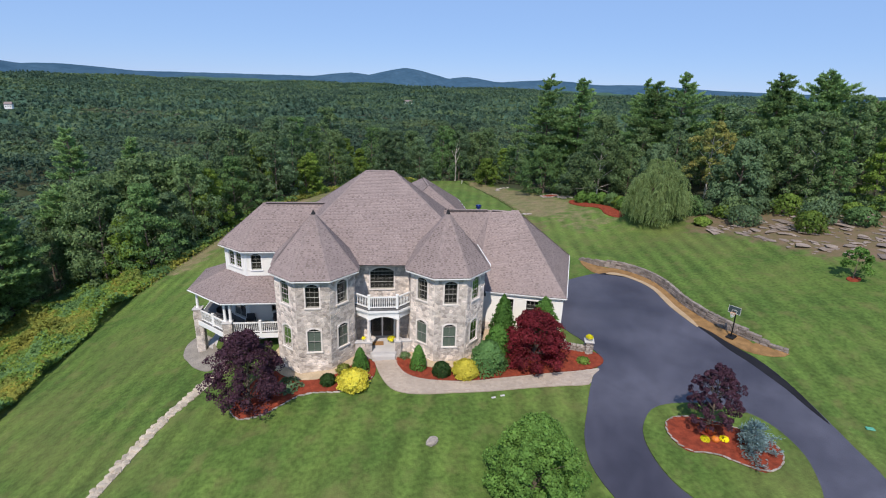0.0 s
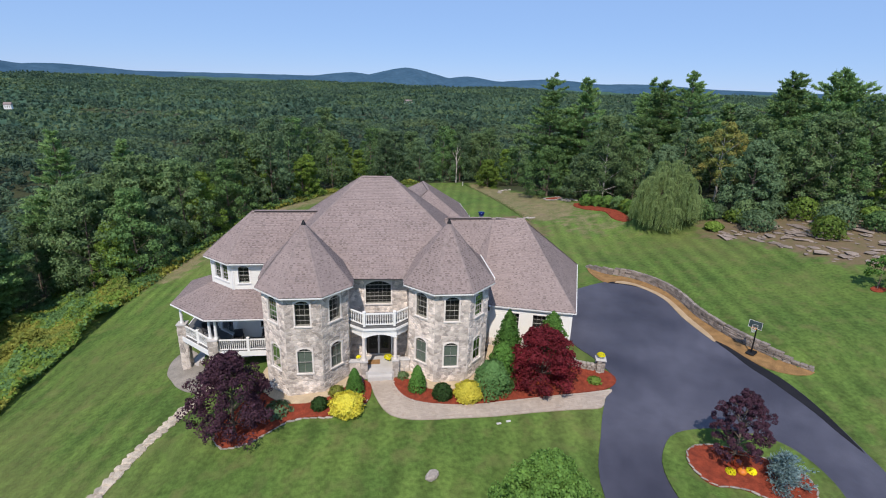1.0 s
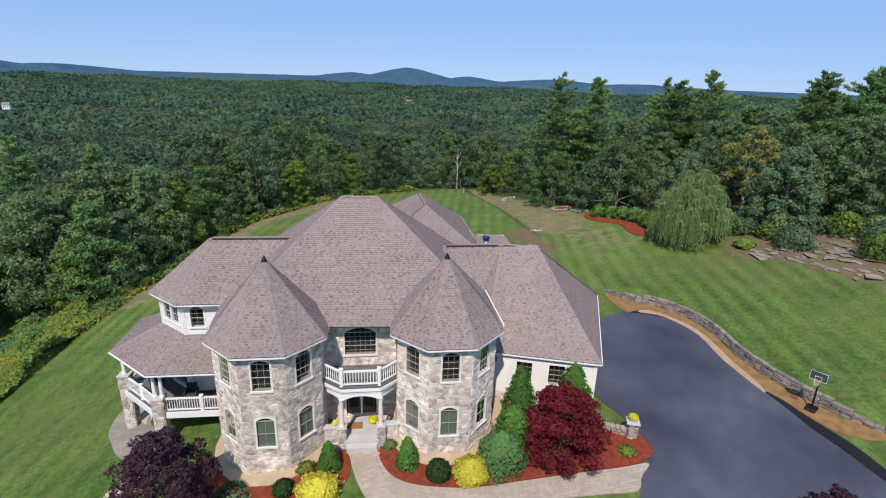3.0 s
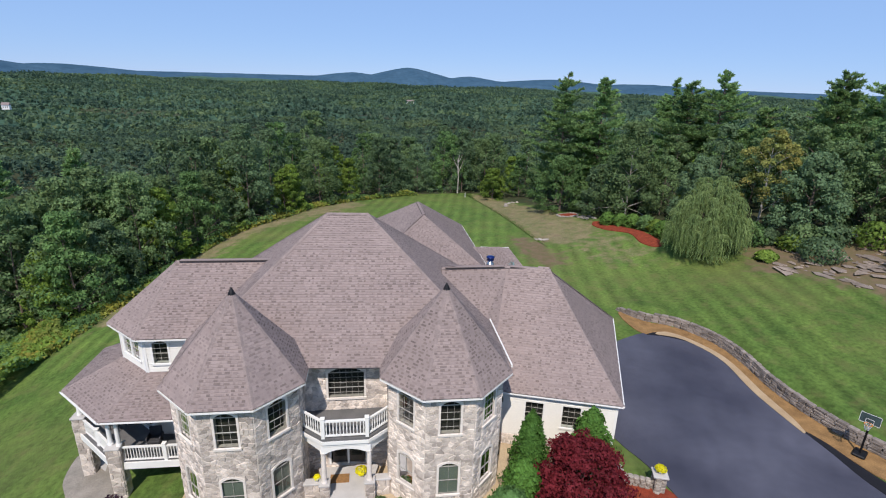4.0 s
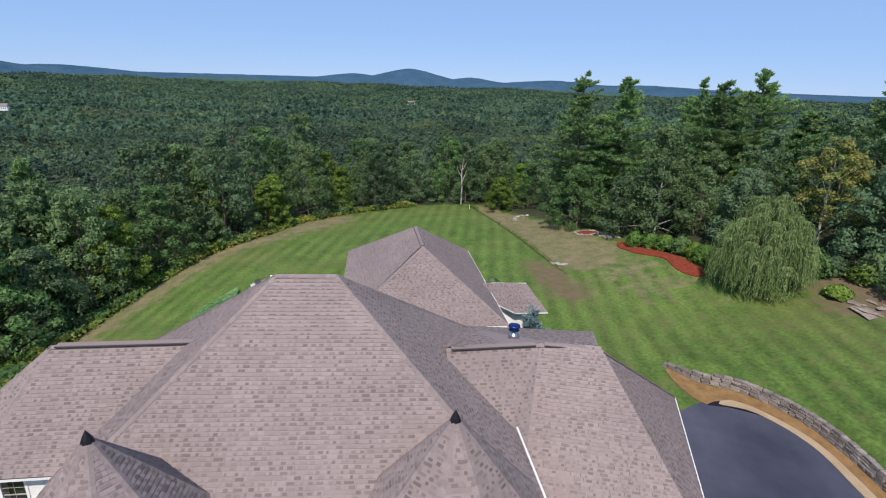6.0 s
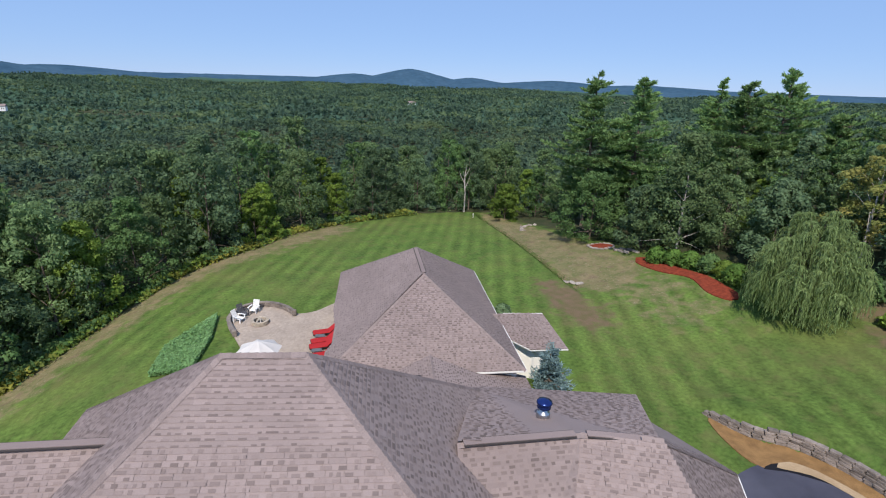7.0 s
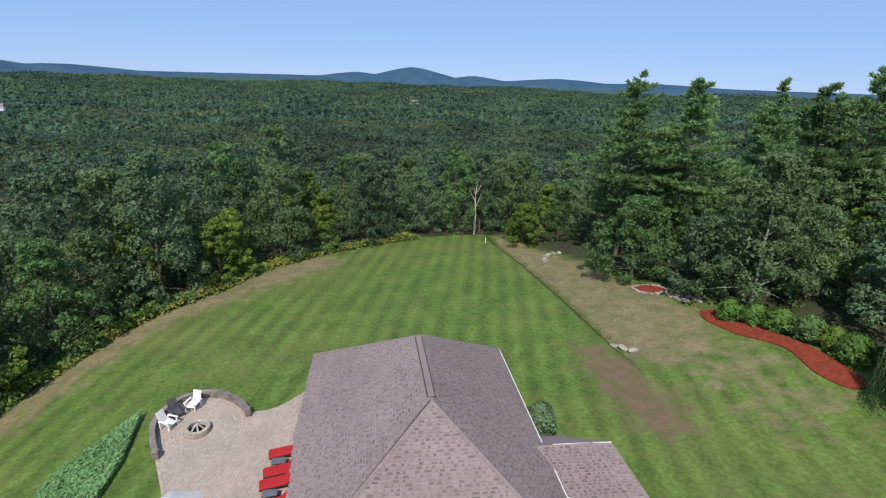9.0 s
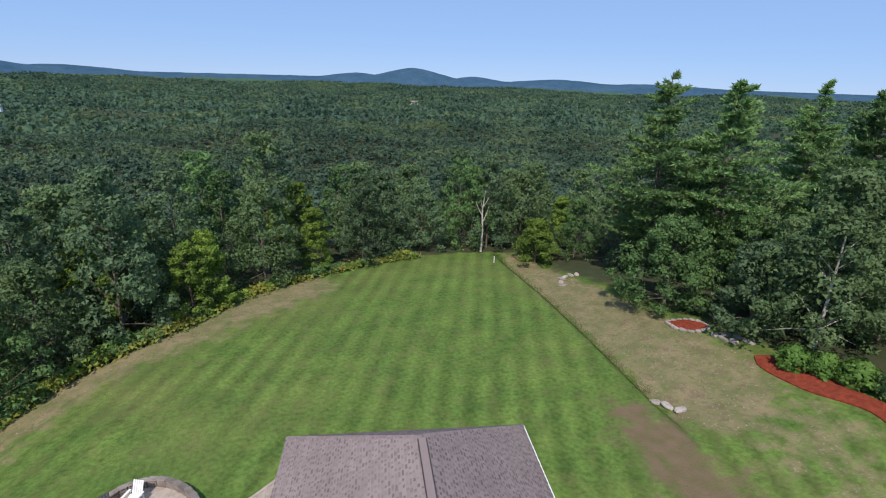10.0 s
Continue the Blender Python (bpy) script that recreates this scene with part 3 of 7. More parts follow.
# main hip roof
RL, RR = hp(-1.1, 6.1, 12.98), hp(1.12, 6.0, 12.98)
c1, c2, c3, c4 = hp(-7.9, 0.0, E0), hp(8.0, -0.9, E0), hp(8.0, 12.3, E0), hp(-8.6, 12.3, E0)
roof_plane([c1, c2, RR, RL])
roof_plane([c2, c3, RR])
roof_plane([c3, c4, RL, RR])
roof_plane([c4, c1, RL])
fascia(hp(-1.85, 0, E0), hp(1.85, 0, E0))
fascia(c3, c4)
strip("fascia", hp(8.03, -0.9, E0 + 0.02), hp(8.03, 4.95, E0 + 0.02), 0.07, 0.13, WHITE, house)
# west wing with its half-octagon end
WA, WB = hp(-9.4, 6.3, 10.2), hp(-3.4, 6.3, 10.2)
w = [hp(-3.0, 3.0, E0), hp(-10.7, 3.0, E0), hp(-12.9, 5.0, E0), hp(-12.9, 7.4, E0), hp(-10.7, 9.4, E0), hp(-3.0, 9.4, E0)]
roof_plane([w[1], w[0], WB, WA])
for i in (1, 2, 3):
    roof_plane([w[i + 1], w[i], WA])
roof_plane([w[5], w[4], WA, WB])
for i in range(1, 5):
    fascia(w[i], w[i + 1])
fascia(hp(-7.2, 3.0, E0), w[1])
# east wing: two front slopes meet in a shallow valley, low back slope
GL, GM, GK = hp(5.4, 6.1, 9.65), hp(9.4, 6.3, 9.6), hp(11.9, 5.9, 9.5)
gF, gB, gF0 = hp(14.45, -0.35, 4.1), hp(18.5, 9.7, 4.25), hp(7.6, 1.75, 4.1)
roof_plane([hp(5.4, 0.9, 4.1), gF0, GM])
roof_plane([GM, GL, hp(5.4, 0.9, 4.1)])
roof_plane([gF0, gF, GK, GM])
roof_plane([gF, gB, GK])
gBk, gV = hp(14.0, 11.0, 7.6), hp(7.2, 12.3, 7.5)
roof_plane([gBk, gV, GL, GM, GK])
roof_plane([gB, hp(16.9, 12.6, 4.3), hp(13.2, 11.2, 7.2), GK])
fascia(gF0, gF)
fascia(gF, gB)
fascia(gV, gBk)
# rear wing
rr = [hp(-0.3, 18.8, 4.1), hp(11.65, 18.8, 4.1), hp(11.5, 35.5, 4.1), hp(-0.3, 35.5, 4.1)]
RF, RB = hp(6.0, 24.5, 8.1), hp(5.8, 30.1, 8.1)
roof_plane([rr[0], rr[1], RF])
roof_plane([rr[1], rr[2], RB, RF])
roof_plane([rr[2], rr[3], RB])
roof_plane([rr[3], hp(-0.3, 28.0, 4.1), hp(0.1, 24.3, 4.36), hp(0.1, 22.3, 4.36), hp(-0.3, 21.8, 4.1), rr[0], RF, RB])
for i in range(3):
    fascia(rr[i], rr[(i + 1) % 4])
fascia(hp(-0.3, 21.8, 4.1), rr[0])
fascia(rr[3], hp(-0.3, 28.0, 4.1))
# connector between the main block and the rear wing
roof_plane([hp(0.3, 19.6, 3.2), hp(0.3, 11.0, 3.2), hp(5.9, 11.0, 4.78), hp(6.0, 19.75, 4.78)])
roof_plane([hp(11.9, 11.0, 3.2), hp(11.9, 19.6, 3.2), hp(6.0, 19.75, 4.78), hp(5.9, 11.0, 4.78)])
fascia(hp(0.3, 11.0, 3.2), hp(0.3, 19.6, 3.2))
fascia(hp(11.9, 11.0, 3.2), hp(11.9, 19.6, 3.2))
# side entrance roof, a small gable to the east
roof_plane([hp(13.2, 22.75, 3.2), hp(15.1, 22.75, 3.2), hp(13.75, 25.7, 4.5), hp(10.4, 25.7, 4.5), hp(11.5, 23.9, 3.707)])
roof_plane([hp(15.1, 22.75, 3.2), hp(15.85, 22.8, 3.1), hp(14.85, 25.8, 4.35), hp(13.75, 25.7, 4.5)])
roof_plane([hp(14.85, 25.8, 4.35), hp(13.2, 27.9, 3.2), hp(10.8, 27.9, 3.2), hp(10.4, 25.7, 4.5), hp(13.75, 25.7, 4.5)], shingles=False)
fascia(hp(13.2, 22.75, 3.2), hp(15.85, 22.78, 3.15))
fascia(hp(11.5, 23.9, 3.707), hp(13.2, 22.75, 3.2))
fascia(hp(15.85, 22.8, 3.1), hp(14.85, 25.8, 4.35))
fascia(hp(11.9, 25.75, 4.56), hp(14.85, 25.82, 4.45))
# porch roof round the west wing
po = [hp(-6.6, 0.95, 3.75), hp(-12.0, 1.0, 3.75), hp(-15.2, 3.9, 3.75), hp(-15.2, 8.5, 3.75), hp(-12, 11.4, 3.75)]
pu = [hp(-6.6, 3.4, 4.95), hp(-10.5, 3.4, 4.95), hp(-12.5, 5.2, 4.95), hp(-12.5, 7.2, 4.95), hp(-10.5, 9.0, 4.95)]
for i in range(4):
    roof_plane([po[i + 1], po[i], pu[i], pu[i + 1]])
    fascia(po[i], po[i + 1])

# turrets
APO, EAV = 2.72, 3.1
TURRETS = [(-4.7, -0.25), (4.82, -0.15)]


def octagon(cu, cv, apo, z, k):
    a = radians(22.5 + 45 * k - 90)
    r = apo / math.cos(radians(22.5))
    return hp(cu + r * math.cos(a), cv + r * math.sin(a), z)


for cu, cv in TURRETS:
    apex = hp(cu, cv, 11.1)
    for k in range(8):
        a, b = octagon(cu, cv, EAV, E0, k - 1), octagon(cu, cv, EAV, E0, k)
        roof_plane([a, b, apex], "turret_roof_plane")
        if k in (0, 1, 2, 6, 7):
            fascia(a, b)
    part("finial", lathe(bmesh.new(), [(0.2, -0.26), (0.13, -0.06), (0.05, 0.1), (0.01, 0.18)], 10, Matrix.Translation(apex)), DARK_METAL, house, "dark metal roof finial")


def face_matrix(cu, cv, k):
    """The middle of turret face k at z 0, with x along the face and -y outward."""
    return HM @ Matrix.Translation((cu, cv, 0)) @ Matrix.Rotation(radians(45 * k), 4, "Z") @ Matrix.Translation((0, -APO, 0))


def wall_from(a, b):
    """A wall's matrix from the house points a to b (u, v): x along it from its middle, -y outward to the right of the way."""
    A, B = hp(*a, 0), hp(*b, 0)
    x = (B - A).normalized()
    m = Matrix((x, Vector((-x.y, x.x, 0)), Vector((0, 0, 1)))).transposed().to_4x4()
    m.translation = (A + B) / 2
    return m, (B - A).length


def wall_panel(name, m, width, z0, z1, openings, mat, thick=0.3, parent=None, label=""):
    """A wall with openings (centre, sill, width, height) that go through it."""
    xs = sorted({-width / 2, width / 2} | {round(c + s * w / 2, 4) for c, _, w, _ in openings for s in (-1, 1)})
    zs = sorted({z0, z1} | {round(v, 4) for _, s, _, h in openings for v in (s, s + h)})
    zs = [z for z in zs if z0 <= z <= z1]
    solid = {}
    for i in range(len(xs) - 1):
        for j in range(len(zs) - 1):
            cx, cz = (xs[i] + xs[i + 1]) / 2, (zs[j] + zs[j + 1]) / 2
            solid[i, j] = not any(abs(cx - c) < w / 2 and s < cz < s + h for c, s, w, h in openings)
    verts, faces = [], []

    def quad(*ps):
        k = len(verts)
        verts.extend(m @ Vector(p) for p in ps)
        faces.append((k, k + 1, k + 2, k + 3))

    for (i, j), on in solid.items():
        if not on:
            continue
        a, b, c, d = xs[i], xs[i + 1], zs[j], zs[j + 1]
        quad((a, 0, c), (b, 0, c), (b, 0, d), (a, 0, d))
        quad((b, thick, c), (a, thick, c), (a, thick, d), (b, thick, d))
        if not solid.get((i - 1, j)):
            quad((a, thick, c), (a, 0, c), (a, 0, d), (a, thick, d))
        if not solid.get((i + 1, j)):
            quad((b, 0, c), (b, thick, c), (b, thick, d), (b, 0, d))
        if not solid.get((i, j - 1)):
            quad((a, thick, c), (b, thick, c), (b, 0, c), (a, 0, c))
        if not solid.get((i, j + 1)):
            quad((a, 0, d), (b, 0, d), (b, thick, d), (a, thick, d))
    return mesh_ob(name, verts, faces, mat, parent or house, label)


def arch_line(w, h, rise, n=10):
    """The outline of a window from the left sill corner round to the right one."""
    pts = [(-w / 2, 0)]
    if rise > 0.01:
        r = (w * w / 4 + rise * rise) / (2 * rise)
        a = math.asin(min(1, w / 2 / r))
        pts += [(r * math.sin(t), h - r + r * math.cos(t)) for t in (-a + 2 * a * k / n for k in range(n + 1))]
    else:
        pts += [(-w / 2, h), (w / 2, h)]
    return pts + [(w / 2, 0)]


def window(m, c, sill, w, h, rise=0.2, cols=3, rows=4, blind=None, trim=0.1, spandrel=MORTAR, surround=WHITE):
    """A window with frame, sill, glass and glazing bars in a wall opening."""
    M = m @ Matrix.Translation((c, 0, sill))
    inner = arch_line(w, h, rise)
    s = (w + 2 * trim) / w
    outer = [(x * s, -0.0 if z == 0 else z + trim) for x, z in inner]
    verts, faces = [], []
    n = len(inner)
    for y in (-0.045, 0.03):
        for ring in (outer, inner):
            verts += [M @ Vector((x, y, z)) for x, z in ring]
    for i in range(n - 1):
        o, q = i, i + 1
        faces += [(o, q, n + q, n + o), (n + o, n + q, 3 * n + q, 3 * n + o), (q, o, 2 * n + o, 2 * n + q)]
    frame = mesh_ob("window", verts, faces, surround, house, "pale arched window surround" if rise else "white window trim")
    bm = bmesh.new()
    box(bm, (0, -0.03, -0.05), (w + 2 * trim + 0.04, 0.14, 0.1), M)
    part("sill", bm, surround, frame)
    k = len(inner)
    pv = [M @ Vector((x * 1.02, 0.022, z)) for x, z in inner]
    mesh_ob("pane", pv, [tuple(range(k))], GLASS, frame).visible_shadow = False
    bm = bmesh.new()
    for i in range(1, cols):
        x = -w / 2 + w * i / cols
        box(bm, (x, 0.01, h / 2 - 0.02), (0.011, 0.012, h - rise * 0.2 - 0.04), M)
    spring = h - rise
    for j in range(1, rows + 1):
        z = spring * j / rows
        box(bm, (0, 0.008, z), (w, 0.018, 0.04 if j in (rows, rows // 2) else 0.011), M)
    part("glazing_grille", bm, GRILLE, frame)
    # an added near-black board, not cloth, imitates the unlit room
    if not blind:
        part("curtain", box(bmesh.new(), (0, 0.27, h / 2), (w + 0.02, 0.03, h), M), UNLIT_DARK, frame, "added dark board standing for the unlit room")
    if blind:
        bm = bmesh.new()
        for j in range(int(spring / 0.07)):
            box(bm, (0, 0.09, 0.035 + 0.07 * j), (w - 0.01, 0.012, 0.068), M)
        part("blind", bm, blind, frame, "pale sage window blind")
        part("backing", box(bmesh.new(), (0, 0.27, h / 2), (w + 0.02, 0.03, h), M), UNLIT_DARK, frame, "added dark board standing for the unlit room")
    if rise > 0.01:
        for side in (-1, 1):
            pts = [(x, z) for x, z in inner[1:-1] if x * side >= -0.001]
            poly = pts + [(side * w / 2, h + 0.02), (0, h + 0.02)] if side > 0 else pts + [(0, h + 0.02), (side * w / 2, h + 0.02)]
            kk = len(poly)
            pv = [M @ Vector((x, y, z)) for y in (0.0, 0.3) for x, z in poly]
            ff = [tuple(range(kk)), tuple(range(2 * kk - 1, kk - 1, -1))] + [(i, (i + 1) % kk, kk + (i + 1) % kk, kk + i) for i in range(kk)]
            mesh_ob("spandrel", pv, ff, spandrel, frame)
    return frame


stone_faces = []
FACE_W = 2 * APO * math.tan(radians(22.5))
for ti, (cu, cv) in enumerate(TURRETS):
    for k in range(-3, 4):
        m = face_matrix(cu, cv, k)
        wins = []
        if k in (-1, 0, 1) or (ti == 1 and k == 2):
            wins = [(0, 1.68, 0.9, 1.75), (0, 5.05, 0.9, 1.7)] if k != 2 else [(0, 5.05, 0.9, 1.7)]
        wall_panel("stone_wall", m, FACE_W, -1.2, 7.05, wins, MORTAR)
        if k in (-2, -1, 0, 1, 2):
            stone_faces.append((m, FACE_W, -0.6 if ti == 0 else 0.2, 7.0, wins))
        for c, s, w_, h_ in wins:
            window(m, c, s, w_, h_, cols=3 if s > 3 else 2, rows=4 if s > 3 else 2, blind=BLIND if s < 3 else None, surround=LIMESTONE)
# recess with the entrance
m, L = wall_from((-2.6, 0.45), (2.7, 0.45))
rec = [(0.0, 4.95, 1.75, 1.7), (0.0, 0.9, 1.9, 2.5)]
wall_panel("stone_wall", m, L, 0, 7.05, rec, MORTAR)
stone_faces.append((m, L, 0.3, 7.0, rec))
window(m, 0, 4.95, 1.75, 1.7, rise=0.3, cols=6, rows=5, surround=LIMESTONE)
# the rest of the main block
for a, b in (((7.6, 1.5), (7.6, 12.0)), ((7.6, 12.0), (-5.8, 12.0)), ((-5.8, 12.0), (-5.8, 2.0))):
    m, L = wall_from(a, b)
    wall_panel("siding_wall", m, L, -3.0, 7.05, [], SIDING)
# west wing, white siding above a stone base
ww = [(-7.0, 3.45), (-10.5, 3.45), (-12.45, 5.2), (-12.45, 7.2), (-10.5, 8.95), (-5.8, 8.95)]
siding_faces = []
for i in range(5):
    m, L = wall_from(ww[i + 1], ww[i])
    wins = {0: [(-0.95, 5.5, 0.75, 1.3)], 1: [(-0.45, 5.5, 0.7, 1.3), (0.45, 5.5, 0.7, 1.3)]}.get(i, [])
    low = {0: [(0.4, 1.9, 0.9, 1.4)], 1: [(0.0, 1.1, 1.6, 2.1)]}.get(i, [])
    wall_panel("siding_wall", m, L, -3.5, 7.05, wins + low, SIDING)
    siding_faces.append((m, L, 4.85, 7.0, wins))
    siding_faces.append((m, L, 1.2, 3.7, low))
    for c, s, w_, h_ in wins:
        window(m, c, s, w_, h_, rise=0.14, cols=2, rows=4, trim=0.09, spandrel=SIDING)
    for c, s, w_, h_ in low:
        window(m, c, s, w_, h_, rise=0, cols=2, rows=2, trim=0.09)
# garage wing walls
gw = [(7.6, 1.95), (14.3, -0.1), (17.7, 9.0), (16.4, 12.2), (8.0, 12.4)]
for i in range(4):
    m, L = wall_from(gw[i], gw[i + 1])
    wins = {0: [(-0.85, 2.2, 0.95, 1.35), (1.15, 2.2, 0.95, 1.35)], 1: [(-2.2, 0.55, 2.6, 2.3), (1.9, 0.55, 2.6, 2.3)]}.get(i, [])
    wall_panel("siding_wall", m, L, -0.5, 4.05 if i < 2 else 4.1, wins, SIDING)
    if i < 2:
        siding_faces.append((m, L, 1.35 if i == 0 else 0.6, 3.95, wins))
    if i == 0:
        stone_faces.append((m, L, 0.3, 1.3, []))
        for c, s, w_, h_ in wins:
            window(m, c, s, w_, h_, rise=0, cols=3, rows=4, trim=0.09)
    if i == 1:
        for c, s, w_, h_ in wins:
            bm = bmesh.new()
            for j in range(4):
                box(bm, (c, 0.12, s + h_ * (j + 0.5) / 4), (w_, 0.06, h_ / 4 - 0.02), m, 0.01)
            part("garage_door", bm, WHITE, house, "white panelled overhead garage door")
# rear wing and connector walls
for a, b in (((0.65, 19.3), (11.2, 19.3)), ((11.2, 19.3), (11.1, 35.1)), ((11.1, 35.1), (0.65, 35.1)), ((0.65, 35.1), (0.65, 19.3))):
    m, L = wall_from(a, b)
    wall_panel("siding_wall", m, L, -2.0, 4.1, [], SIDING)
    siding_faces.append((m, L, 0.2, 4.0, []))
for a, b in (((0.7, 19.3), (0.7, 11.5)), ((11.5, 11.5), (11.5, 19.3))):
    m, L = wall_from(a, b)
    wall_panel("siding_wall", m, L, -1.0, 3.2, [], SIDING)
    siding_faces.append((m, L, 0.2, 3.1, []))
for a, b in (((11.2, 24.3), (13.6, 23.4)), ((13.6, 23.4), (14.9, 23.4)), ((14.9, 23.4), (14.0, 26.2)), ((14.0, 26.2), (11.2, 27.3))):
    m, L = wall_from(a, b)
    wall_panel("siding_wall", m, L, -1.0, 3.3, [], SIDING)
    siding_faces.append((m, L, 0.2, 3.2, []))
# added floors inside in the same near-black, so that rooms are closed and dim
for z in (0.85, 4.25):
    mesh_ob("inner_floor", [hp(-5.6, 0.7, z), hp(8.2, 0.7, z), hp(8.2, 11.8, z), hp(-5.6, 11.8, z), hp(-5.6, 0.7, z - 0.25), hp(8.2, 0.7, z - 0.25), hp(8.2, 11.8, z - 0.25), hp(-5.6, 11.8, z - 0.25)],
            [(0, 1, 2, 3), (7, 6, 5, 4), (0, 4, 5, 1), (1, 5, 6, 2), (2, 6, 7, 3), (3, 7, 4, 0)], UNLIT_DARK, house)

# tan stone-dust bands round the turrets and up to the garage wall
for k_, (cu, cv) in enumerate(TURRETS):
    ring_ = []
    for j in range(24):
        a = 2 * math.pi * j / 24
        r_ = 3.55 + 0.12 * math.sin(3 * a + k_)
        q = hp(cu + r_ * math.cos(a), cv + r_ * math.sin(a), 0)
        ring_.append((q.x, q.y))
    ground_patch("stone_dust_band", ring_, 0.145, STONE_DUST, "tan stone-dust band round a stone turret", "gravel band", 0.4)
wedge = [hp(u, v, 0) for u, v in ((7.2, -1.7), (8.6, -2.2), (10.4, -1.2), (12.6, -0.9), (14.0, -0.4), (14.0, 0.6), (7.4, 2.8))]
ground_patch("stone_dust_strip", [(q.x, q.y) for q in wedge], 0.135, STONE_DUST, "tan stone-dust strip along the garage wall", "gravel band", 0.4)


# ---- vegetation ----
def facet_mesh(name, v, f, mat, parent, label=""):
    """Loose facets from vertex and face arrays as one mesh."""
    k = f.shape[1]
    me = bpy.data.meshes.new(name)
    me.vertices.add(len(v))
    me.vertices.foreach_set("co", v.ravel())
    me.loops.add(f.size)
    me.loops.foreach_set("vertex_index", f.ravel())
    me.polygons.add(len(f))
    me.polygons.foreach_set("loop_start", np.arange(len(f)) * k)
    me.update(calc_edges=True)
    me.materials.append(mat)
    ob = new(name, me)
    if parent is not None:
        ob.parent = parent
        ob.matrix_parent_inverse = parent.matrix_basis.inverted()
    if label:
        tagged(ob, label=label)
    return ob


def leaf_cloud(name, centres, sizes, normals, mat, parent, rng, spread=0.9, label="", aspect=0.62, bent=False):
    """Leaf sprays turned towards their normals with scatter: three-cornered, or bent quads for plants close by."""
    n = len(centres)
    nr = normals + rng.normal(0, spread * 0.5, (n, 3))
    nr /= np.linalg.norm(nr, axis=1, keepdims=True) + 1e-9
    t = np.cross(nr, rng.normal(0, 1, (n, 3)))
    t /= np.linalg.norm(t, axis=1, keepdims=True) + 1e-9
    b = np.cross(nr, t)
    s = sizes[:, None]
    bend = nr * s * 0.28
    i = np.arange(n)[:, None]
    if bent:
        v = np.stack([centres - t * s, centres - b * s * aspect - bend, centres + t * s, centres + b * s * aspect - bend], 1).reshape(-1, 3)
        f = np.concatenate([i * 4 + [[0, 1, 2]], i * 4 + [[0, 2, 3]]], 1).reshape(-1, 3)
    else:
        w = s * (aspect + 0.35)
        v = np.stack([centres - t * s * 0.9 - b * w * rng.uniform(0.1, 0.7, (n, 1)), centres + t * s * rng.uniform(0.2, 1.0, (n, 1)) - b * w * 0.7, centres + t * s * rng.uniform(-0.4, 0.5, (n, 1)) + b * w - bend], 1).reshape(-1, 3)
        f = i * 3 + [[0, 1, 2]]
    return facet_mesh(name, v, f, mat, parent, label)


def needle_cloud(name, roots, ways, lengths, widths, mat, parent, rng, label=""):
    """Narrow pointed blades from their roots along their ways."""
    n = len(roots)
    d = ways / (np.linalg.norm(ways, axis=1, keepdims=True) + 1e-9)
    side = np.cross(d, rng.normal(0, 1, (n, 3)))
    side /= np.linalg.norm(side, axis=1, keepdims=True) + 1e-9
    w = widths[:, None]
    v = np.stack([roots - side * w, roots + side * w, roots + d * lengths[:, None]], 1).reshape(-1, 3)
    return facet_mesh(name, v, np.arange(n)[:, None] * 3 + [[0, 1, 2]], mat, parent, label)


def clump_points(rng, clumps, per, flat=0.8, axis_pull=0.45):
    """Points on the lit upper shells of leaf clumps (x, y, z, r), with outward normals."""
    c = np.repeat(np.array(clumps), per, 0)
    d = rng.normal(0, 1, (len(c), 3))
    out = c[:, :2] / (np.linalg.norm(c[:, :2], axis=1, keepdims=True) + 0.3)
    d[:, :2] += out * axis_pull
    d[:, 2] = d[:, 2] * 0.85 + 0.5
    d /= np.linalg.norm(d, axis=1, keepdims=True)
    r = c[:, 3:4] * rng.uniform(0.5, 1.12, (len(c), 1)) ** 0.7
    return c[:, :3] + d * r * [1, 1, flat], d


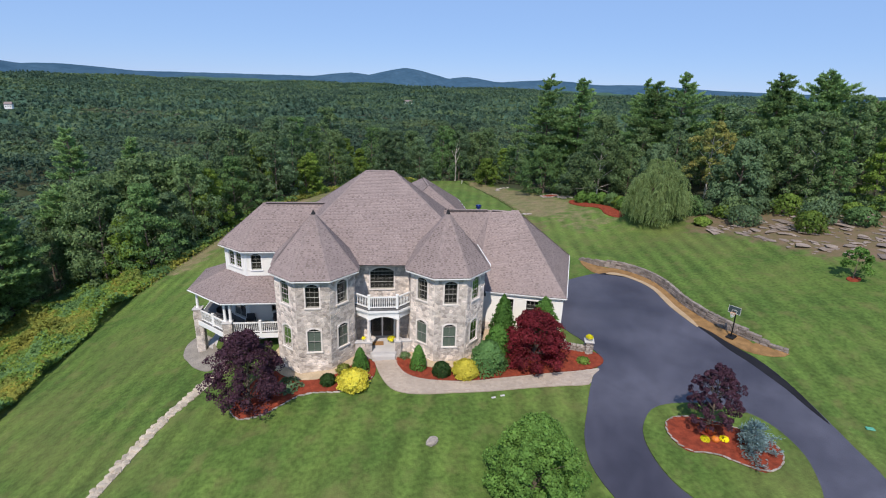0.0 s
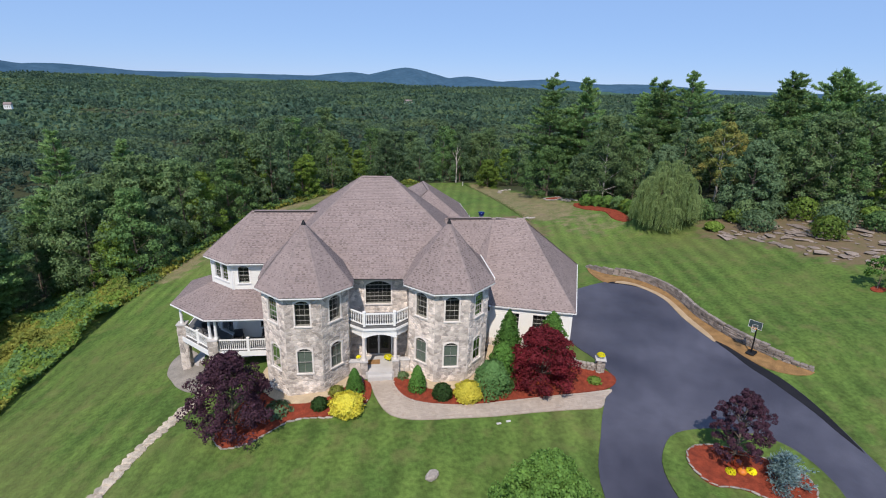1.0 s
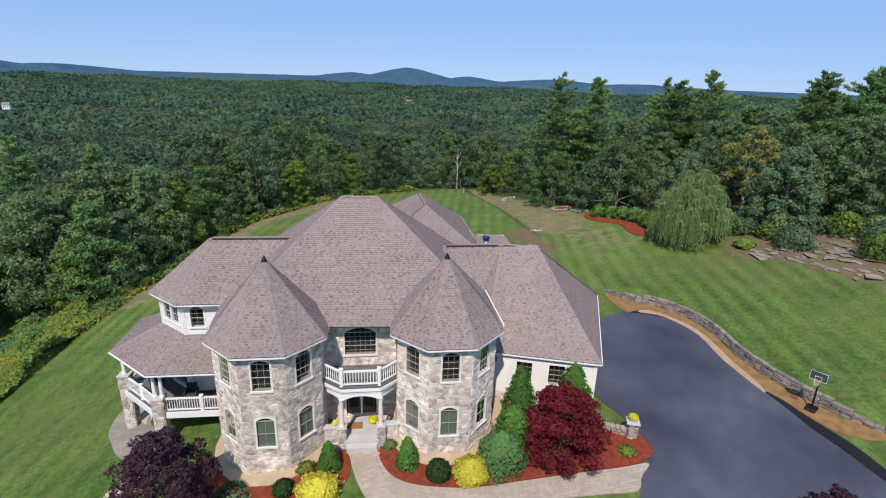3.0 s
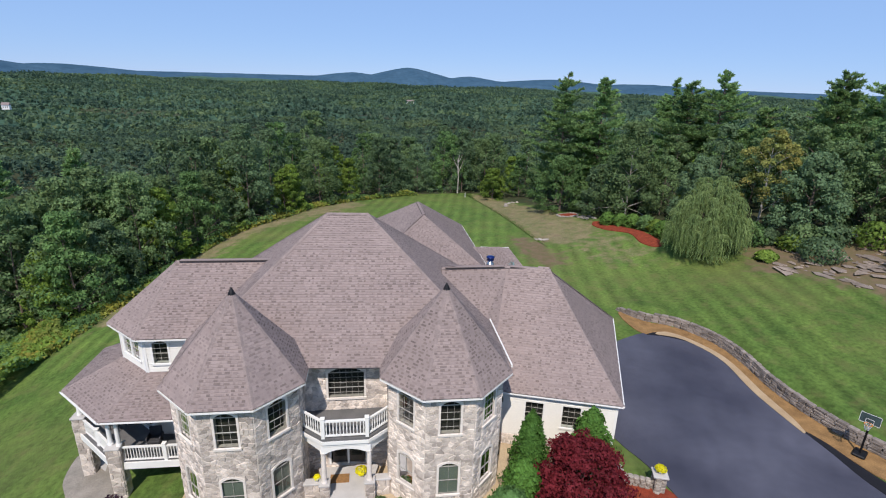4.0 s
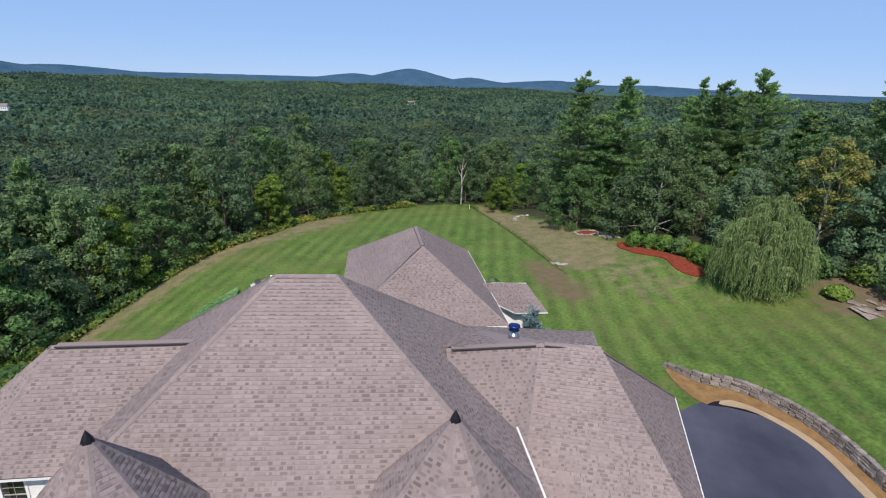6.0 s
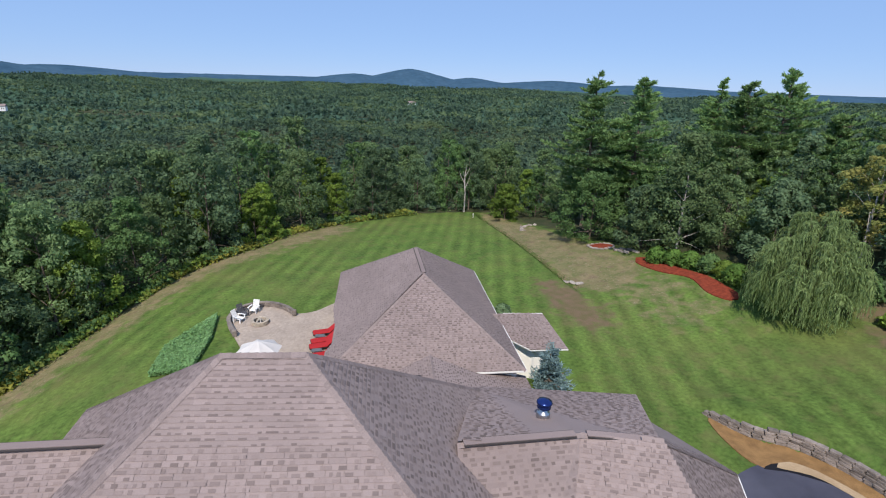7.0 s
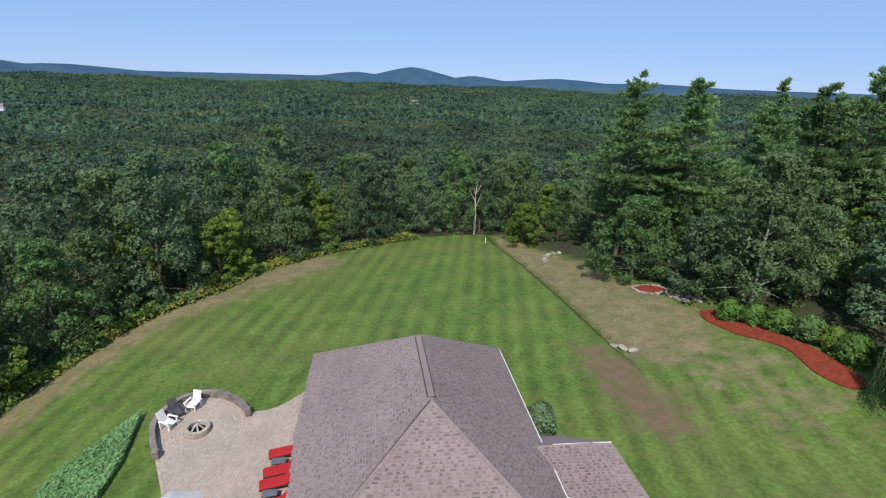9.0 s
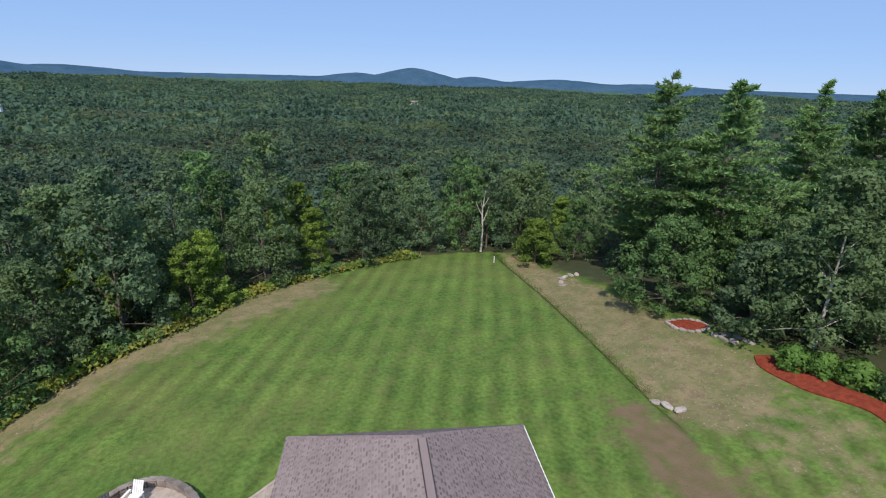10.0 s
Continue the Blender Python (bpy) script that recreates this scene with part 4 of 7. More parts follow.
def broadleaf(seed, h, r, mat, trunk=0.18, low=0.22, clumps=34, per=90, size=0.3, bark=BARK, at=(0, 0, 0), name="tree", label="", shape=0.72, category="tree", group="", puff=(0.17, 0.33), ragged=1.0):
    """A tree with tapered trunk, forking limbs and a crown of leaf clumps with gaps between them."""
    rng = np.random.default_rng(seed)
    base = thing(name, (0, 0, 0), label, category, group)
    bm = bmesh.new()
    lean = rng.normal(0, 0.03, 2)
    tube(bm, [(lean[0] * h * t * t, lean[1] * h * t * t, h * 0.82 * t - 0.3 * (t == 0)) for t in (0, 0.25, 0.5, 0.75, 1)], [trunk, trunk * 0.8, trunk * 0.6, trunk * 0.4, trunk * 0.15], 7)
    cl = []
    wob = rng.uniform(0, 6.28, 3)
    for i in range(clumps):
        t = (i + 0.5) / clumps
        z = h * (low + (1 - low) * t ** 0.85)
        env = r * (math.sin(math.pi * min(1, (t * 0.86 + 0.14)) ** shape) * 0.75 + 0.25) * (1 - 0.35 * t)
        a = i * 2.39996 + rng.normal(0, 0.4)
        env *= 1 + ragged * (0.16 * math.sin(2 * a + wob[0]) + 0.13 * math.sin(3 * a + 5 * t + wob[1]) + 0.1 * math.sin(9 * t + wob[2]))
        q = env * rng.uniform(0.2, 1.0) ** 0.45
        cr = r * rng.uniform(*puff) * (1 - 0.25 * t)
        p = (q * math.cos(a), q * math.sin(a), min(z + rng.normal(0, 0.03) * h, h - cr * 0.6), cr)
        cl.append(p)
        if i % 4 == 0:
            zb = max(h * 0.12, p[2] - q * 0.9)
            tube(bm, [(lean[0] * h * .2, lean[1] * h * .2, zb), (p[0] * 0.5, p[1] * 0.5, (zb + p[2]) / 2 + 0.1), p[:3]], [trunk * 0.35, trunk * 0.22, trunk * 0.08], 4, False)
    part("trunk", bm, bark, base)
    pts, nr = clump_points(rng, cl, per)
    leaf_cloud("crown", pts, size * rng.uniform(0.55, 1.3, len(pts)), nr, mat, base, rng)
    base.matrix_basis = Matrix.Translation(at)
    return base


def pine(seed, h, r, mat=PINE_LEAF, at=(0, 0, 0), label="", bare=0.3, tufts=11, size=0.39, name="pine_tree", trunk=0.26, gaps=0.12, group="", category="pine tree"):
    """A white pine: straight trunk and uneven level boughs, each a flat fan of side shoots that end in upturned needle plumes."""
    rng = np.random.default_rng(seed)
    base = thing(name, (0, 0, 0), label, category, group)
    bm = bmesh.new()
    tube(bm, [(0, 0, -0.3), (0.1, 0, h * 0.4), (0.05, 0.1, h * 0.75), (0, 0, h * 0.99)], [trunk, trunk * 0.75, trunk * 0.4, 0.04], 8)
    R_, D_ = [], []
    z = h * bare
    lop = rng.uniform(0, 6.28)
    while z < h * 0.985:
        t = (z / h - bare) / (1 - bare)
        env = r * (min(1.0, 0.6 + 1.6 * t) if t < 0.3 else 1.0 - 0.97 * ((t - 0.3) / 0.7) ** 1.02)
        env *= 1 + 0.22 * math.sin(t * 13 + lop)
        for b in range(5 if t < 0.85 else 4):
            if rng.uniform() < gaps:
                continue
            a = rng.uniform(0, 2 * math.pi)
            L = max(0.4, env * rng.uniform(0.55, 1.2) * (1 + 0.1 * math.sin(a + lop)))
            rise = 0.02 + 0.42 * t ** 2 + rng.normal(0, 0.07)
            d = np.array([math.cos(a), math.sin(a), 0.0])
            e = np.array([-d[1], d[0], 0.0])
            zz = z + rng.normal(0, 0.25)

            def along(q):
                return d * (L * q) + [0, 0, zz + L * (rise * q + 0.16 * q ** 3 - 0.1 * q)]
            if L > 1.2:
                tube(bm, [(0, 0, zz - 0.1), tuple(along(0.55)), tuple(along(0.97))], [0.07, 0.045, 0.015], 4, False)
            shoots = int(4 + L * 5.0)
            for k in range(shoots):
                q = 0.25 + 0.75 * (k + rng.uniform(0, 1)) / shoots
                s = rng.uniform(-1, 1) * L * 0.42 * (1.15 - q) + rng.normal(0, 0.08)
                c = along(q) + e * s + [0, 0, 0.18 * abs(s) + rng.normal(0, 0.07)]
                way = d * 0.8 + e * np.sign(s) * min(1, abs(s)) + [0, 0, 0.55]
                R_.append(c + rng.normal(0, 0.11, (tufts, 3)) * [1, 1, 0.5])
                D_.append(way + rng.normal(0, 0.55, (tufts, 3)))
        z += h * 0.021 + rng.uniform(0, 0.25)
    part("trunk", bm, BARK, base)
    R_, D_ = np.concatenate(R_), np.concatenate(D_)
    n = len(R_)
    needle_cloud("crown", R_, D_, size * rng.uniform(0.7, 1.5, n), size * rng.uniform(0.16, 0.34, n), mat, base, rng)
    base.matrix_basis = Matrix.Translation(at)
    return base


def shrub(seed, r, h, mat, at, name, label, n=900, size=0.11, cone=0.0, category="shrub", noise_amount=0.12, group=""):
    """A dense clipped or loose shrub: stems and a shell of leaves over a rounded or conical body."""
    rng = np.random.default_rng(seed)
    base = thing(name, (0, 0, 0), label, category, group)
    bm = bmesh.new()
    for k in range(4):
        a = k * 1.7
        tube(bm, [(0.05 * math.cos(a), 0.05 * math.sin(a), -0.1), (r * 0.4 * math.cos(a), r * 0.4 * math.sin(a), h * 0.5)], [0.03, 0.012], 5)
    part("stems", bm, BARK, base)
    t = rng.uniform(0.02, 1, n) ** (0.8 if cone else 1.0)
    a = rng.uniform(0, 2 * math.pi, n)
    if cone:
        rad = r * (1 - t) ** cone * (1 + 0 * t) * np.minimum(1, 0.72 + t * 3)
    else:
        rad = r * np.sqrt(np.clip(1 - (2 * t - 0.75) ** 2 / 1.5625, 0, 1))
    lump = 1 + noise_amount * 0.7 * np.sin(a * 3 + t * 7 + seed) + noise_amount * 0.7 * np.sin(a * 5 - t * 11 + seed * 2)
    tuft = np.array([noise.noise(Vector((5 * math.cos(u), 5 * math.sin(u), 9 * w_ * h / (2 * r) + seed))) for u, w_ in zip(a, t)])
    rad = rad * (lump + noise_amount * 1.3 * tuft) * rng.uniform(0.74, 1.06, n)
    t = t * (1 + noise_amount * 0.4 * tuft)
    p = np.stack([rad * np.cos(a), rad * np.sin(a), t * h], 1)
    nr = np.stack([np.cos(a), np.sin(a), (t - 0.3) * 1.3], 1)
    leaf_cloud("foliage", p, size * rng.uniform(0.6, 1.3, n), nr, mat, base, rng, 0.9, bent=True)
    base.matrix_basis = Matrix.Translation(at)
    return base


def on_ground(x, y, lift=0.0):
    return (x, y, gz(x, y) + lift)


# wood edge: variants built once and copied along the edge of the lawn
variants = []
kinds = [(OAK_LEAF, 15.5, 4.6), (MAPLE_LEAF, 14, 4.2), (DARK_LEAF, 16, 4.6), (OAK_LEAF, 13, 4.8), (LIME_LEAF, 11, 3.2), (DARK_LEAF, 12, 4.0)]
edge_rng = random.Random(5)
LABELS = ["tall green oak tree at the wood edge", "bright green maple tree at the wood edge", "dark green leafy tree in the woods",
          "broad green oak tree in the woods", "yellow-green young tree at the wood edge", "shaded dark green tree in the woods"]
west_edge = spline([(-42, 34), (-41.5, 44), (-41, 54), (-41, 63), (-39.5, 71), (-34, 75.5), (-27, 70.5), (-22.6, 74.5), (-18.7, 81.7), (-14.2, 91.2), (-7.2, 97.2), (-0.8, 105), (9.5, 112.3), (20, 117.8), (30, 117.3), (37, 114.5)], 4.6)
used = {}
placed = []


def plant(k, x, y, s):
    z = gz(x, y) - 0.2
    m = Matrix.Translation((x, y, z)) @ Matrix.Rotation(edge_rng.uniform(0, 6.28), 4, "Z") @ Matrix.Scale(s, 4)
    if k not in used:
        mat, h, r = kinds[k % 6]
        used[k] = broadleaf(40 + k, h, r, mat, label=LABELS[k % 6], group="trees at the wood edge", clumps=74 if k < 6 else 56, per=92 if k < 6 else 66, size=0.2 if k < 6 else 0.24, low=0.04)
        used[k].matrix_basis = m
    else:
        ob = copy_thing(used[k], m)
        ob.matrix_basis = m
    placed.append((x, y))


for row in range(3):
    for i, p in enumerate(west_edge):
        if i >= len(west_edge) - 1:
            continue
        q = west_edge[i + 1]
        d = np.array(q) - np.array(p)
        nrm = np.array([-d[1], d[0]]) / (np.linalg.norm(d) + 1e-9)
        x, y = np.array(p) + nrm * (row * 5.2 + edge_rng.uniform(-1.2, 1.2)) + d * edge_rng.uniform(-0.3, 0.3)
        k = edge_rng.choice([0, 0, 1, 2, 2, 3, 4, 5]) if row == 0 else 6 + edge_rng.choice([0, 0, 1, 2, 3, 3, 4, 5])
        plant(k, x, y, edge_rng.uniform(0.68, 0.95) + 0.05 * row)
PINES_AT = [(42.3, 99.7), (47.4, 96), (65.8, 90.4), (61.0, 92.0), (67.0, 104.5), (73.9, 76.6), (78.0, 71.9), (84, 68), (71, 86), (55.5, 68.5), (54.5, 63.5)]
east_edge = spline([(37, 114.5), (41, 104), (44.5, 95), (46.5, 86), (48.5, 78), (51, 70), (54.5, 63), (59, 57), (66, 51.5), (76, 47)], 5.0)
for row in range(3):
    for i, p in enumerate(east_edge[:-1]):
        q = east_edge[i + 1]
        d = np.array(q) - np.array(p)
        nrm = np.array([-d[1], d[0]]) / (np.linalg.norm(d) + 1e-9)
        x, y = np.array(p) + nrm * (row * 6.5 + 1 + edge_rng.uniform(-1.5, 1.5))
        if min(math.hypot(x - px_, y - py_) for px_, py_ in PINES_AT) < 4.2:
            continue
        plant(edge_rng.choice([0, 0, 1, 1, 2, 3, 4, 5]) + (6 if row else 0), x, y, edge_rng.uniform(0.6, 0.86))

# tall white pines
for i, (x, y, top, r, lab) in enumerate([(42.3, 99.7, 22.4, 5.0, "tall white pine with open tiered boughs"), (47.4, 96, 22.0, 5.2, "tall white pine in the eastern woods"),
                                         (65.8, 90.4, 23.8, 5.6, "tall white pine with a ragged top"), (61.0, 92.0, 22.0, 4.6, "tall slender white pine"),
                                         (67.0, 104.5, 22.1, 4.0, "slim white pine with a bare broken top"), (73.9, 76.6, 23.3, 6.0, "large white pine at the eastern woods"),
                                         (78.0, 71.9, 24.0, 6.0, "large white pine at the eastern woods"), (84, 68, 20, 5.5, "white pine by the neighbouring house"), (71, 86, 18, 5.0, "white pine in the eastern woods")]):
    g0 = gz(x, y)
    pine(70 + i, top - g0, r * 1.32, at=(x, y, g0), label=lab, bare=0.16 if i % 3 else 0.24)


for i, (x, y, top, r) in enumerate([(-36.5, 82.4, 12.4, 4.4), (-32.7, 94.5, 10.2, 4.6), (-38.5, 66.0, 9.5, 4.0)]):
    g0 = gz(x, y)
    pine(90 + i, top - g0, r * 1.2, PINE_LEAF, (x, y, g0), "dark green pine among the western woods", bare=0.12)

# forest on the slopes and in the valley
def forest(name, r0, r1, spacing, leaves, size, crown, a0, a1, label, seed, keep_out=None, height=None, knobs=6, patch=55.0):
    """Many tree crowns as sheets of leaf sprays, between two distances from the hilltop; dark pines stand among rounded broadleaf crowns."""
    rng = np.random.default_rng(seed)
    n = int(0.5 * (a1 - a0) * (r1 ** 2 - r0 ** 2) / spacing ** 2)
    rr_ = np.sqrt(rng.uniform(r0 ** 2, r1 ** 2, n))
    aa = rng.uniform(a0, a1, n)
    x, y = 6 + rr_ * np.sin(aa), 40 + rr_ * np.cos(aa)
    if keep_out is not None:
        ok = ~inside(keep_out, x, y)
        x, y = x[ok], y[ok]
    z = (height or ground_z)(x, y)
    n = len(x)
    drift = np.array([noise.noise(Vector((a / patch, b / patch, 0.7))) + 0.6 * noise.noise(Vector((a * 3 / patch, b * 3 / patch, 3.3))) for a, b in zip(x, y)]) + rng.normal(0, 0.2, n)
    kind = np.select([drift > 0.45, drift > 0.08, drift > -0.36], [3, 1, 0], 2)
    spire = kind == 3
    h = crown * rng.uniform(1.7, 2.6, n) * np.where(spire, 1.15, 1.0)
    cr = crown * rng.uniform(0.6, 1.15, n) * np.where(spire, 0.72, 1.0)
    # knobs on each crown: over a dome, or up a cone for the pines
    kd = rng.normal(0, 1, (n, knobs, 3))
    kd[..., 2] = np.abs(kd[..., 2]) * 0.8
    kd /= np.linalg.norm(kd, axis=2, keepdims=True)
    kt = rng.uniform(0, 1, (n, knobs, 1))
    cone = np.concatenate([kd[..., :2] * (1 - kt) * 0.9, kt * 2.0 - 0.4], 2)
    kc = np.where(spire[:, None, None], cone, kd * [0.72, 0.72, 0.75]) * cr[:, None, None]
    kc += np.stack([x, y, z + h - cr], 1)[:, None]
    per = max(1, leaves // knobs)
    c = np.repeat(np.arange(n * knobs), per)
    d = rng.normal(0, 1, (len(c), 3))
    d[:, 2] = d[:, 2] * 0.8 + 0.55
    d /= np.linalg.norm(d, axis=1, keepdims=True)
    reach = np.repeat(cr, knobs)[c][:, None] * rng.uniform(0.3, 0.58, (len(c), 1))
    p = kc.reshape(-1, 3)[c] + d * reach * [1, 1, 0.85]
    sp_ = size * rng.uniform(0.6, 1.3, len(c))
    which = np.repeat(kind, knobs)[c]
    for k in range(4):
        ok = which == k
        ob = leaf_cloud(name, p[ok], sp_[ok], d[ok], HAZY_LEAVES[k], None, rng, 0.5)
        tagged(ob, label, "forest", kind="stuff")


clearing = [(-50, 15), (-53, 60), (-52, 76), (-44, 92), (-30, 100), (-10, 116), (8, 131), (22, 136), (40, 132), (60, 118), (80, 80), (95, 40), (90, -10), (-40, -20)]
forest("forest_near", 70, 210, 6.0, 300, 0.47, 4.2, radians(-66), radians(60), "green mixed woods falling away from the hilltop", 1, clearing, knobs=10)
forest("forest_slope", 210, 420, 7.0, 72, 0.95, 4.4, radians(-58), radians(58), "green woods on the lower slope", 8, knobs=6)
forest("forest_middle", 420, 1000, 7.6, 28, 1.7, 4.8, radians(-46), radians(56), "green wooded valley", 2, knobs=4, patch=90.0)


# far canopy and hills
def far_z(x, y):
    """Height of the far valley floor, rolling on from the near ground."""
    r, a = np.hypot(x - 6, y - 40), np.arctan2(x - 6, y - 40)
    near_z = ground_z(6 + 960 * np.sin(a), 40 + 960 * np.cos(a))
    t = np.clip((r - 960) / 2500, 0, 1)
    flat = np.stack([np.ravel(x), np.ravel(y)], 1)
    roll = np.array([noise.noise(Vector((p / 620, q / 620, 0.3))) * 34 + noise.noise(Vector((p / 230, q / 230, 4.1))) * 12 for p, q in flat]).reshape(np.shape(x))
    return near_z * (1 - t) - 9 * t + roll * np.clip((r - 960) / 600, 0, 1)


forest("forest_far", 980, 3500, 15.5, 6, 4.6, 6.5, radians(-42), radians(57), "distant wooded valley", 6, height=far_z, knobs=2, patch=160.0)
nr_, na_ = 90, 240
RR_ = 960 * (4300 / 960) ** (np.arange(nr_) / (nr_ - 1))
AA_ = np.linspace(radians(-75), radians(85), na_)
RG, AG = np.meshgrid(RR_, AA_, indexing="ij")
FX, FY = 6 + RG * np.sin(AG), 40 + RG * np.cos(AG)
FZ = far_z(FX, FY) + 1.0
crowns = np.random.default_rng(3).uniform(0, 6, FZ.shape) * np.clip((RG - 960) / 60, 0, 1)
fv = np.stack([FX, FY, FZ + crowns], -1).reshape(-1, 3)
ii = np.arange(nr_ * na_).reshape(nr_, na_)
ff_ = np.stack([ii[:-1, :-1], ii[:-1, 1:], ii[1:, 1:], ii[1:, :-1]], -1).reshape(-1, 4)
# canopy green shifted to blue, with the haze put into the colour
HAZY_WOODS = material("hazy_far_woods", (0.062, 0.115, 0.07), (0.04, 0.08, 0.055), scale=0.02, rough=0.95, fine=0.14, fine_amount=0.45, bump=1.0, bump_scale=0.12, spec=0.05, detail=10)
tagged(mesh_ob("far_valley", fv, ff_, HAZY_WOODS), "wooded valley reaching to the horizon", "forest", kind="structure")


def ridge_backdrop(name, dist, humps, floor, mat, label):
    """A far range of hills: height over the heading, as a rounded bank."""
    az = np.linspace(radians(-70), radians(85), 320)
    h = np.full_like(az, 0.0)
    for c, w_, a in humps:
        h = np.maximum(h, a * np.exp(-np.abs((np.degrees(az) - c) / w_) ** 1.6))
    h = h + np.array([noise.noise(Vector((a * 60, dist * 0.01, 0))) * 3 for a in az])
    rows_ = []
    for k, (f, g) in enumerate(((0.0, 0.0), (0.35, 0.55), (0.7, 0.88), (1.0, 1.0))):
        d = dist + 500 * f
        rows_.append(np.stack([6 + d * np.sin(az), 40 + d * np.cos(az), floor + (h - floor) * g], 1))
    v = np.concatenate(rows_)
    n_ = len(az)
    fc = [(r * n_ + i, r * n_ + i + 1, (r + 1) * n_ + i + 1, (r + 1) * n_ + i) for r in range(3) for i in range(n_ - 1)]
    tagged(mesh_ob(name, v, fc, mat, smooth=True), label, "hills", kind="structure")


# distance haze over the hills is painted in as a blue base colour
HAZY_HILL = material("hazy_hills", (0.05, 0.1, 0.15), (0.036, 0.08, 0.125), scale=0.006, rough=1.0, fine=0.03, fine_amount=0.2, bump=0, spec=0.0)
ridge_backdrop("backdrop", 4200, [(8.4, 5.6, 150), (11, 60, 62), (2.5, 6, 95), (15, 5, 92), (-35, 4.2, 122), (-29, 5, 92), (-24, 9, 76), (24, 9, 88), (33, 12, 70), (55, 20, 40)], -60, HAZY_HILL, "wooded hills on the horizon, coloured haze-blue")


# ---- house details ----
def ridge_cap(a, b, width=0.14, drop=0.09, rise=0.03):
    """Bent cap shingles overlapping along a ridge or hip."""
    a, b = Vector(a), Vector(b)
    d = b - a
    L, x = d.length, d.normalized()
    side = Vector((-x.y, x.x, 0)).normalized()
    n = max(1, int(L / 0.21))
    verts, faces = [], []
    for i in range(n):
        p, q = a + d * (i / n), a + d * min(1, (i + 1.25) / n)
        for pt, lift in ((p, 0.0), (q, 0.02)):
            for s in (-1, 0, 1):
                verts.append(pt + side * s * width + Vector((0, 0, rise + lift - (drop if s else 0))))
        k = 6 * i
        faces += [(k, k + 1, k + 4, k + 3), (k + 1, k + 2, k + 5, k + 4)]
    return tagged(mesh_ob("ridge_cap", verts, faces, RIDGE_CAP, house), kind="stuff")


for a, b in ((RL, RR), (c1, RL), (c2, RR), (c3, RR), (c4, RL), (WA, WB), (w[1], WA), (w[2], WA), (w[3], WA), (w[4], WA), (GL, GM), (GM, GK), (gF, GK), (gB, GK),
             (RF, RB), (rr[0], RF), (rr[1], RF), (rr[2], RB), (rr[3], RB), (hp(5.9, 11.0, 4.78), hp(6.0, 19.75, 4.78)), (hp(15.1, 22.75, 3.2), hp(13.75, 25.7, 4.5)), (po[1], pu[1]), (po[2], pu[2])):
    ridge_cap(a, b)
# near-black colour paints the shadow lines under the ridge vent caps
VENT_SHADE = material("vent_shade_strip", (0.06, 0.05, 0.047), scale=6, rough=0.9, bump=0)
for a, b in ((WA, WB), (GL, GM), (GM, GK), (RF, RB)):
    d = (Vector(b) - Vector(a)).normalized() * 0.2
    vent = strip("ridge_vent", Vector(a) + d, Vector(b) - d, 0.36, 0.04, VENT_SHADE, house, "raised ridge vent with slot shade painted near-black", drop=-0.025)
    strip("vent_cap", Vector(a) + d, Vector(b) - d, 0.27, 0.025, SHINGLE_DARK, vent, "shingle cap of the ridge vent", drop=-0.056)
for cu, cv in TURRETS:
    for k in range(8):
        ridge_cap(octagon(cu, cv, EAV, E0, k), hp(cu, cv, 11.1), 0.11, 0.055, 0.02)
# soffits close the eaves
for a, b, c, d in (((-6.0, 0.05), (7.9, 0.05), (7.9, 12.2), (-6.0, 12.2)), ((-10.6, 3.05), (-5.0, 3.05), (-5.0, 9.3), (-10.6, 9.3)), ((-12.8, 5.1), (-10.6, 5.1), (-10.6, 7.3), (-12.8, 7.3))):
    bm = bmesh.new()
    vs = [bm.verts.new(hp(*p, z)) for z in (6.98, 7.03) for p in (a, b, c, d)]
    for f in ((3, 2, 1, 0), (4, 5, 6, 7), (0, 1, 5, 4), (1, 2, 6, 5), (2, 3, 7, 6), (3, 0, 4, 7)):
        bm.faces.new([vs[i] for i in f])
    part("soffit", bm, WHITE, house)
for cu, cv in TURRETS:
    for z, mat, apo, nm in ((7.0, WHITE, EAV - 0.08, "soffit"), (4.2, UNLIT_DARK, APO - 0.1, "inner_floor"), (0.85, UNLIT_DARK, APO - 0.1, "inner_floor")):
        bm = bmesh.new()
        lo, hi = ([bm.verts.new(octagon(cu, cv, apo, zz, k)) for k in range(8)] for zz in (z, z + 0.06))
        bm.faces.new(lo[::-1]), bm.faces.new(hi)
        for k in range(8):
            bm.faces.new((lo[k], lo[(k + 1) % 8], hi[(k + 1) % 8], hi[k]))
        part(nm, bm, mat, house)
# gable of the side entrance and raised wall under the low back slope
m_, L_ = wall_from((13.5, 10.7), (7.4, 11.9))
wall_panel("siding_wall", m_, L_, 3.5, 7.35, [], SIDING)
# gutters and downpipe at the garage corner
for a, b in ((gF0, gF), (gF, gB), (rr[0], rr[1]), (rr[1], rr[2]), (c3, c4), (po[0], po[1]), (po[1], po[2])):
    strip("gutter", a, b, 0.06, 0.06, WHITE, house, drop=0.06, out=-0.05 if (Vector(b) - Vector(a)).cross(hp(2, 8, 0) - Vector(a)).z > 0 else 0.05)
bm = tube(bmesh.new(), [hp(14.2, -0.2, 4.0), hp(14.0, 0.02, 3.6), hp(14.0, 0.02, 0.5)], [0.04] * 3, 8)
part("downpipe", bm, WHITE, house)
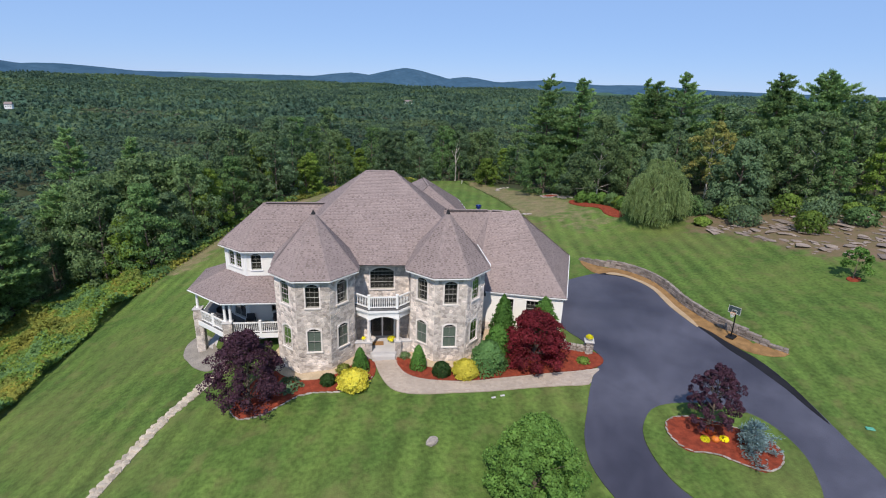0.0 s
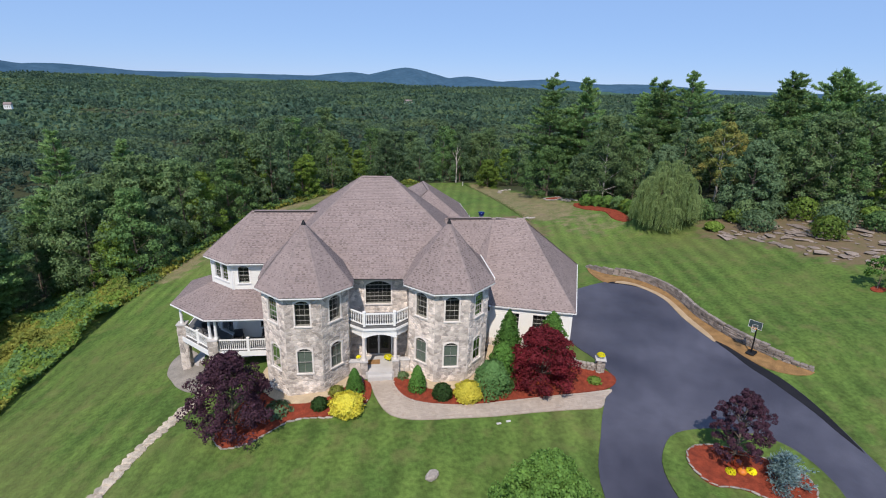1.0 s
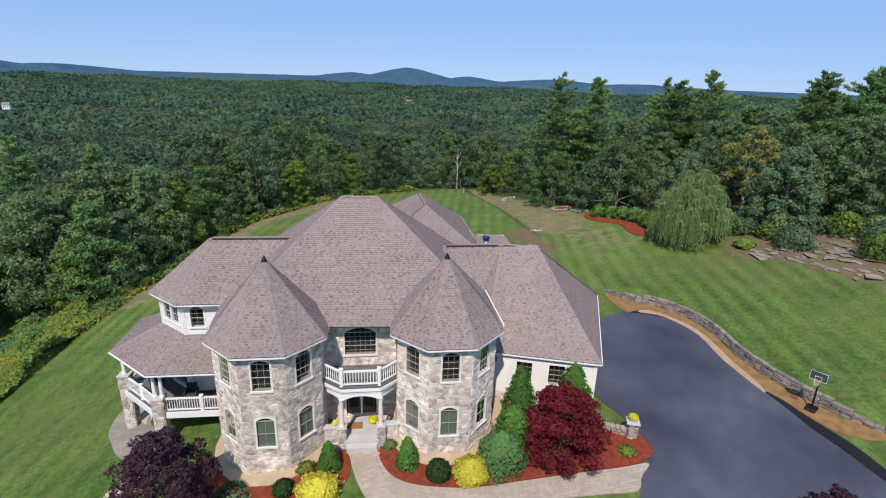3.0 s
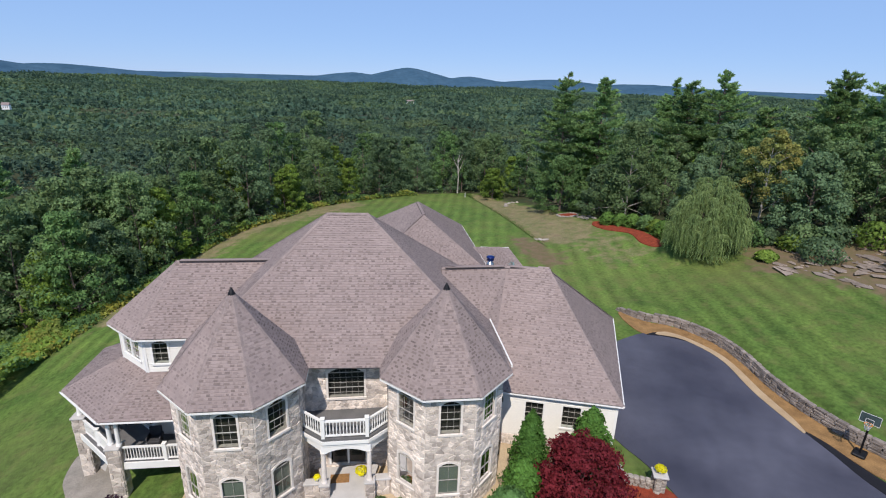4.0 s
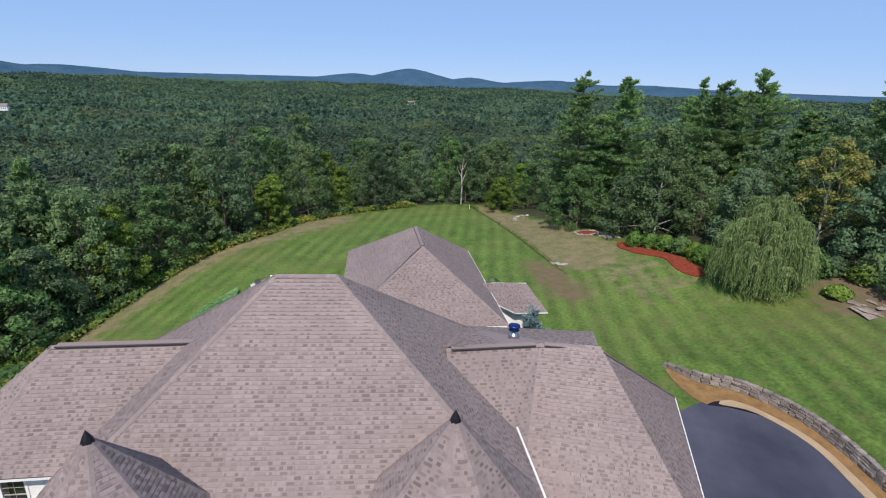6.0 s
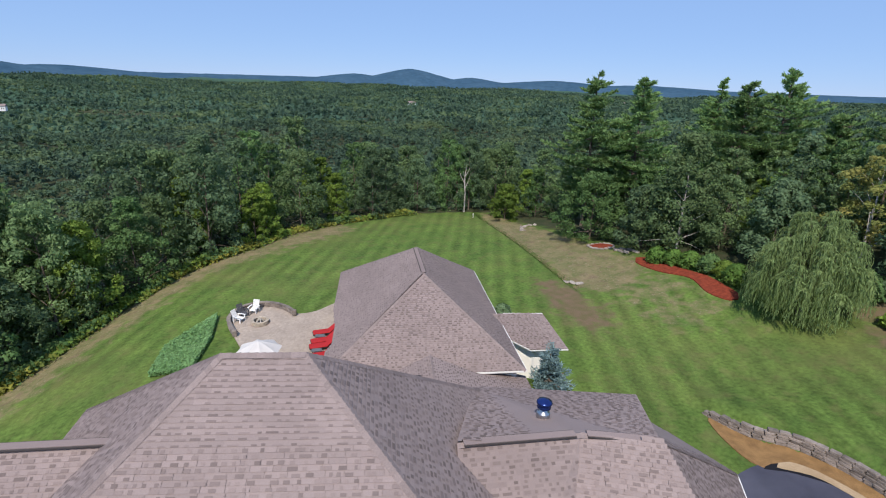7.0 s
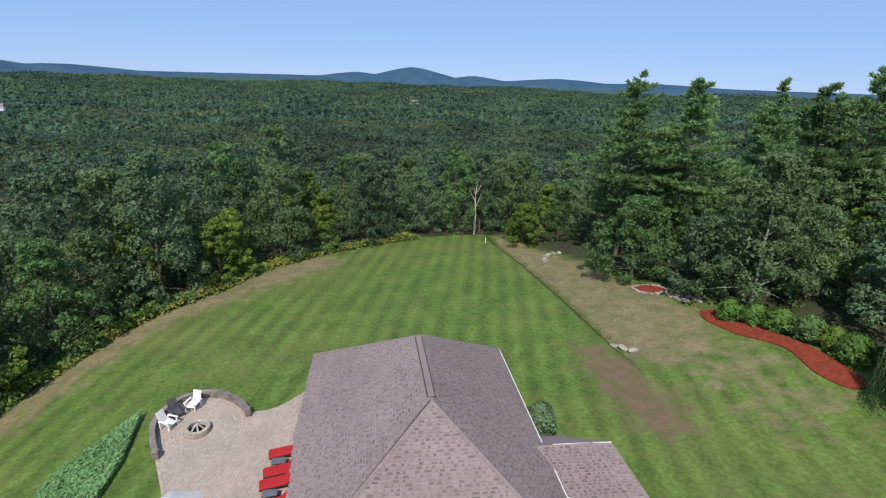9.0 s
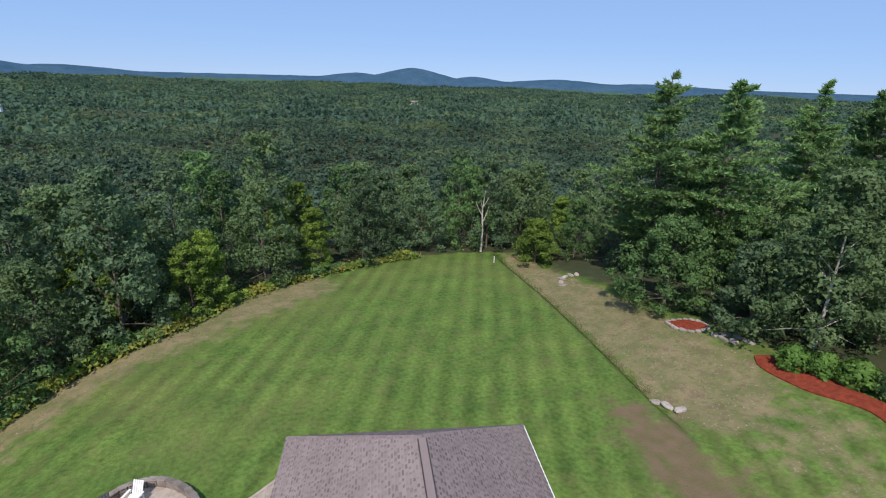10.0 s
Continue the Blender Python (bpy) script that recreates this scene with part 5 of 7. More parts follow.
# chimney flue with its blue-lidded cap
fl = hp(8.76, 8.0, 8.7)
bm = lathe(bmesh.new(), [(0.24, -0.3), (0.24, 0.48), (0.21, 0.54), (0.14, 0.57), (0.14, 0.7)], 20, Matrix.Translation(fl))
flue = part("flue", bm, STEEL, house, "galvanised round chimney flue", True)
BLUE_CAP = material("blue_metal_cap", (0.03, 0.06, 0.22), (0.02, 0.04, 0.16), scale=6, rough=0.25, metal=0.8, bump=0)
part("flue_cap", lathe(bmesh.new(), [(0.15, 0.68), (0.25, 0.74), (0.21, 0.79), (0.21, 0.85), (0.28, 0.9), (0.25, 0.97), (0.08, 1.02)], 20, Matrix.Translation(fl)), BLUE_CAP, flue, "shiny dark blue flue cap", True)
for u, v, z in ((-4.5, 8.47, 9.98), (4.4, 9.6, 9.65)):
    bm = box(bmesh.new(), (0, 0, 0.05), (0.42, 0.38, 0.16), Matrix.Translation(hp(u, v, z)) @ Matrix.Rotation(TURN, 4, "Z"), 0.03)
    part("roof_vent", bm, DARK_METAL, house, "low black roof vent")


def turned_baluster(bm, m, h):
    lathe(bm, [(0.03, 0), (0.03, h * 0.12), (0.018, h * 0.2), (0.036, h * 0.42), (0.02, h * 0.75), (0.03, h * 0.85), (0.03, h)], 7, m)


def railing(a, b, z, h, parent, gap=0.15, post_a=True, post_b=True, square=False, name="railing"):
    """A white balustrade between two house points: posts, top and bottom rail, and single balusters."""
    A, B = hp(*a, z), hp(*b, z)
    d = B - A
    L = d.length
    top = strip("rail", A + Vector((0, 0, h - 0.05)), B + Vector((0, 0, h - 0.05)), 0.11, 0.08, WHITE, parent)
    strip("rail", A + Vector((0, 0, 0.12)), B + Vector((0, 0, 0.12)), 0.08, 0.07, WHITE, parent)
    n = max(2, int(L / gap))
    bm = bmesh.new()
    if square:
        box(bm, (0, 0, h / 2), (0.035, 0.035, h - 0.22))
    else:
        turned_baluster(bm, Matrix.Translation((0, 0, 0.14)), h - 0.22)
    first_b = part("baluster", bm, WHITE, parent)
    for i in range(1, n):
        ob = first_b if i == 1 else first_b.copy()
        if i > 1:
            scene.collection.objects.link(ob)
        ob.matrix_parent_inverse = parent.matrix_basis.inverted()
        ob.matrix_basis = Matrix.Translation(A + d * i / n)
    for p, on in ((A, post_a), (B, post_b)):
        if on:
            bm = box(bmesh.new(), (0, 0, h / 2 + 0.04), (0.17, 0.17, h + 0.1), Matrix.Translation(p) @ Matrix.Rotation(TURN, 4, "Z"), 0.012)
            box(bm, (0, 0, h + 0.12), (0.22, 0.22, 0.06), Matrix.Translation(p) @ Matrix.Rotation(TURN, 4, "Z"), 0.015)
            part("post", bm, WHITE, parent)


def slab(name, pts, z0, z1, mat, parent=None, label=""):
    bm = bmesh.new()
    lo, hi = ([bm.verts.new(hp(u, v, z)) for u, v in pts] for z in (z0, z1))
    bm.faces.new(lo[::-1]), bm.faces.new(hi)
    k = len(pts)
    for i in range(k):
        bm.faces.new((lo[i], lo[(i + 1) % k], hi[(i + 1) % k], hi[i]))
    bmesh.ops.recalc_face_normals(bm, faces=bm.faces)
    return part(name, bm, mat, parent or house, label)


# balcony over the entrance
bal = [(-2.25, 0.45), (-2.2, -0.75), (-0.95, -1.8), (1.15, -1.8), (2.35, -0.75), (2.4, 0.45)]
slab("balcony", bal, 4.12, 4.25, DECK, label="grey balcony deck over the entrance")
slab("balcony_edge", [(u * 1.02, v - 0.04) for u, v in bal], 3.95, 4.12, WHITE)
slab("balcony_edge", [(u * 0.98, v + 0.05) for u, v in bal], 3.78, 3.95, WHITE)
for a, b, pa in ((bal[1], bal[2], True), (bal[2], bal[3], True), (bal[3], bal[4], True)):
    a2, b2 = [(p[0] * 0.96, p[1] + 0.1) for p in (a, b)]
    railing(a2, b2, 4.25, 0.95, house, post_a=pa, post_b=b == bal[4])
# arched beam below the balcony front
verts, faces = [], []
n = 14
for y in (-1.72, -1.5):
    for i in range(n + 1):
        u = -1.05 + 2.3 * i / n
        verts.append(hp(u, y, 3.8))
        verts.append(hp(u, y, 3.22 + 0.38 * math.sin(math.pi * i / n) ** 0.7))
for i in range(n):
    k, q = 2 * i, 2 * (n + 1) + 2 * i
    faces += [(k, k + 1, k + 3, k + 2), (q + 2, q + 3, q + 1, q), (k + 1, q + 1, q + 3, k + 3)]
mesh_ob("arched_beam", verts, faces, WHITE, house)
for s in (-1, 1):
    slab("beam", [(s * 1.0 + 0.1, -1.7), (s * 1.2 + 0.1, -1.55), (s * 2.1 + 0.1, -0.6), (s * 2.0 + 0.1, -0.75)], 3.4, 3.8, WHITE)
# columns on stone piers
for u in (-0.97, 1.17):
    p = hp(u, -1.6, 1.62)
    bm = lathe(bmesh.new(), [(0.15, 0), (0.15, 0.08), (0.125, 0.13), (0.12, 0.8), (0.105, 1.62), (0.13, 1.68), (0.15, 1.78)], 16, Matrix.Translation(p))
    part("column", bm, LIMESTONE, house)


def stone_pier(u, v, z0, z1, sx=0.5, sy=0.5, cap=True):
    """A square pier clad with stone."""
    m = Matrix.Translation(hp(u, v, 0)) @ Matrix.Rotation(TURN, 4, "Z")
    part("stone_pier", box(bmesh.new(), (0, 0, (z0 + z1) / 2), (sx, sy, z1 - z0), m), MORTAR, house)
    for k in range(4):
        a, b_ = (sx, sy) if k % 2 == 0 else (sy, sx)
        stone_faces.append((m @ Matrix.Rotation(radians(90 * k), 4, "Z") @ Matrix.Translation((0, -b_ / 2, 0)), a, z0, z1, []))
    if cap:
        part("pier_cap", box(bmesh.new(), (0, 0, z1 + 0.05), (sx + 0.12, sy + 0.12, 0.1), m, 0.02), CONCRETE, house)


stone_pier(-0.97, -1.6, 0.2, 1.54, 0.42, 0.42)
stone_pier(1.17, -1.6, 0.2, 1.54, 0.42, 0.42)
stone_pier(-1.55, -1.35, 0.2, 1.4, 0.8, 0.3)
stone_pier(1.75, -1.3, 0.2, 1.4, 0.8, 0.3)
slab("landing", [(-0.85, -1.9), (1.05, -1.9), (1.6, 0.3), (-1.5, 0.3)], 0.3, 0.82, CONCRETE, label="pale concrete entrance landing")
slab("step", [(-0.72, -2.25), (0.95, -2.25), (0.95, -1.88), (-0.72, -1.88)], 0.2, 0.62, CONCRETE)
# entrance doors
m_, L_ = wall_from((-2.6, 0.45), (2.7, 0.45))
for s in (-1, 1):
    bm = bmesh.new()
    box(bm, (s * 0.42 - 0.0, 0.12, 2.05), (0.8, 0.06, 2.3), m_, 0.01)
    door = part("door", bm, DOOR_WOOD, house, "dark glazed entrance door")
    mesh_ob("pane", [m_ @ Vector(p) for p in ((s * 0.42 - 0.27, 0.08, 1.3), (s * 0.42 + 0.27, 0.08, 1.3), (s * 0.42 + 0.27, 0.08, 3.0), (s * 0.42 - 0.27, 0.08, 3.0))], [(0, 1, 2, 3)], GLASS, door)
    part("handle", tube(bmesh.new(), [m_ @ Vector((s * 0.08, 0.04, 1.9)), m_ @ Vector((s * 0.08, 0.02, 2.15))], [0.015, 0.015], 6), STEEL, door)
bm = bmesh.new()
for x in (-0.93, 0.0, 0.93):
    box(bm, (x, 0.05, 2.15), (0.1, 0.16, 2.5), m_)
box(bm, (0, 0.05, 3.35), (1.96, 0.16, 0.1), m_)
part("door_frame", bm, WHITE, house)
mat_ob = part("doormat", box(bmesh.new(), (-0.35, -0.55, 0.835), (0.95, 0.6, 0.03), HM, 0.01), material("coir_doormat", (0.3, 0.16, 0.06), scale=8, rough=0.95), None)
tagged(mat_ob, "tan coir doormat on the entrance landing", "doormat")

# west porch: floor, piers, columns and rails
pf = [(-6.9, 1.25), (-11.9, 1.3), (-14.9, 4.05), (-14.9, 8.3), (-12, 11.1), (-10.5, 8.8), (-12.4, 7.2), (-12.4, 5.2), (-10.5, 3.5), (-6.9, 3.5)]
slab("porch_floor", pf, 0.85, 1.02, DECK, label="grey covered porch floor")
for a, b in zip(pf[:4], pf[1:5]):
    strip("rim_board", hp(*a, 0.85), hp(*b, 0.85), 0.06, 0.4, WHITE, house)
    strip("beam", hp(*a, 3.62), hp(*b, 3.62), 0.2, 0.3, WHITE, house)
stone_pier(-11.7, 1.45, -2.6, 1.95, 0.62, 0.62)
stone_pier(-14.7, 4.15, -3.8, 1.95, 0.62, 0.62)
stone_pier(-14.7, 8.1, -4.0, 1.95, 0.6, 0.6)
for u, v in ((-11.88, 1.5), (-11.45, 1.42), (-14.7, 4.15), (-14.7, 8.1)):
    bm = lathe(bmesh.new(), [(0.14, 0), (0.14, 0.08), (0.11, 0.12), (0.105, 0.7), (0.09, 1.35), (0.12, 1.42), (0.14, 1.5)], 14, Matrix.Translation(hp(u, v, 2.05)))
    part("column", bm, WHITE, house)
railing((-7.3, 1.4), (-9.3, 1.4), 1.02, 0.92, house, 0.14, False, True, True)
railing((-9.3, 1.4), (-11.4, 1.42), 1.02, 0.92, house, 0.14, False, False, True)
railing((-11.95, 1.6), (-13.2, 2.8), 1.02, 0.92, house, 0.14, False, True, True)
railing((-13.2, 2.8), (-14.5, 3.95), 1.02, 0.92, house, 0.14, False, False, True)
slab("terrace", [(-7.4, 1.6), (-11.6, 1.8), (-14.4, 4.3), (-14.4, 8.0), (-12.4, 8.0), (-12.4, 5.2), (-10.5, 3.5), (-7.4, 3.5)], -3.2, -1.55, CONCRETE, label="pale concrete slab under the porch")


def porch_chair(at, turn):
    c = thing("porch_chair", at, "dark wicker porch armchair on the grey deck", "armchair", "porch chairs")
    W = material("dark_wicker", (0.05, 0.05, 0.055), scale=9, rough=0.8, bump=0.5, bump_scale=60) if "dark_wicker" not in bpy.data.materials else bpy.data.materials["dark_wicker"]
    m = Matrix.Translation(at) @ Matrix.Rotation(turn, 4, "Z")
    part("seat", box(bmesh.new(), (0, 0, 0.36), (0.62, 0.62, 0.14), m, 0.03), W, c)
    part("backrest", box(bmesh.new(), (0, 0.3, 0.68), (0.62, 0.1, 0.6), m, 0.03), W, c)
    for s in (-1, 1):
        part("arm", box(bmesh.new(), (s * 0.33, 0.02, 0.5), (0.08, 0.6, 0.24), m, 0.02), W, c)
        for q in (-1, 1):
            part("leg", box(bmesh.new(), (s * 0.28, q * 0.26, 0.15), (0.06, 0.06, 0.3), m), W, c)
    return c


porch_chair(hp(-8.2, 2.7, 1.02), 0.3)
porch_chair(hp(-10.3, 2.6, 1.02), 0.0)
porch_chair(hp(-12.9, 4.2, 1.02), 1.2)


# ---- retaining wall and loose stones ----
def block_mesh(name, mat, seed, chamfer=0.12):
    """A unit stone block with uneven, worn edges."""
    rng = random.Random(seed)
    bm = bmesh.new()
    bmesh.ops.create_cube(bm, size=1.0)
    bmesh.ops.bevel(bm, geom=list(bm.edges), offset=chamfer, segments=1, affect="EDGES")
    for v in bm.verts:
        v.co += Vector([rng.uniform(-0.05, 0.05) for _ in range(3)])
    me = bpy.data.meshes.new(name)
    bm.to_mesh(me)
    bm.free()
    me.materials.append(mat)
    return me


def piece(name, me, m, parent=None):
    ob = new(name, me)
    if parent is not None:
        ob.parent = parent
        ob.matrix_parent_inverse = parent.matrix_basis.inverted()
    ob.matrix_basis = m
    return ob


wall_rng = random.Random(9)
wall_thing = thing("retaining_wall", on_ground(31, 42), "curved dry-laid grey stone retaining wall beside the drive", "retaining wall", kind="structure")
blocks = [block_mesh("block", WALL_STONE, s) for s in range(6)]
path = spline(wall_line, 0.5)
count = 0
rest_v, rest_f = [], []
for course in range(6):
    off = (course % 2) * 0.25
    seg = [Vector((*p, 0)) for p in path]
    for a, b in zip(seg, seg[1:]):
        c = a + (b - a) * (0.5 + off * 0.5)
        L = (b - a).length
        ang = math.atan2(b.y - a.y, b.x - a.x)
        t = (c.y - 30.5) / 23.0
        top_h = 0.3 + 0.75 * min(1, max(0, min((1 - t) * 5, t * 6)))
        if 0.16 * course > top_h:
            continue
        z = gz(c.x - 0.7, c.y) - 0.06 + 0.08 + 0.16 * course
        m = Matrix.Translation((c.x + wall_rng.uniform(-0.03, 0.03) + 0.03 * course, c.y, z)) @ Matrix.Rotation(ang + wall_rng.uniform(-0.06, 0.06), 4, "Z") @ Matrix.Diagonal((L * wall_rng.uniform(0.93, 1.03), 0.34, 0.155, 1))
        me = wall_rng.choice(blocks)
        if count < 300:
            piece("block", me, m, wall_thing)
            count += 1
        else:
            k = len(rest_v)
            rest_v += [m @ v.co for v in me.vertices]
            rest_f += [[k + i for i in p.vertices] for p in me.polygons]
if rest_v:
    tagged(mesh_ob("wall_blocks", rest_v, rest_f, WALL_STONE, wall_thing), kind="stuff")


def boulder(x, y, sx, sy, sz, label, seed, mat=BOULDER, name="boulder", sink=0.25, group="", slab_like=False):
    """A rounded uneven stone, partly sunk in the ground."""
    bm = bmesh.new()
    bmesh.ops.create_icosphere(bm, subdivisions=2 if not slab_like else 1, radius=0.5)
    for v in bm.verts:
        n = noise.noise(v.co * 2.2 + Vector((seed, 0, 0))) * (0.7 if slab_like else 0.22) + noise.noise(v.co * 5 + Vector((0, seed, 0))) * 0.07
        v.co *= 1 + n
        v.co.z = max(-0.4, min(0.34, v.co.z))
    ob = part(name, bm, mat, None)
    ob.matrix_basis = Matrix.Translation((x, y, gz(x, y) + sz * (0.4 - sink))) @ Matrix.Rotation(seed * 1.3, 4, "Z") @ Matrix.Diagonal((sx, sy, sz, 1))
    return tagged(ob, label, "boulder", group)


boulder(4.35, 26.2, 0.85, 0.62, 0.5, "pale rounded boulder lying in the front lawn", 3)
stone_rng = random.Random(21)
LEDGE = material("brown_granite_ledge", (0.28, 0.225, 0.185), (0.175, 0.135, 0.105), scale=0.8, rough=0.95, fine=7, fine_amount=0.3, bump=0.8, bump_scale=6, random_object=0.25)
# granite ledge east of the drive
for i in range(330):
    x, y = stone_rng.uniform(45.5, 64), stone_rng.uniform(38, 58)
    if not inside(np.array(ledge), np.array(x), np.array(y)):
        continue
    s = stone_rng.uniform(0.35, 1.0) ** 3 * 2.4 + 0.28
    boulder(x, y, s, s * stone_rng.uniform(0.45, 0.8), s * 0.07 + 0.05, "flat weathered granite ledge stone in brown ground", i + 30, LEDGE, sink=0.3, slab_like=True, group="ledge stones")
for i, (x, y) in enumerate([(30.0, 75.6), (29.6, 76.4), (29.3, 77.2), (33.3, 101.5), (33.9, 102.6), (34.6, 103.2), (35.5, 103.6), (33.0, 100.4), (36.3, 103.6)]):
    boulder(x, y, 1.1, 0.6, 0.35, "pale stone along the lawn edge", 80 + i, group="edge stones")
# pale stones edging the beds
stones = [block_mesh("stone", BOULDER, s, 0.2) for s in range(10, 15)]


def stone_edge(name, line, size, label, cat="stone edging", lift=0.0):
    t = thing(name, (*line[0][:2], gz(*line[0][:2])), label, cat, kind="structure")
    for p, q in zip(line, line[1:]):
        c = (np.array(p) + np.array(q)) / 2
        ang = math.atan2(q[1] - p[1], q[0] - p[0])
        s = size * stone_rng.uniform(0.8, 1.2)
        piece("stone", stone_rng.choice(stones), Matrix.Translation((c[0], c[1], gz(*c[:2]) + s * 0.3 + lift)) @ Matrix.Rotation(ang + stone_rng.uniform(-0.2, 0.2), 4, "Z") @ Matrix.Diagonal((math.dist(p[:2], q[:2]) * 0.95, s, s * 0.7, 1)), t)
    return t


stone_edge("bed_edging", spline(list(small_bed[::3]) + [small_bed[0]], 0.45), 0.3, "pale stone edging round a red mulch bed")
stone_edge("bed_edging_island", spline(list(island_bed[::3]) + [island_bed[0]], 0.4), 0.1, "low tan stone edging round the island bed", lift=0.17)
stone_edge("bed_edging_west", spline([(1.5, 33.2), (0.9, 32.4), (-0.8, 31.9), (-2.2, 32.2), (-3.6, 32.2), (-5.6, 31.2), (-7.2, 31.3), (-7.95, 32.5)], 0.4), 0.11, "low tan stone edging of the west bed")
stone_edge("mulch_edging", spline([(39.8, 80.4), (39.4, 82.2), (38.2, 83.2), (38.9, 81.0)], 0.6), 0.4, "pale stones edging the mulch at the wood edge")
# dry stone run down the west lawn
path_stones = [block_mesh("stone", PATH_STONE, s, 0.2) for s in range(20, 25)]
run = thing("stone_path", on_ground(-12, 35), "pale fieldstone path down the west lawn", "stone path", kind="structure")
pl = spline([(-16.0, 27.0), (-14.6, 29.4), (-13.6, 31.6), (-12.5, 33.8), (-11.3, 35.4), (-10.3, 36.9), (-9.3, 38.3)], 0.42)
for p, q in zip(pl, pl[1:]):
    d = (q - p) / (np.linalg.norm(q - p) + 1e-9)
    for o in (-0.28, 0.2):
        c = p + np.array([-d[1], d[0]]) * (o + stone_rng.uniform(-0.08, 0.08)) + d * stone_rng.uniform(-0.08, 0.08)
        s = stone_rng.uniform(0.38, 0.58)
        piece("stone", stone_rng.choice(path_stones), Matrix.Translation((c[0], c[1], gz(*c) + 0.02)) @ Matrix.Rotation(stone_rng.uniform(0, 3), 4, "Z") @ Matrix.Diagonal((s, s * 0.75, 0.2, 1)), run)


# ---- front planting ----
plum = dict(low=0.1, clumps=130, per=120, size=0.085, shape=0.85, puff=(0.12, 0.24), ragged=0.5)
broadleaf(201, 5.3, 2.8, PURPLE_LEAF, 0.13, at=on_ground(-6.7, 32.4), name="plum_tree", label="dark purple-leaved plum tree in red mulch", **plum)
broadleaf(202, 3.9, 2.75, RED_LEAF, 0.1, at=on_ground(13.4, 33.0), name="japanese_maple", label="deep crimson Japanese maple beside the front walk", low=0.02, clumps=150, per=130, size=0.08, shape=0.9, puff=(0.14, 0.24), ragged=0.25)
broadleaf(203, 4.5, 1.95, PURPLE_LEAF, 0.1, at=on_ground(21.6, 24.2, 0.15), name="plum_tree", label="open purple-leaved plum tree on the island bed", low=0.14, clumps=170, per=80, size=0.06, puff=(0.08, 0.15), ragged=0.5, shape=0.95)
broadleaf(204, 4.6, 2.45, LAWN_TREE_LEAF, 0.12, at=on_ground(8.9, 21.7), name="tree", label="young green leafy tree on the front lawn", low=0.06, clumps=100, per=300, size=0.085, ragged=0.5)
shrub(211, 1.1, 4.5, ARBOR_LEAF, on_ground(11.4, 34.7), "arborvitae", "tall bright green arborvitae against the house", 7500, 0.095, 0.55, "arborvitae", 0.26)
shrub(212, 1.1, 2.9, ARBOR_LEAF, on_ground(10.7, 33.6), "arborvitae", "bright green arborvitae beside the stone turret", 5200, 0.095, 0.5, "arborvitae", 0.26)
shrub(213, 1.3, 3.9, ARBOR_LEAF, on_ground(15.0, 35.2), "arborvitae", "bright green arborvitae by the garage wall", 7000, 0.095, 0.5, "arborvitae", 0.26)
shrub(214, 1.45, 2.2, JUNIPER_LEAF, on_ground(9.7, 32.6), "juniper", "broad soft green juniper in the front bed", 6000, 0.085, 0.4, "juniper")
shrub(215, 0.88, 1.25, YELLOW_LEAF, on_ground(7.9, 32.0), "gold_shrub", "rounded golden-yellow shrub beside the walk", 4600, 0.075)
shrub(216, 1.0, 1.3, YELLOW_LEAF, on_ground(0.1, 32.2), "gold_shrub", "spreading golden-yellow shrub by the west bed", 4800, 0.075)
shrub(217, 0.66, 1.0, BOX_LEAF, on_ground(6.25, 32.4), "boxwood", "dark green clipped boxwood in red mulch", 1400, 0.08, noise_amount=0.03)
shrub(218, 0.68, 1.9, ARBOR_LEAF, on_ground(4.75, 33.4), "dwarf_spruce", "conical dwarf spruce beside the entrance walk", 2000, 0.08, 0.55, "dwarf spruce", 0.03)
shrub(219, 0.68, 1.9, ARBOR_LEAF, on_ground(0.65, 33.9), "dwarf_spruce", "conical dwarf spruce by the west turret", 2000, 0.08, 0.55, "dwarf spruce", 0.03)
shrub(220, 0.55, 0.75, BOX_LEAF, on_ground(-1.6, 33.0), "boxwood", "small dark green boxwood below the turret", 900, 0.08, noise_amount=0.04)
shrub(221, 0.5, 0.6, GOLDENROD_LEAF, on_ground(-0.5, 34.1), "perennial", "low yellow-green perennial clump in mulch", 500, 0.09)
shrub(222, 0.45, 0.45, LIME_LEAF, on_ground(17.1, 32.2), "perennial", "small lime-green perennial in red mulch", 420, 0.1)
shrub(223, 0.4, 0.5, OAK_LEAF, on_ground(4.0, 34.9), "perennial", "low green plant at the entrance pier", 350, 0.08)
shrub(224, 0.4, 0.5, leaf("pink_flower", (0.42, 0.2, 0.35), (0.1, 0.14, 0.05)), on_ground(0.9, 35.1), "flowering_plant", "pink flowering plant by the entrance", 350, 0.07)
shrub(225, 0.9, 0.5, DARK_LEAF, on_ground(-4.2, 33.4), "groundcover", "dark green groundcover under the plum tree", 700, 0.1)
pine(226, 1.5, 1.45, BLUE_LEAF, on_ground(23.2, 22.5, 0.15), "low broad blue spruce with tiered boughs on the island", bare=0.03, size=0.15, name="blue_spruce", trunk=0.06, gaps=0.0, category="blue spruce")
pine(227, 3.2, 1.25, BLUE_LEAF, on_ground(18.3, 57.0), "blue-green spruce beside the side entrance", bare=0.03, size=0.2, name="spruce", trunk=0.07, gaps=0.0, category="spruce")
shrub(228, 0.9, 2.0, DARK_LEAF, on_ground(18.6, 67.4), "shrub", "dark green shrub beside the rear wing", 1200, 0.15)
shrub(229, 0.5, 1.2, MAPLE_LEAF, hp(-0.2, 34.2, gz(5.4, 71.0)), "shrub", "green shrub at the rear wing corner", 500, 0.12)
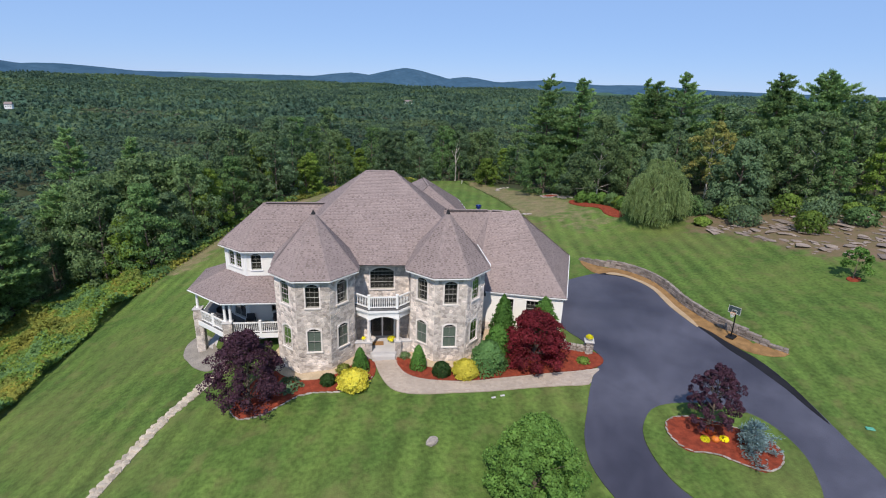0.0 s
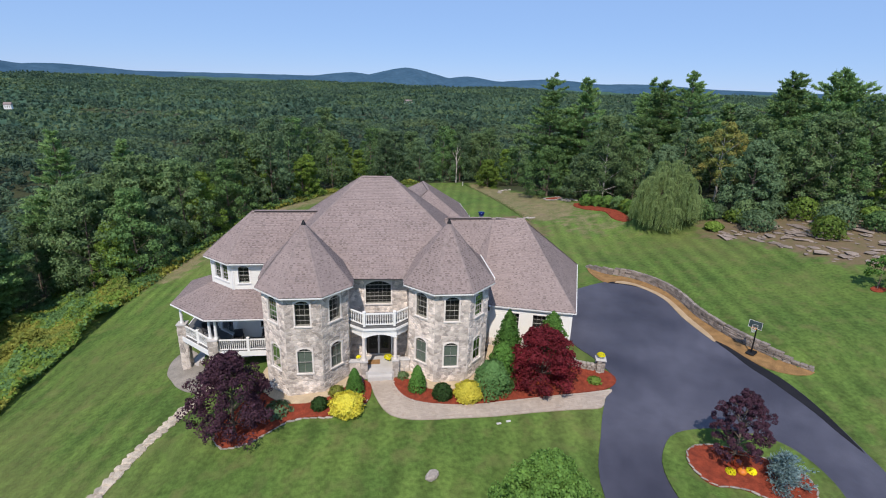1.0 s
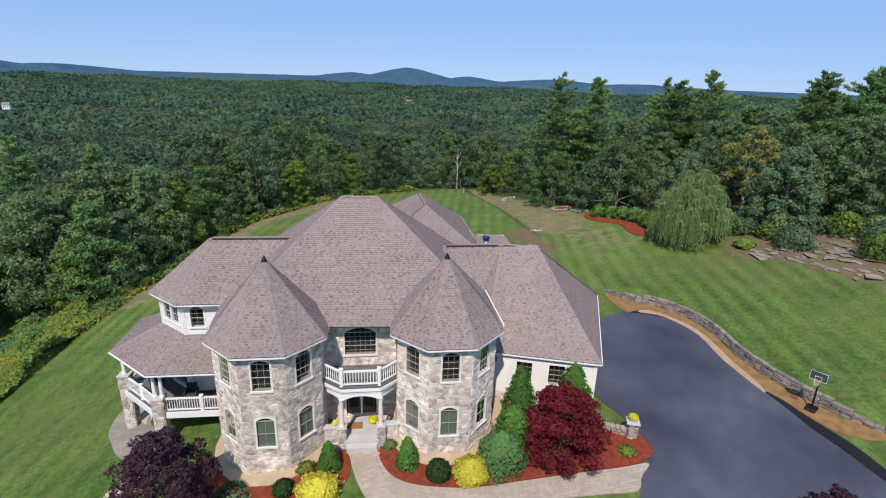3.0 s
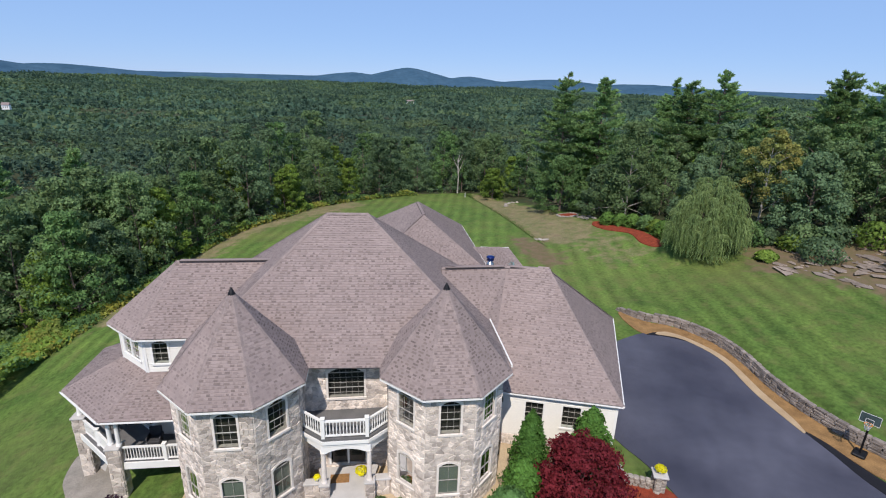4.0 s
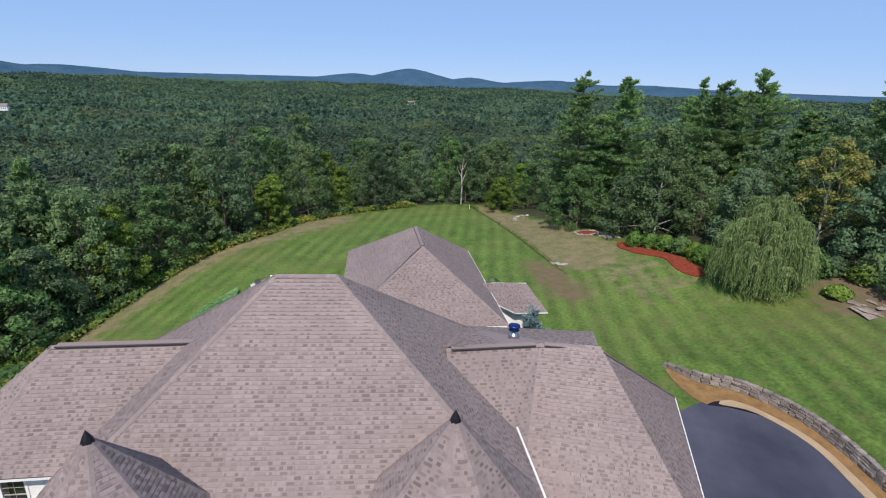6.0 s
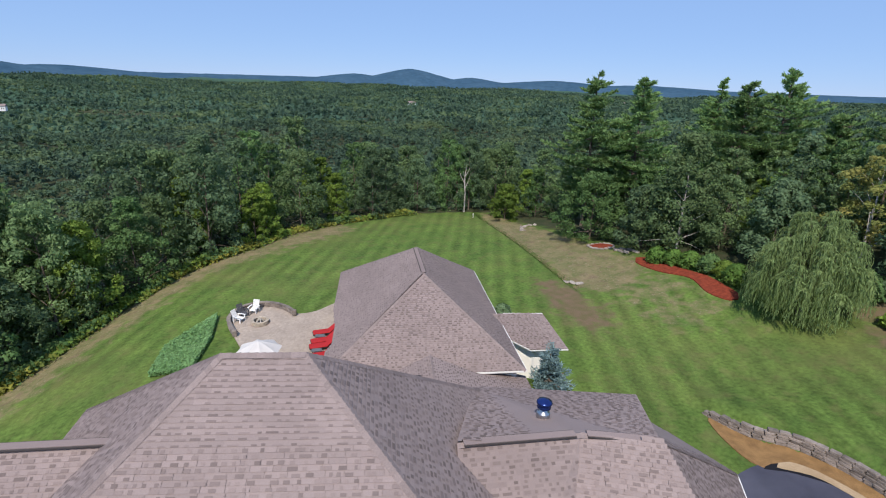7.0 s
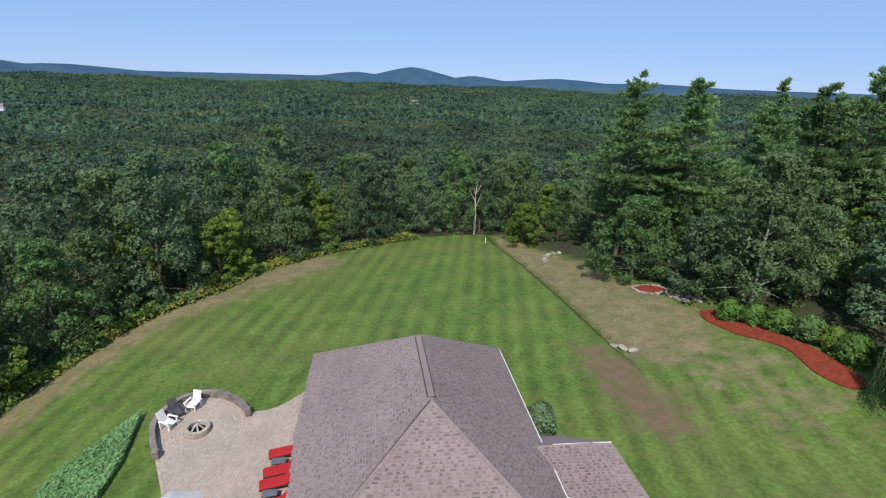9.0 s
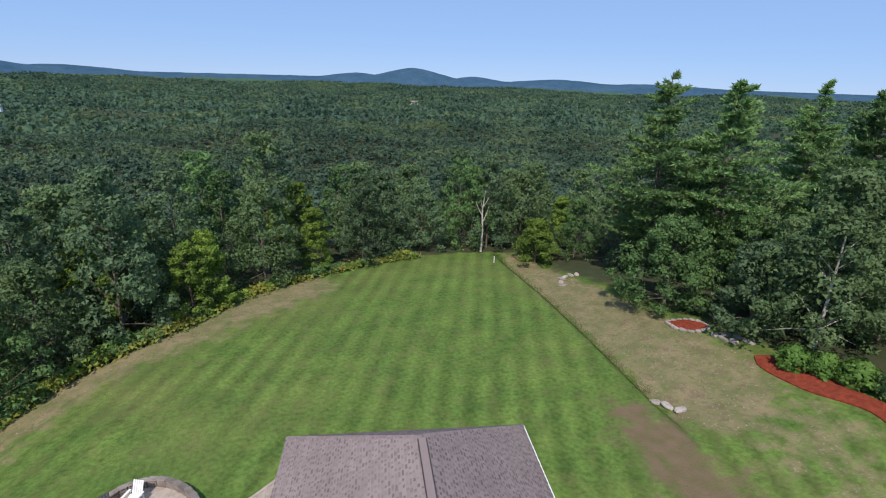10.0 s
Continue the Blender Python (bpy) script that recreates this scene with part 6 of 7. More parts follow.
ring_bed = [(48.0 + 0.65 * math.cos(a), 37.6 + 0.5 * math.sin(a)) for a in (2 * math.pi * k / 18 for k in range(18))]
ground_patch("tree_ring", ring_bed, 0.08, MULCH, "small red mulch ring round an ornamental tree", "mulch bed", 0.3, bumps=0.05)
broadleaf(230, 3.1, 1.5, LAWN_TREE_LEAF, 0.06, at=on_ground(48.0, 37.7), name="small_tree", label="small green ornamental tree on the east lawn", low=0.3, clumps=30, per=60, size=0.12)
MUM = leaf("yellow_mum", (0.9, 0.84, 0.03), (0.8, 0.74, 0.025), isl=0.06)
POT = material("white_pot", (0.7, 0.68, 0.64), scale=3, rough=0.6)


def potted_mum(at, r=0.26, pot=True, label="yellow chrysanthemum in a pale pot"):
    t = thing("flower_pot", (0, 0, 0), label, "flower pot", "yellow mums")
    if pot:
        part("pot", lathe(bmesh.new(), [(0.1, 0), (0.16, 0.2), (0.17, 0.24), (0.14, 0.24)], 12), POT, t)
    rng = np.random.default_rng(int(at[0] * 100) % 1000 + 5)
    n = 260
    d = rng.normal(0, 1, (n, 3))
    d[:, 2] = np.abs(d[:, 2])
    d /= np.linalg.norm(d, axis=1, keepdims=True)
    leaf_cloud("bloom", d * r * [1, 1, 0.75] + [0, 0, 0.22 if pot else 0.05], np.full(n, 0.06), d, MUM, t, rng)
    t.matrix_basis = Matrix.Translation(at)
    return t


potted_mum((20.8, 23.5, gz(20.8, 23.5) + 0.2), 0.26, False, "yellow chrysanthemum on the island bed")
potted_mum((22.0, 23.3, gz(22, 23.3) + 0.2), 0.26, False, "yellow chrysanthemum on the island bed")
shrub(231, 0.4, 0.5, leaf("red_flower", (0.4, 0.02, 0.02), (0.08, 0.1, 0.03)), on_ground(21.5, 24.0, 0.2), "flowering_plant", "red flowering plant under the plum tree", 300, 0.08)
ORANGE = material("pumpkin_orange", (0.65, 0.2, 0.02), (0.5, 0.13, 0.015), scale=4, rough=0.5)
bm = bmesh.new()
bmesh.ops.create_uvsphere(bm, u_segments=24, v_segments=10, radius=0.24)
for v in bm.verts:
    a = math.atan2(v.co.y, v.co.x)
    v.co.x, v.co.y, v.co.z = v.co.x * (1 + 0.06 * math.cos(a * 8)), v.co.y * (1 + 0.06 * math.cos(a * 8)), v.co.z * 0.8
pump = thing("pumpkin", (21.35, 23.3, gz(21.35, 23.3) + 0.36), "orange ribbed pumpkin on the island bed", "pumpkin")
bmesh.ops.translate(bm, verts=bm.verts, vec=(21.35, 23.3, gz(21.35, 23.3) + 0.36))
part("body", bm, ORANGE, pump, smooth=True)
part("stalk", tube(bmesh.new(), [(21.35, 23.3, gz(21.35, 23.3) + 0.53), (21.38, 23.3, gz(21.35, 23.3) + 0.64)], [0.03, 0.02], 6), BARK, pump)
potted_mum(hp(0.72, -0.35, 0.82), 0.3)
potted_mum(hp(-1.35, -1.35, 1.5), 0.15, True)

# low stone wall and pillar by the garage
lw = thing("garden_wall", on_ground(17, 34), "low pale stone garden wall with a capped pillar", "garden wall", kind="structure")
for a, b, h in (((14.9, 35.0), (16.5, 34.25), 1.1), ((16.5, 34.25), (17.8, 33.55), 0.75)):
    n = 5
    for i in range(n):
        for c in range(int(h / 0.2)):
            t0 = (i + 0.5 + 0.25 * (c % 2)) / n
            x, y = a[0] + (b[0] - a[0]) * t0, a[1] + (b[1] - a[1]) * t0
            piece("stone", stone_rng.choice(stones), Matrix.Translation((x, y, gz(x, y) + 0.1 + 0.2 * c)) @ Matrix.Rotation(math.atan2(b[1] - a[1], b[0] - a[0]), 4, "Z") @ Matrix.Diagonal((math.dist(a, b) / n, 0.32, 0.21, 1)), lw)
for c in range(5):
    for i in range(4):
        piece("stone", stone_rng.choice(stones), Matrix.Translation((18.1 + 0.15 * (i % 2 * 2 - 1), 33.4 + 0.15 * (i // 2 * 2 - 1), gz(18.1, 33.4) + 0.11 + 0.2 * c)) @ Matrix.Rotation(-0.4, 4, "Z") @ Matrix.Diagonal((0.32, 0.32, 0.21, 1)), lw)
part("cap", box(bmesh.new(), (0, 0, 0), (0.75, 0.75, 0.1), Matrix.Translation((18.1, 33.4, gz(18.1, 33.4) + 1.08)) @ Matrix.Rotation(-0.4, 4, "Z"), 0.02), CONCRETE, lw, "pale cast pillar cap")
potted_mum((18.1, 33.4, gz(18.1, 33.4) + 1.13), 0.27)
# two flat white covers in the lawn
for x, y in ((9.5, 29.5), (10.15, 29.6)):
    ob = part("utility_cover", box(bmesh.new(), (0, 0, 0), (0.3, 0.16, 0.05), Matrix.Translation(on_ground(x - 0.33, y - 0.12, 0.03)) @ Matrix.Rotation(0.1, 4, "Z"), 0.015), CONCRETE, None)
    tagged(ob, "flat white utility cover in the lawn", "cover", "white covers")
ob = part("utility_cover", box(bmesh.new(), (0, 0, 0), (0.5, 0.3, 0.1), Matrix.Translation(on_ground(32.4, 22.6, 0.04)) @ Matrix.Rotation(-0.5, 4, "Z"), 0.03), material("green_plastic", (0.08, 0.35, 0.24), scale=4, rough=0.5), None)
tagged(ob, "green plastic utility cover in the lawn", "cover")

# basketball hoop
hb = on_ground(31.0, 33.4, 0.05)
hoop = thing("basketball_hoop", hb, "portable basketball hoop with black pole on gravel", "basketball hoop")
hm = Matrix.Translation(hb) @ Matrix.Rotation(radians(-62), 4, "Z") @ Matrix.Scale(0.84, 4)
part("base", box(bmesh.new(), (0, 0.3, 0.1), (0.75, 1.05, 0.2), hm, 0.06), DARK_METAL, hoop)
part("pole", tube(bmesh.new(), [hm @ Vector(p) for p in ((0, 0.25, 0.15), (0, 0.2, 1.6), (0, 0.1, 2.95))], [0.055, 0.055, 0.05], 10), DARK_METAL, hoop)
part("arm", tube(bmesh.new(), [hm @ Vector(p) for p in ((0, 0.12, 2.6), (0, -0.42, 3.05))], [0.035, 0.035], 8), DARK_METAL, hoop)
board = part("backboard", box(bmesh.new(), (0, -0.45, 3.2), (1.1, 0.04, 0.7), hm, 0.015), material("smoky_backboard", (0.06, 0.09, 0.09), (0.04, 0.06, 0.06), scale=3, rough=0.2), hoop, "dark smoky backboard")
bm = bmesh.new()
for sx, sz, wx, wz in ((0, 0.345, 1.1, 0.02), (0, -0.345, 1.1, 0.02), (0.54, 0, 0.02, 0.7), (-0.54, 0, 0.02, 0.7), (0, -0.02, 0.45, 0.02), (0, -0.28, 0.45, 0.02), (0.21, -0.15, 0.02, 0.28), (-0.21, -0.15, 0.02, 0.28)):
    box(bm, (sx, -0.485, 3.2 + sz), (wx, 0.02, wz), hm)
part("board_trim", bm, WHITE, board)
bm = bmesh.new()
tube(bm, [hm @ Vector((0.23 * math.cos(a), -0.78 + 0.23 * math.sin(a), 2.95)) for a in (2 * math.pi * k / 20 for k in range(21))], [0.016] * 21, 6, False)
part("rim", bm, ORANGE, hoop, "orange metal rim")
bm = bmesh.new()
for k in range(12):
    a = 2 * math.pi * k / 12
    for s in (-1, 1):
        b = a + s * 0.5
        tube(bm, [hm @ Vector((0.22 * math.cos(a), -0.78 + 0.22 * math.sin(a), 2.94)), hm @ Vector((0.12 * math.cos(b), -0.78 + 0.12 * math.sin(b), 2.55))], [0.008, 0.008], 3, False)
part("net", bm, WHITE, hoop)

# ---- patio ----
def pz(x, y):
    return gz(x, y) + 0.12


# curved seat wall, built of blocks
seat = thing("seat_wall", (-3.5, 72, pz(-3.5, 72)), "curved dark stone seat wall round the fire pit", "seat wall", kind="structure")
sl = spline([(-3.2, 69.0), (-3.75, 70.3), (-4.15, 71.9), (-3.8, 73.4), (-2.9, 74.35), (-1.5, 74.5), (-0.2, 73.8), (0.7, 72.8), (1.2, 71.9)], 0.42)
for p, q in zip(sl, sl[1:]):
    ang = math.atan2(q[1] - p[1], q[0] - p[0])
    c = (p + q) / 2
    for k in range(3):
        cap_ = k == 2
        piece("block", stone_rng.choice(blocks), Matrix.Translation((c[0], c[1], pz(*c) + 0.09 + 0.17 * k)) @ Matrix.Rotation(ang, 4, "Z") @ Matrix.Diagonal((np.linalg.norm(q - p) * 1.0, 0.32 if cap_ else 0.28, 0.08 if cap_ else 0.165, 1)), seat)
for p in (sl[0], sl[-1]):
    piece("block", blocks[0], Matrix.Translation((p[0], p[1], pz(*p) + 0.28)) @ Matrix.Diagonal((0.36, 0.36, 0.54, 1)), seat)
fx, fy = -1.5, 70.9
pit_blocks = [block_mesh("block", PATH_STONE, q) for q in range(40, 44)]
fire = thing("fire_pit", (fx, fy, pz(fx, fy)), "round stone fire pit with logs on the patio", "fire pit")
for c in range(2):
    for k in range(14):
        a = 2 * math.pi * (k + 0.5 * c) / 14
        piece("block", stone_rng.choice(pit_blocks), Matrix.Translation((fx + 0.6 * math.cos(a), fy + 0.6 * math.sin(a), pz(fx, fy) + 0.09 + 0.18 * c)) @ Matrix.Rotation(a + math.pi / 2, 4, "Z") @ Matrix.Diagonal((0.285, 0.2, 0.18, 1)), fire)
part("ash_bed", lathe(bmesh.new(), [(0.5, 0.02), (0.48, 0.1), (0.1, 0.14)], 16, Matrix.Translation((fx, fy, pz(fx, fy)))), DARK_METAL, fire, "dark ash bed")
for k in range(5):
    a = k * 1.25
    part("log", tube(bmesh.new(), [(fx + 0.38 * math.cos(a), fy + 0.38 * math.sin(a), pz(fx, fy) + 0.13), (fx + 0.05 * math.cos(a), fy + 0.05 * math.sin(a), pz(fx, fy) + 0.5)], [0.06, 0.045], 8), PALE_BARK, fire, "pale birch log")


def adirondack(at, turn, mat, label):
    c = thing("adirondack_chair", at, label, "garden chair", "chairs by the fire pit")
    m = Matrix.Translation(at) @ Matrix.Rotation(turn, 4, "Z")
    for i in range(5):
        part("slat", box(bmesh.new(), ((i - 2) * 0.115, 0.38, 0.62), (0.1, 0.03, 0.85), m @ Matrix.Translation((0, 0.38, 0.3)) @ Matrix.Rotation(radians(-22), 4, "X") @ Matrix.Translation((0, -0.38, -0.3)), 0.01), mat, c)
    part("seat", box(bmesh.new(), (0, 0.05, 0.33), (0.56, 0.6, 0.04), m @ Matrix.Rotation(radians(8), 4, "X"), 0.01), mat, c)
    for s in (-1, 1):
        part("arm", box(bmesh.new(), (s * 0.36, 0.05, 0.56), (0.13, 0.75, 0.03), m, 0.01), mat, c)
        part("leg", box(bmesh.new(), (s * 0.33, -0.25, 0.28), (0.05, 0.1, 0.56), m), mat, c)
        part("leg", box(bmesh.new(), (s * 0.33, 0.38, 0.26), (0.05, 0.1, 0.52), m), mat, c)
    return c


TEAK_GREY = material("dark_grey_wood", (0.07, 0.07, 0.08), scale=5, rough=0.8)
adirondack((-2.35, 73.3, pz(-2.3, 73.3)), -0.35, WHITE, "white slatted garden chair by the fire pit")
adirondack((-3.25, 71.7, pz(-3.2, 71.7)), 1.1, WHITE, "white slatted garden chair beside the seat wall")
adirondack((-3.1, 72.7, pz(-3.1, 72.7)), 0.7, TEAK_GREY, "dark grey garden chair beside the seat wall")
# sun loungers with red cushions
RED_CLOTH = material("red_cushion", (0.42, 0.012, 0.016), (0.34, 0.01, 0.012), scale=3, rough=0.85, fine=40, fine_amount=0.08)
GREY_CLOTH = material("grey_table", (0.13, 0.14, 0.15), scale=4, rough=0.7)


def lounger(at, turn):
    c = thing("sun_lounger", (0, 0, 0), "sun lounger with a red cushion on the patio", "sun lounger", "red sun loungers")
    part("frame", box(bmesh.new(), (0, 0, 0.26), (0.68, 2.0, 0.06), None, 0.015), DARK_METAL, c)
    part("cushion", box(bmesh.new(), (0, -0.3, 0.35), (0.68, 1.35, 0.12), None, 0.04), RED_CLOTH, c)
    back = Matrix.Translation((0, 0.3, 0.33)) @ Matrix.Rotation(radians(38), 4, "X")
    part("backrest", box(bmesh.new(), (0, 0.36, 0.03), (0.68, 0.78, 0.12), back, 0.04), RED_CLOTH, c)
    for s in (-1, 1):
        for y in (-0.8, 0.75):
            part("leg", box(bmesh.new(), (s * 0.26, y, 0.12), (0.05, 0.05, 0.25)), DARK_METAL, c)
    c.matrix_basis = Matrix.Translation(at) @ Matrix.Rotation(turn, 4, "Z")
    return c


lr = radians(-90) + TURN + radians(14)
first_l = lounger((3.9, 67.75, pz(4.3, 68)), lr)
for x, y in ((3.78, 66.35), (3.7, 65.5), (3.62, 64.05)):
    copy_thing(first_l, Matrix.Translation((x, y, pz(x, y))) @ Matrix.Rotation(lr, 4, "Z"))
for x, y in ((3.5, 66.95), (3.3, 64.7)):
    t = thing("side_table", (x, y, pz(x, y)), "low grey side table between red loungers", "side table", "lounger side tables")
    part("tabletop", box(bmesh.new(), (x, y, pz(x, y) + 0.4), (0.75, 0.45, 0.04), None, 0.01), GREY_CLOTH, t)
    for sx in (-1, 1):
        for sy in (-1, 1):
            part("leg", box(bmesh.new(), (x + sx * 0.32, y + sy * 0.18, pz(x, y) + 0.2), (0.04, 0.04, 0.4)), DARK_METAL, t)
# umbrella, table and chairs
ux, uy = -0.35, 62.4
uz = pz(ux, uy)
umb = thing("patio_umbrella", (ux, uy, uz), "open white market umbrella over the patio table", "umbrella")
CANVAS = material("white_canvas", (0.74, 0.71, 0.68), (0.68, 0.65, 0.62), scale=1.5, rough=0.9, fine=30, fine_amount=0.05, translucent=0.25)
part("pole", tube(bmesh.new(), [(ux, uy, uz), (ux, uy, uz + 2.75)], [0.025, 0.02], 8), STEEL, umb)
part("base", lathe(bmesh.new(), [(0.3, 0), (0.28, 0.06), (0.05, 0.1)], 16, Matrix.Translation((ux, uy, uz))), DARK_METAL, umb)
R_U = 1.5
for k in range(8):
    a0, a1 = 2 * math.pi * k / 8 + 0.2, 2 * math.pi * (k + 1) / 8 + 0.2
    n = 5
    verts, faces = [], []
    for i in range(n + 1):
        t = i / n
        z = 2.75 - 0.62 * t ** 1.25
        for s in range(4):
            q = s / 3
            a = a0 + (a1 - a0) * q
            r = R_U * t * (math.cos(math.pi / 8) / math.cos((q - 0.5) * math.pi / 4)) * (1 - 0.03 * math.sin(math.pi * q))
            verts.append((ux + r * math.cos(a), uy + r * math.sin(a), uz + z - 0.05 * t * math.sin(math.pi * q)))
    for i in range(n):
        for s in range(3):
            faces.append((4 * i + s, 4 * (i + 1) + s, 4 * (i + 1) + s + 1, 4 * i + s + 1))
    mesh_ob("canopy_panel", verts, faces, CANVAS, umb, smooth=True)
    part("rib", tube(bmesh.new(), [(ux, uy, uz + 2.7), (ux + R_U * math.cos(a0), uy + R_U * math.sin(a0), uz + 2.1)], [0.012, 0.01], 4), STEEL, umb)
table = thing("patio_table", (ux, uy, uz), "round dark patio dining table under the umbrella", "patio table")
part("tabletop", lathe(bmesh.new(), [(0.72, 0.7), (0.78, 0.71), (0.78, 0.74), (0.1, 0.745)], 28, Matrix.Translation((ux + 0.12, uy - 0.25, uz))), TEAK_GREY, table)
for k in range(4):
    a = k * math.pi / 2 + 0.5
    part("leg", tube(bmesh.new(), [(ux + 0.12 + 0.5 * math.cos(a), uy - 0.25 + 0.5 * math.sin(a), uz), (ux + 0.12 + 0.4 * math.cos(a), uy - 0.25 + 0.4 * math.sin(a), uz + 0.7)], [0.03, 0.03], 6), DARK_METAL, table)


def patio_chair():
    c = thing("patio_chair", (0, 0, 0), "dark metal patio chair at the round table", "patio chair", "chairs round the patio table")
    part("seat", box(bmesh.new(), (0, 0, 0.42), (0.48, 0.46, 0.05), None, 0.015), TEAK_GREY, c)
    part("backrest", box(bmesh.new(), (0, 0.24, 0.7), (0.48, 0.04, 0.5), None, 0.015), TEAK_GREY, c)
    for s in (-1, 1):
        part("arm", tube(bmesh.new(), [(s * 0.25, 0.24, 0.66), (s * 0.27, -0.2, 0.64)], [0.018, 0.018], 5), DARK_METAL, c)
        for y in (-0.2, 0.22):
            part("leg", tube(bmesh.new(), [(s * 0.22, y, 0), (s * 0.22, y, 0.42)], [0.016, 0.016], 5), DARK_METAL, c)
    return c


ch = patio_chair()
for k in range(6):
    a = k * math.pi / 3 + 0.3
    m = Matrix.Translation((ux + 0.12 + 1.05 * math.cos(a), uy - 0.25 + 1.05 * math.sin(a), uz)) @ Matrix.Rotation(a - math.pi / 2, 4, "Z")
    if k == 0:
        ch.matrix_basis = m
    else:
        copy_thing(ch, m)
# covered grill
gx_, gy_ = 2.3, 58.3
gzz = pz(gx_, gy_)
grill = thing("grill", (gx_, gy_, gzz), "barbecue grill under a white cover on the patio", "grill")
bm = box(bmesh.new(), (0, 0, 0.55), (0.68, 1.35, 1.05), Matrix.Translation((gx_, gy_, gzz)) @ Matrix.Rotation(0.05, 4, "Z"), 0.12)
bmesh.ops.subdivide_edges(bm, edges=list(bm.edges), cuts=3, use_grid_fill=True)
for v in bm.verts:
    v.co += Vector((0.04, 0.04, 0.03)) * noise.noise(v.co * 4)
part("cover", bm, CANVAS, grill, smooth=True)
part("shelf", box(bmesh.new(), (gx_, gy_ + 0.95, gzz + 0.8), (0.62, 0.5, 0.05), None, 0.01), DARK_METAL, grill)
for s in (-1, 1):
    part("leg", box(bmesh.new(), (gx_ + s * 0.28, gy_ + 1.12, gzz + 0.4), (0.04, 0.04, 0.8)), DARK_METAL, grill)
g2 = spline([(3.2, 56.2), (5.0, 56.0), (5.0, 60.2), (3.4, 60.4)], 0.5, True)
ground_patch("gravel_bed", g2, 0.14, GRAVEL, "tan gravel bed beside the house wall", "gravel bed", 0.5)
# juniper bank west of the patio
rng_ = np.random.default_rng(77)
bank = [(-5.4, 73.6), (-5.0, 69.0), (-5.4, 64.4), (-8.3, 64.8), (-8.4, 68.7), (-7.0, 71.0)]
bx, by = rng_.uniform(-8.5, -4.4, 26000), rng_.uniform(64.4, 73.6, 26000)
ok = inside(bank, bx, by)
bx, by = bx[ok], by[ok]
nrm_ = np.tile([0, 0, 1.0], (len(bx), 1))
ob = leaf_cloud("groundcover_bank", np.stack([bx, by, ground_z(bx, by) + rng_.uniform(0.1, 0.5, len(bx))], 1), rng_.uniform(0.06, 0.12, len(bx)), nrm_, BANK_LEAF, None, rng_, 0.8)
tagged(ob, "green juniper groundcover bank beside the patio", "groundcover", kind="stuff")

# ---- single trees and wood-edge shrubs ----
def willow(at, h, r, label):
    """A weeping willow: trunk, arching limbs and curtains of hanging strands."""
    rng = np.random.default_rng(31)
    t = thing("willow_tree", (0, 0, 0), label, "willow tree")
    bm = bmesh.new()
    tube(bm, [(0, 0, -0.3), (0.1, 0, h * 0.35), (0, 0.1, h * 0.7)], [0.28, 0.2, 0.1], 8)
    C, W_ = [], []
    for i in range(92):
        a = i * 2.39996 + rng.normal(0, 0.3)
        f = ((i + 0.5) / 92) ** 0.5
        q = r * 0.86 * f
        top = h * (1.0 - 0.55 * f ** 2.4) * rng.choice([1.0, 1.0, 1.0, 0.72, 0.5]) * rng.uniform(0.78, 1.06)
        head = np.array([q * math.cos(a), q * math.sin(a), top])
        if i % 2 == 0:
            tube(bm, [(0, 0, h * 0.3), (0.5 * head[0], 0.5 * head[1], top * 0.8), tuple(head - [0, 0, 0.15])], [0.09, 0.06, 0.02], 5, False)
        wide = rng.uniform(0.55, 1.05)
        # strands spring from the head, arch over and hang
        for k in range(34):
            b = rng.uniform(0, 2 * math.pi)
            w = wide * rng.uniform(0.25, 1.0)
            drop = min(top - 0.1, rng.uniform(0.9, 2.6) + 0.9 * f)
            m = int(7 + drop * 5)
            u = np.linspace(0, 1, m)
            out = np.minimum(1, u * 2.4) ** 0.8 * w
            x = head[0] + out * math.cos(b) + 0.25 * u * math.cos(a) + rng.normal(0, 0.04, m)
            y = head[1] + out * math.sin(b) + 0.25 * u * math.sin(a) + rng.normal(0, 0.04, m)
            C.append(np.stack([x, y, top + 0.25 * np.sin(np.pi * np.minimum(u * 1.6, 1)) - drop * np.maximum(0, u - 0.12)], 1))
            W_.append(np.stack([0.5 * math.cos(b) * (1 - u), 0.5 * math.sin(b) * (1 - u), -0.35 - 1.2 * u], 1) + rng.normal(0, 0.22, (m, 3)))
    part("trunk", bm, BARK, t)
    C, W_ = np.concatenate(C), np.concatenate(W_)
    n = len(C)
    needle_cloud("curtain", C, W_, rng.uniform(0.2, 0.42, n), rng.uniform(0.022, 0.045, n), WILLOW_LEAF, t, rng)
    t.matrix_basis = Matrix.Translation(at)
    return t


willow(on_ground(42.6, 61.6), 8.6, 4.3, "weeping willow with trailing green curtains on the lawn")
broadleaf(301, 9.0, 4.4, MAPLE_LEAF, 0.2, at=on_ground(38.6, 90.2), name="tree", label="broad low green tree in red mulch", low=0.04, clumps=80, per=130, size=0.17)
broadleaf(302, 7.5, 3.4, DARK_LEAF, 0.2, at=on_ground(41.6, 83.0), name="tree", label="rounded dark green tree beside the mulch bed", low=0.04, clumps=70, per=120, size=0.17)
broadleaf(303, 6.0, 3.0, LIME_LEAF, 0.12, at=on_ground(33.2, 109.5), name="tree", label="bright lime-green bushy tree at the lawn end", low=0.04, clumps=60, per=110, size=0.16)
broadleaf(304, 11.4, 4.1, TURNING_LEAF, 0.16, at=on_ground(54.6, 67.0), name="aspen_tree", label="aspen turning yellow at the wood edge", low=0.22, clumps=64, per=90, size=0.16, puff=(0.12, 0.24), bark=PALE_BARK)
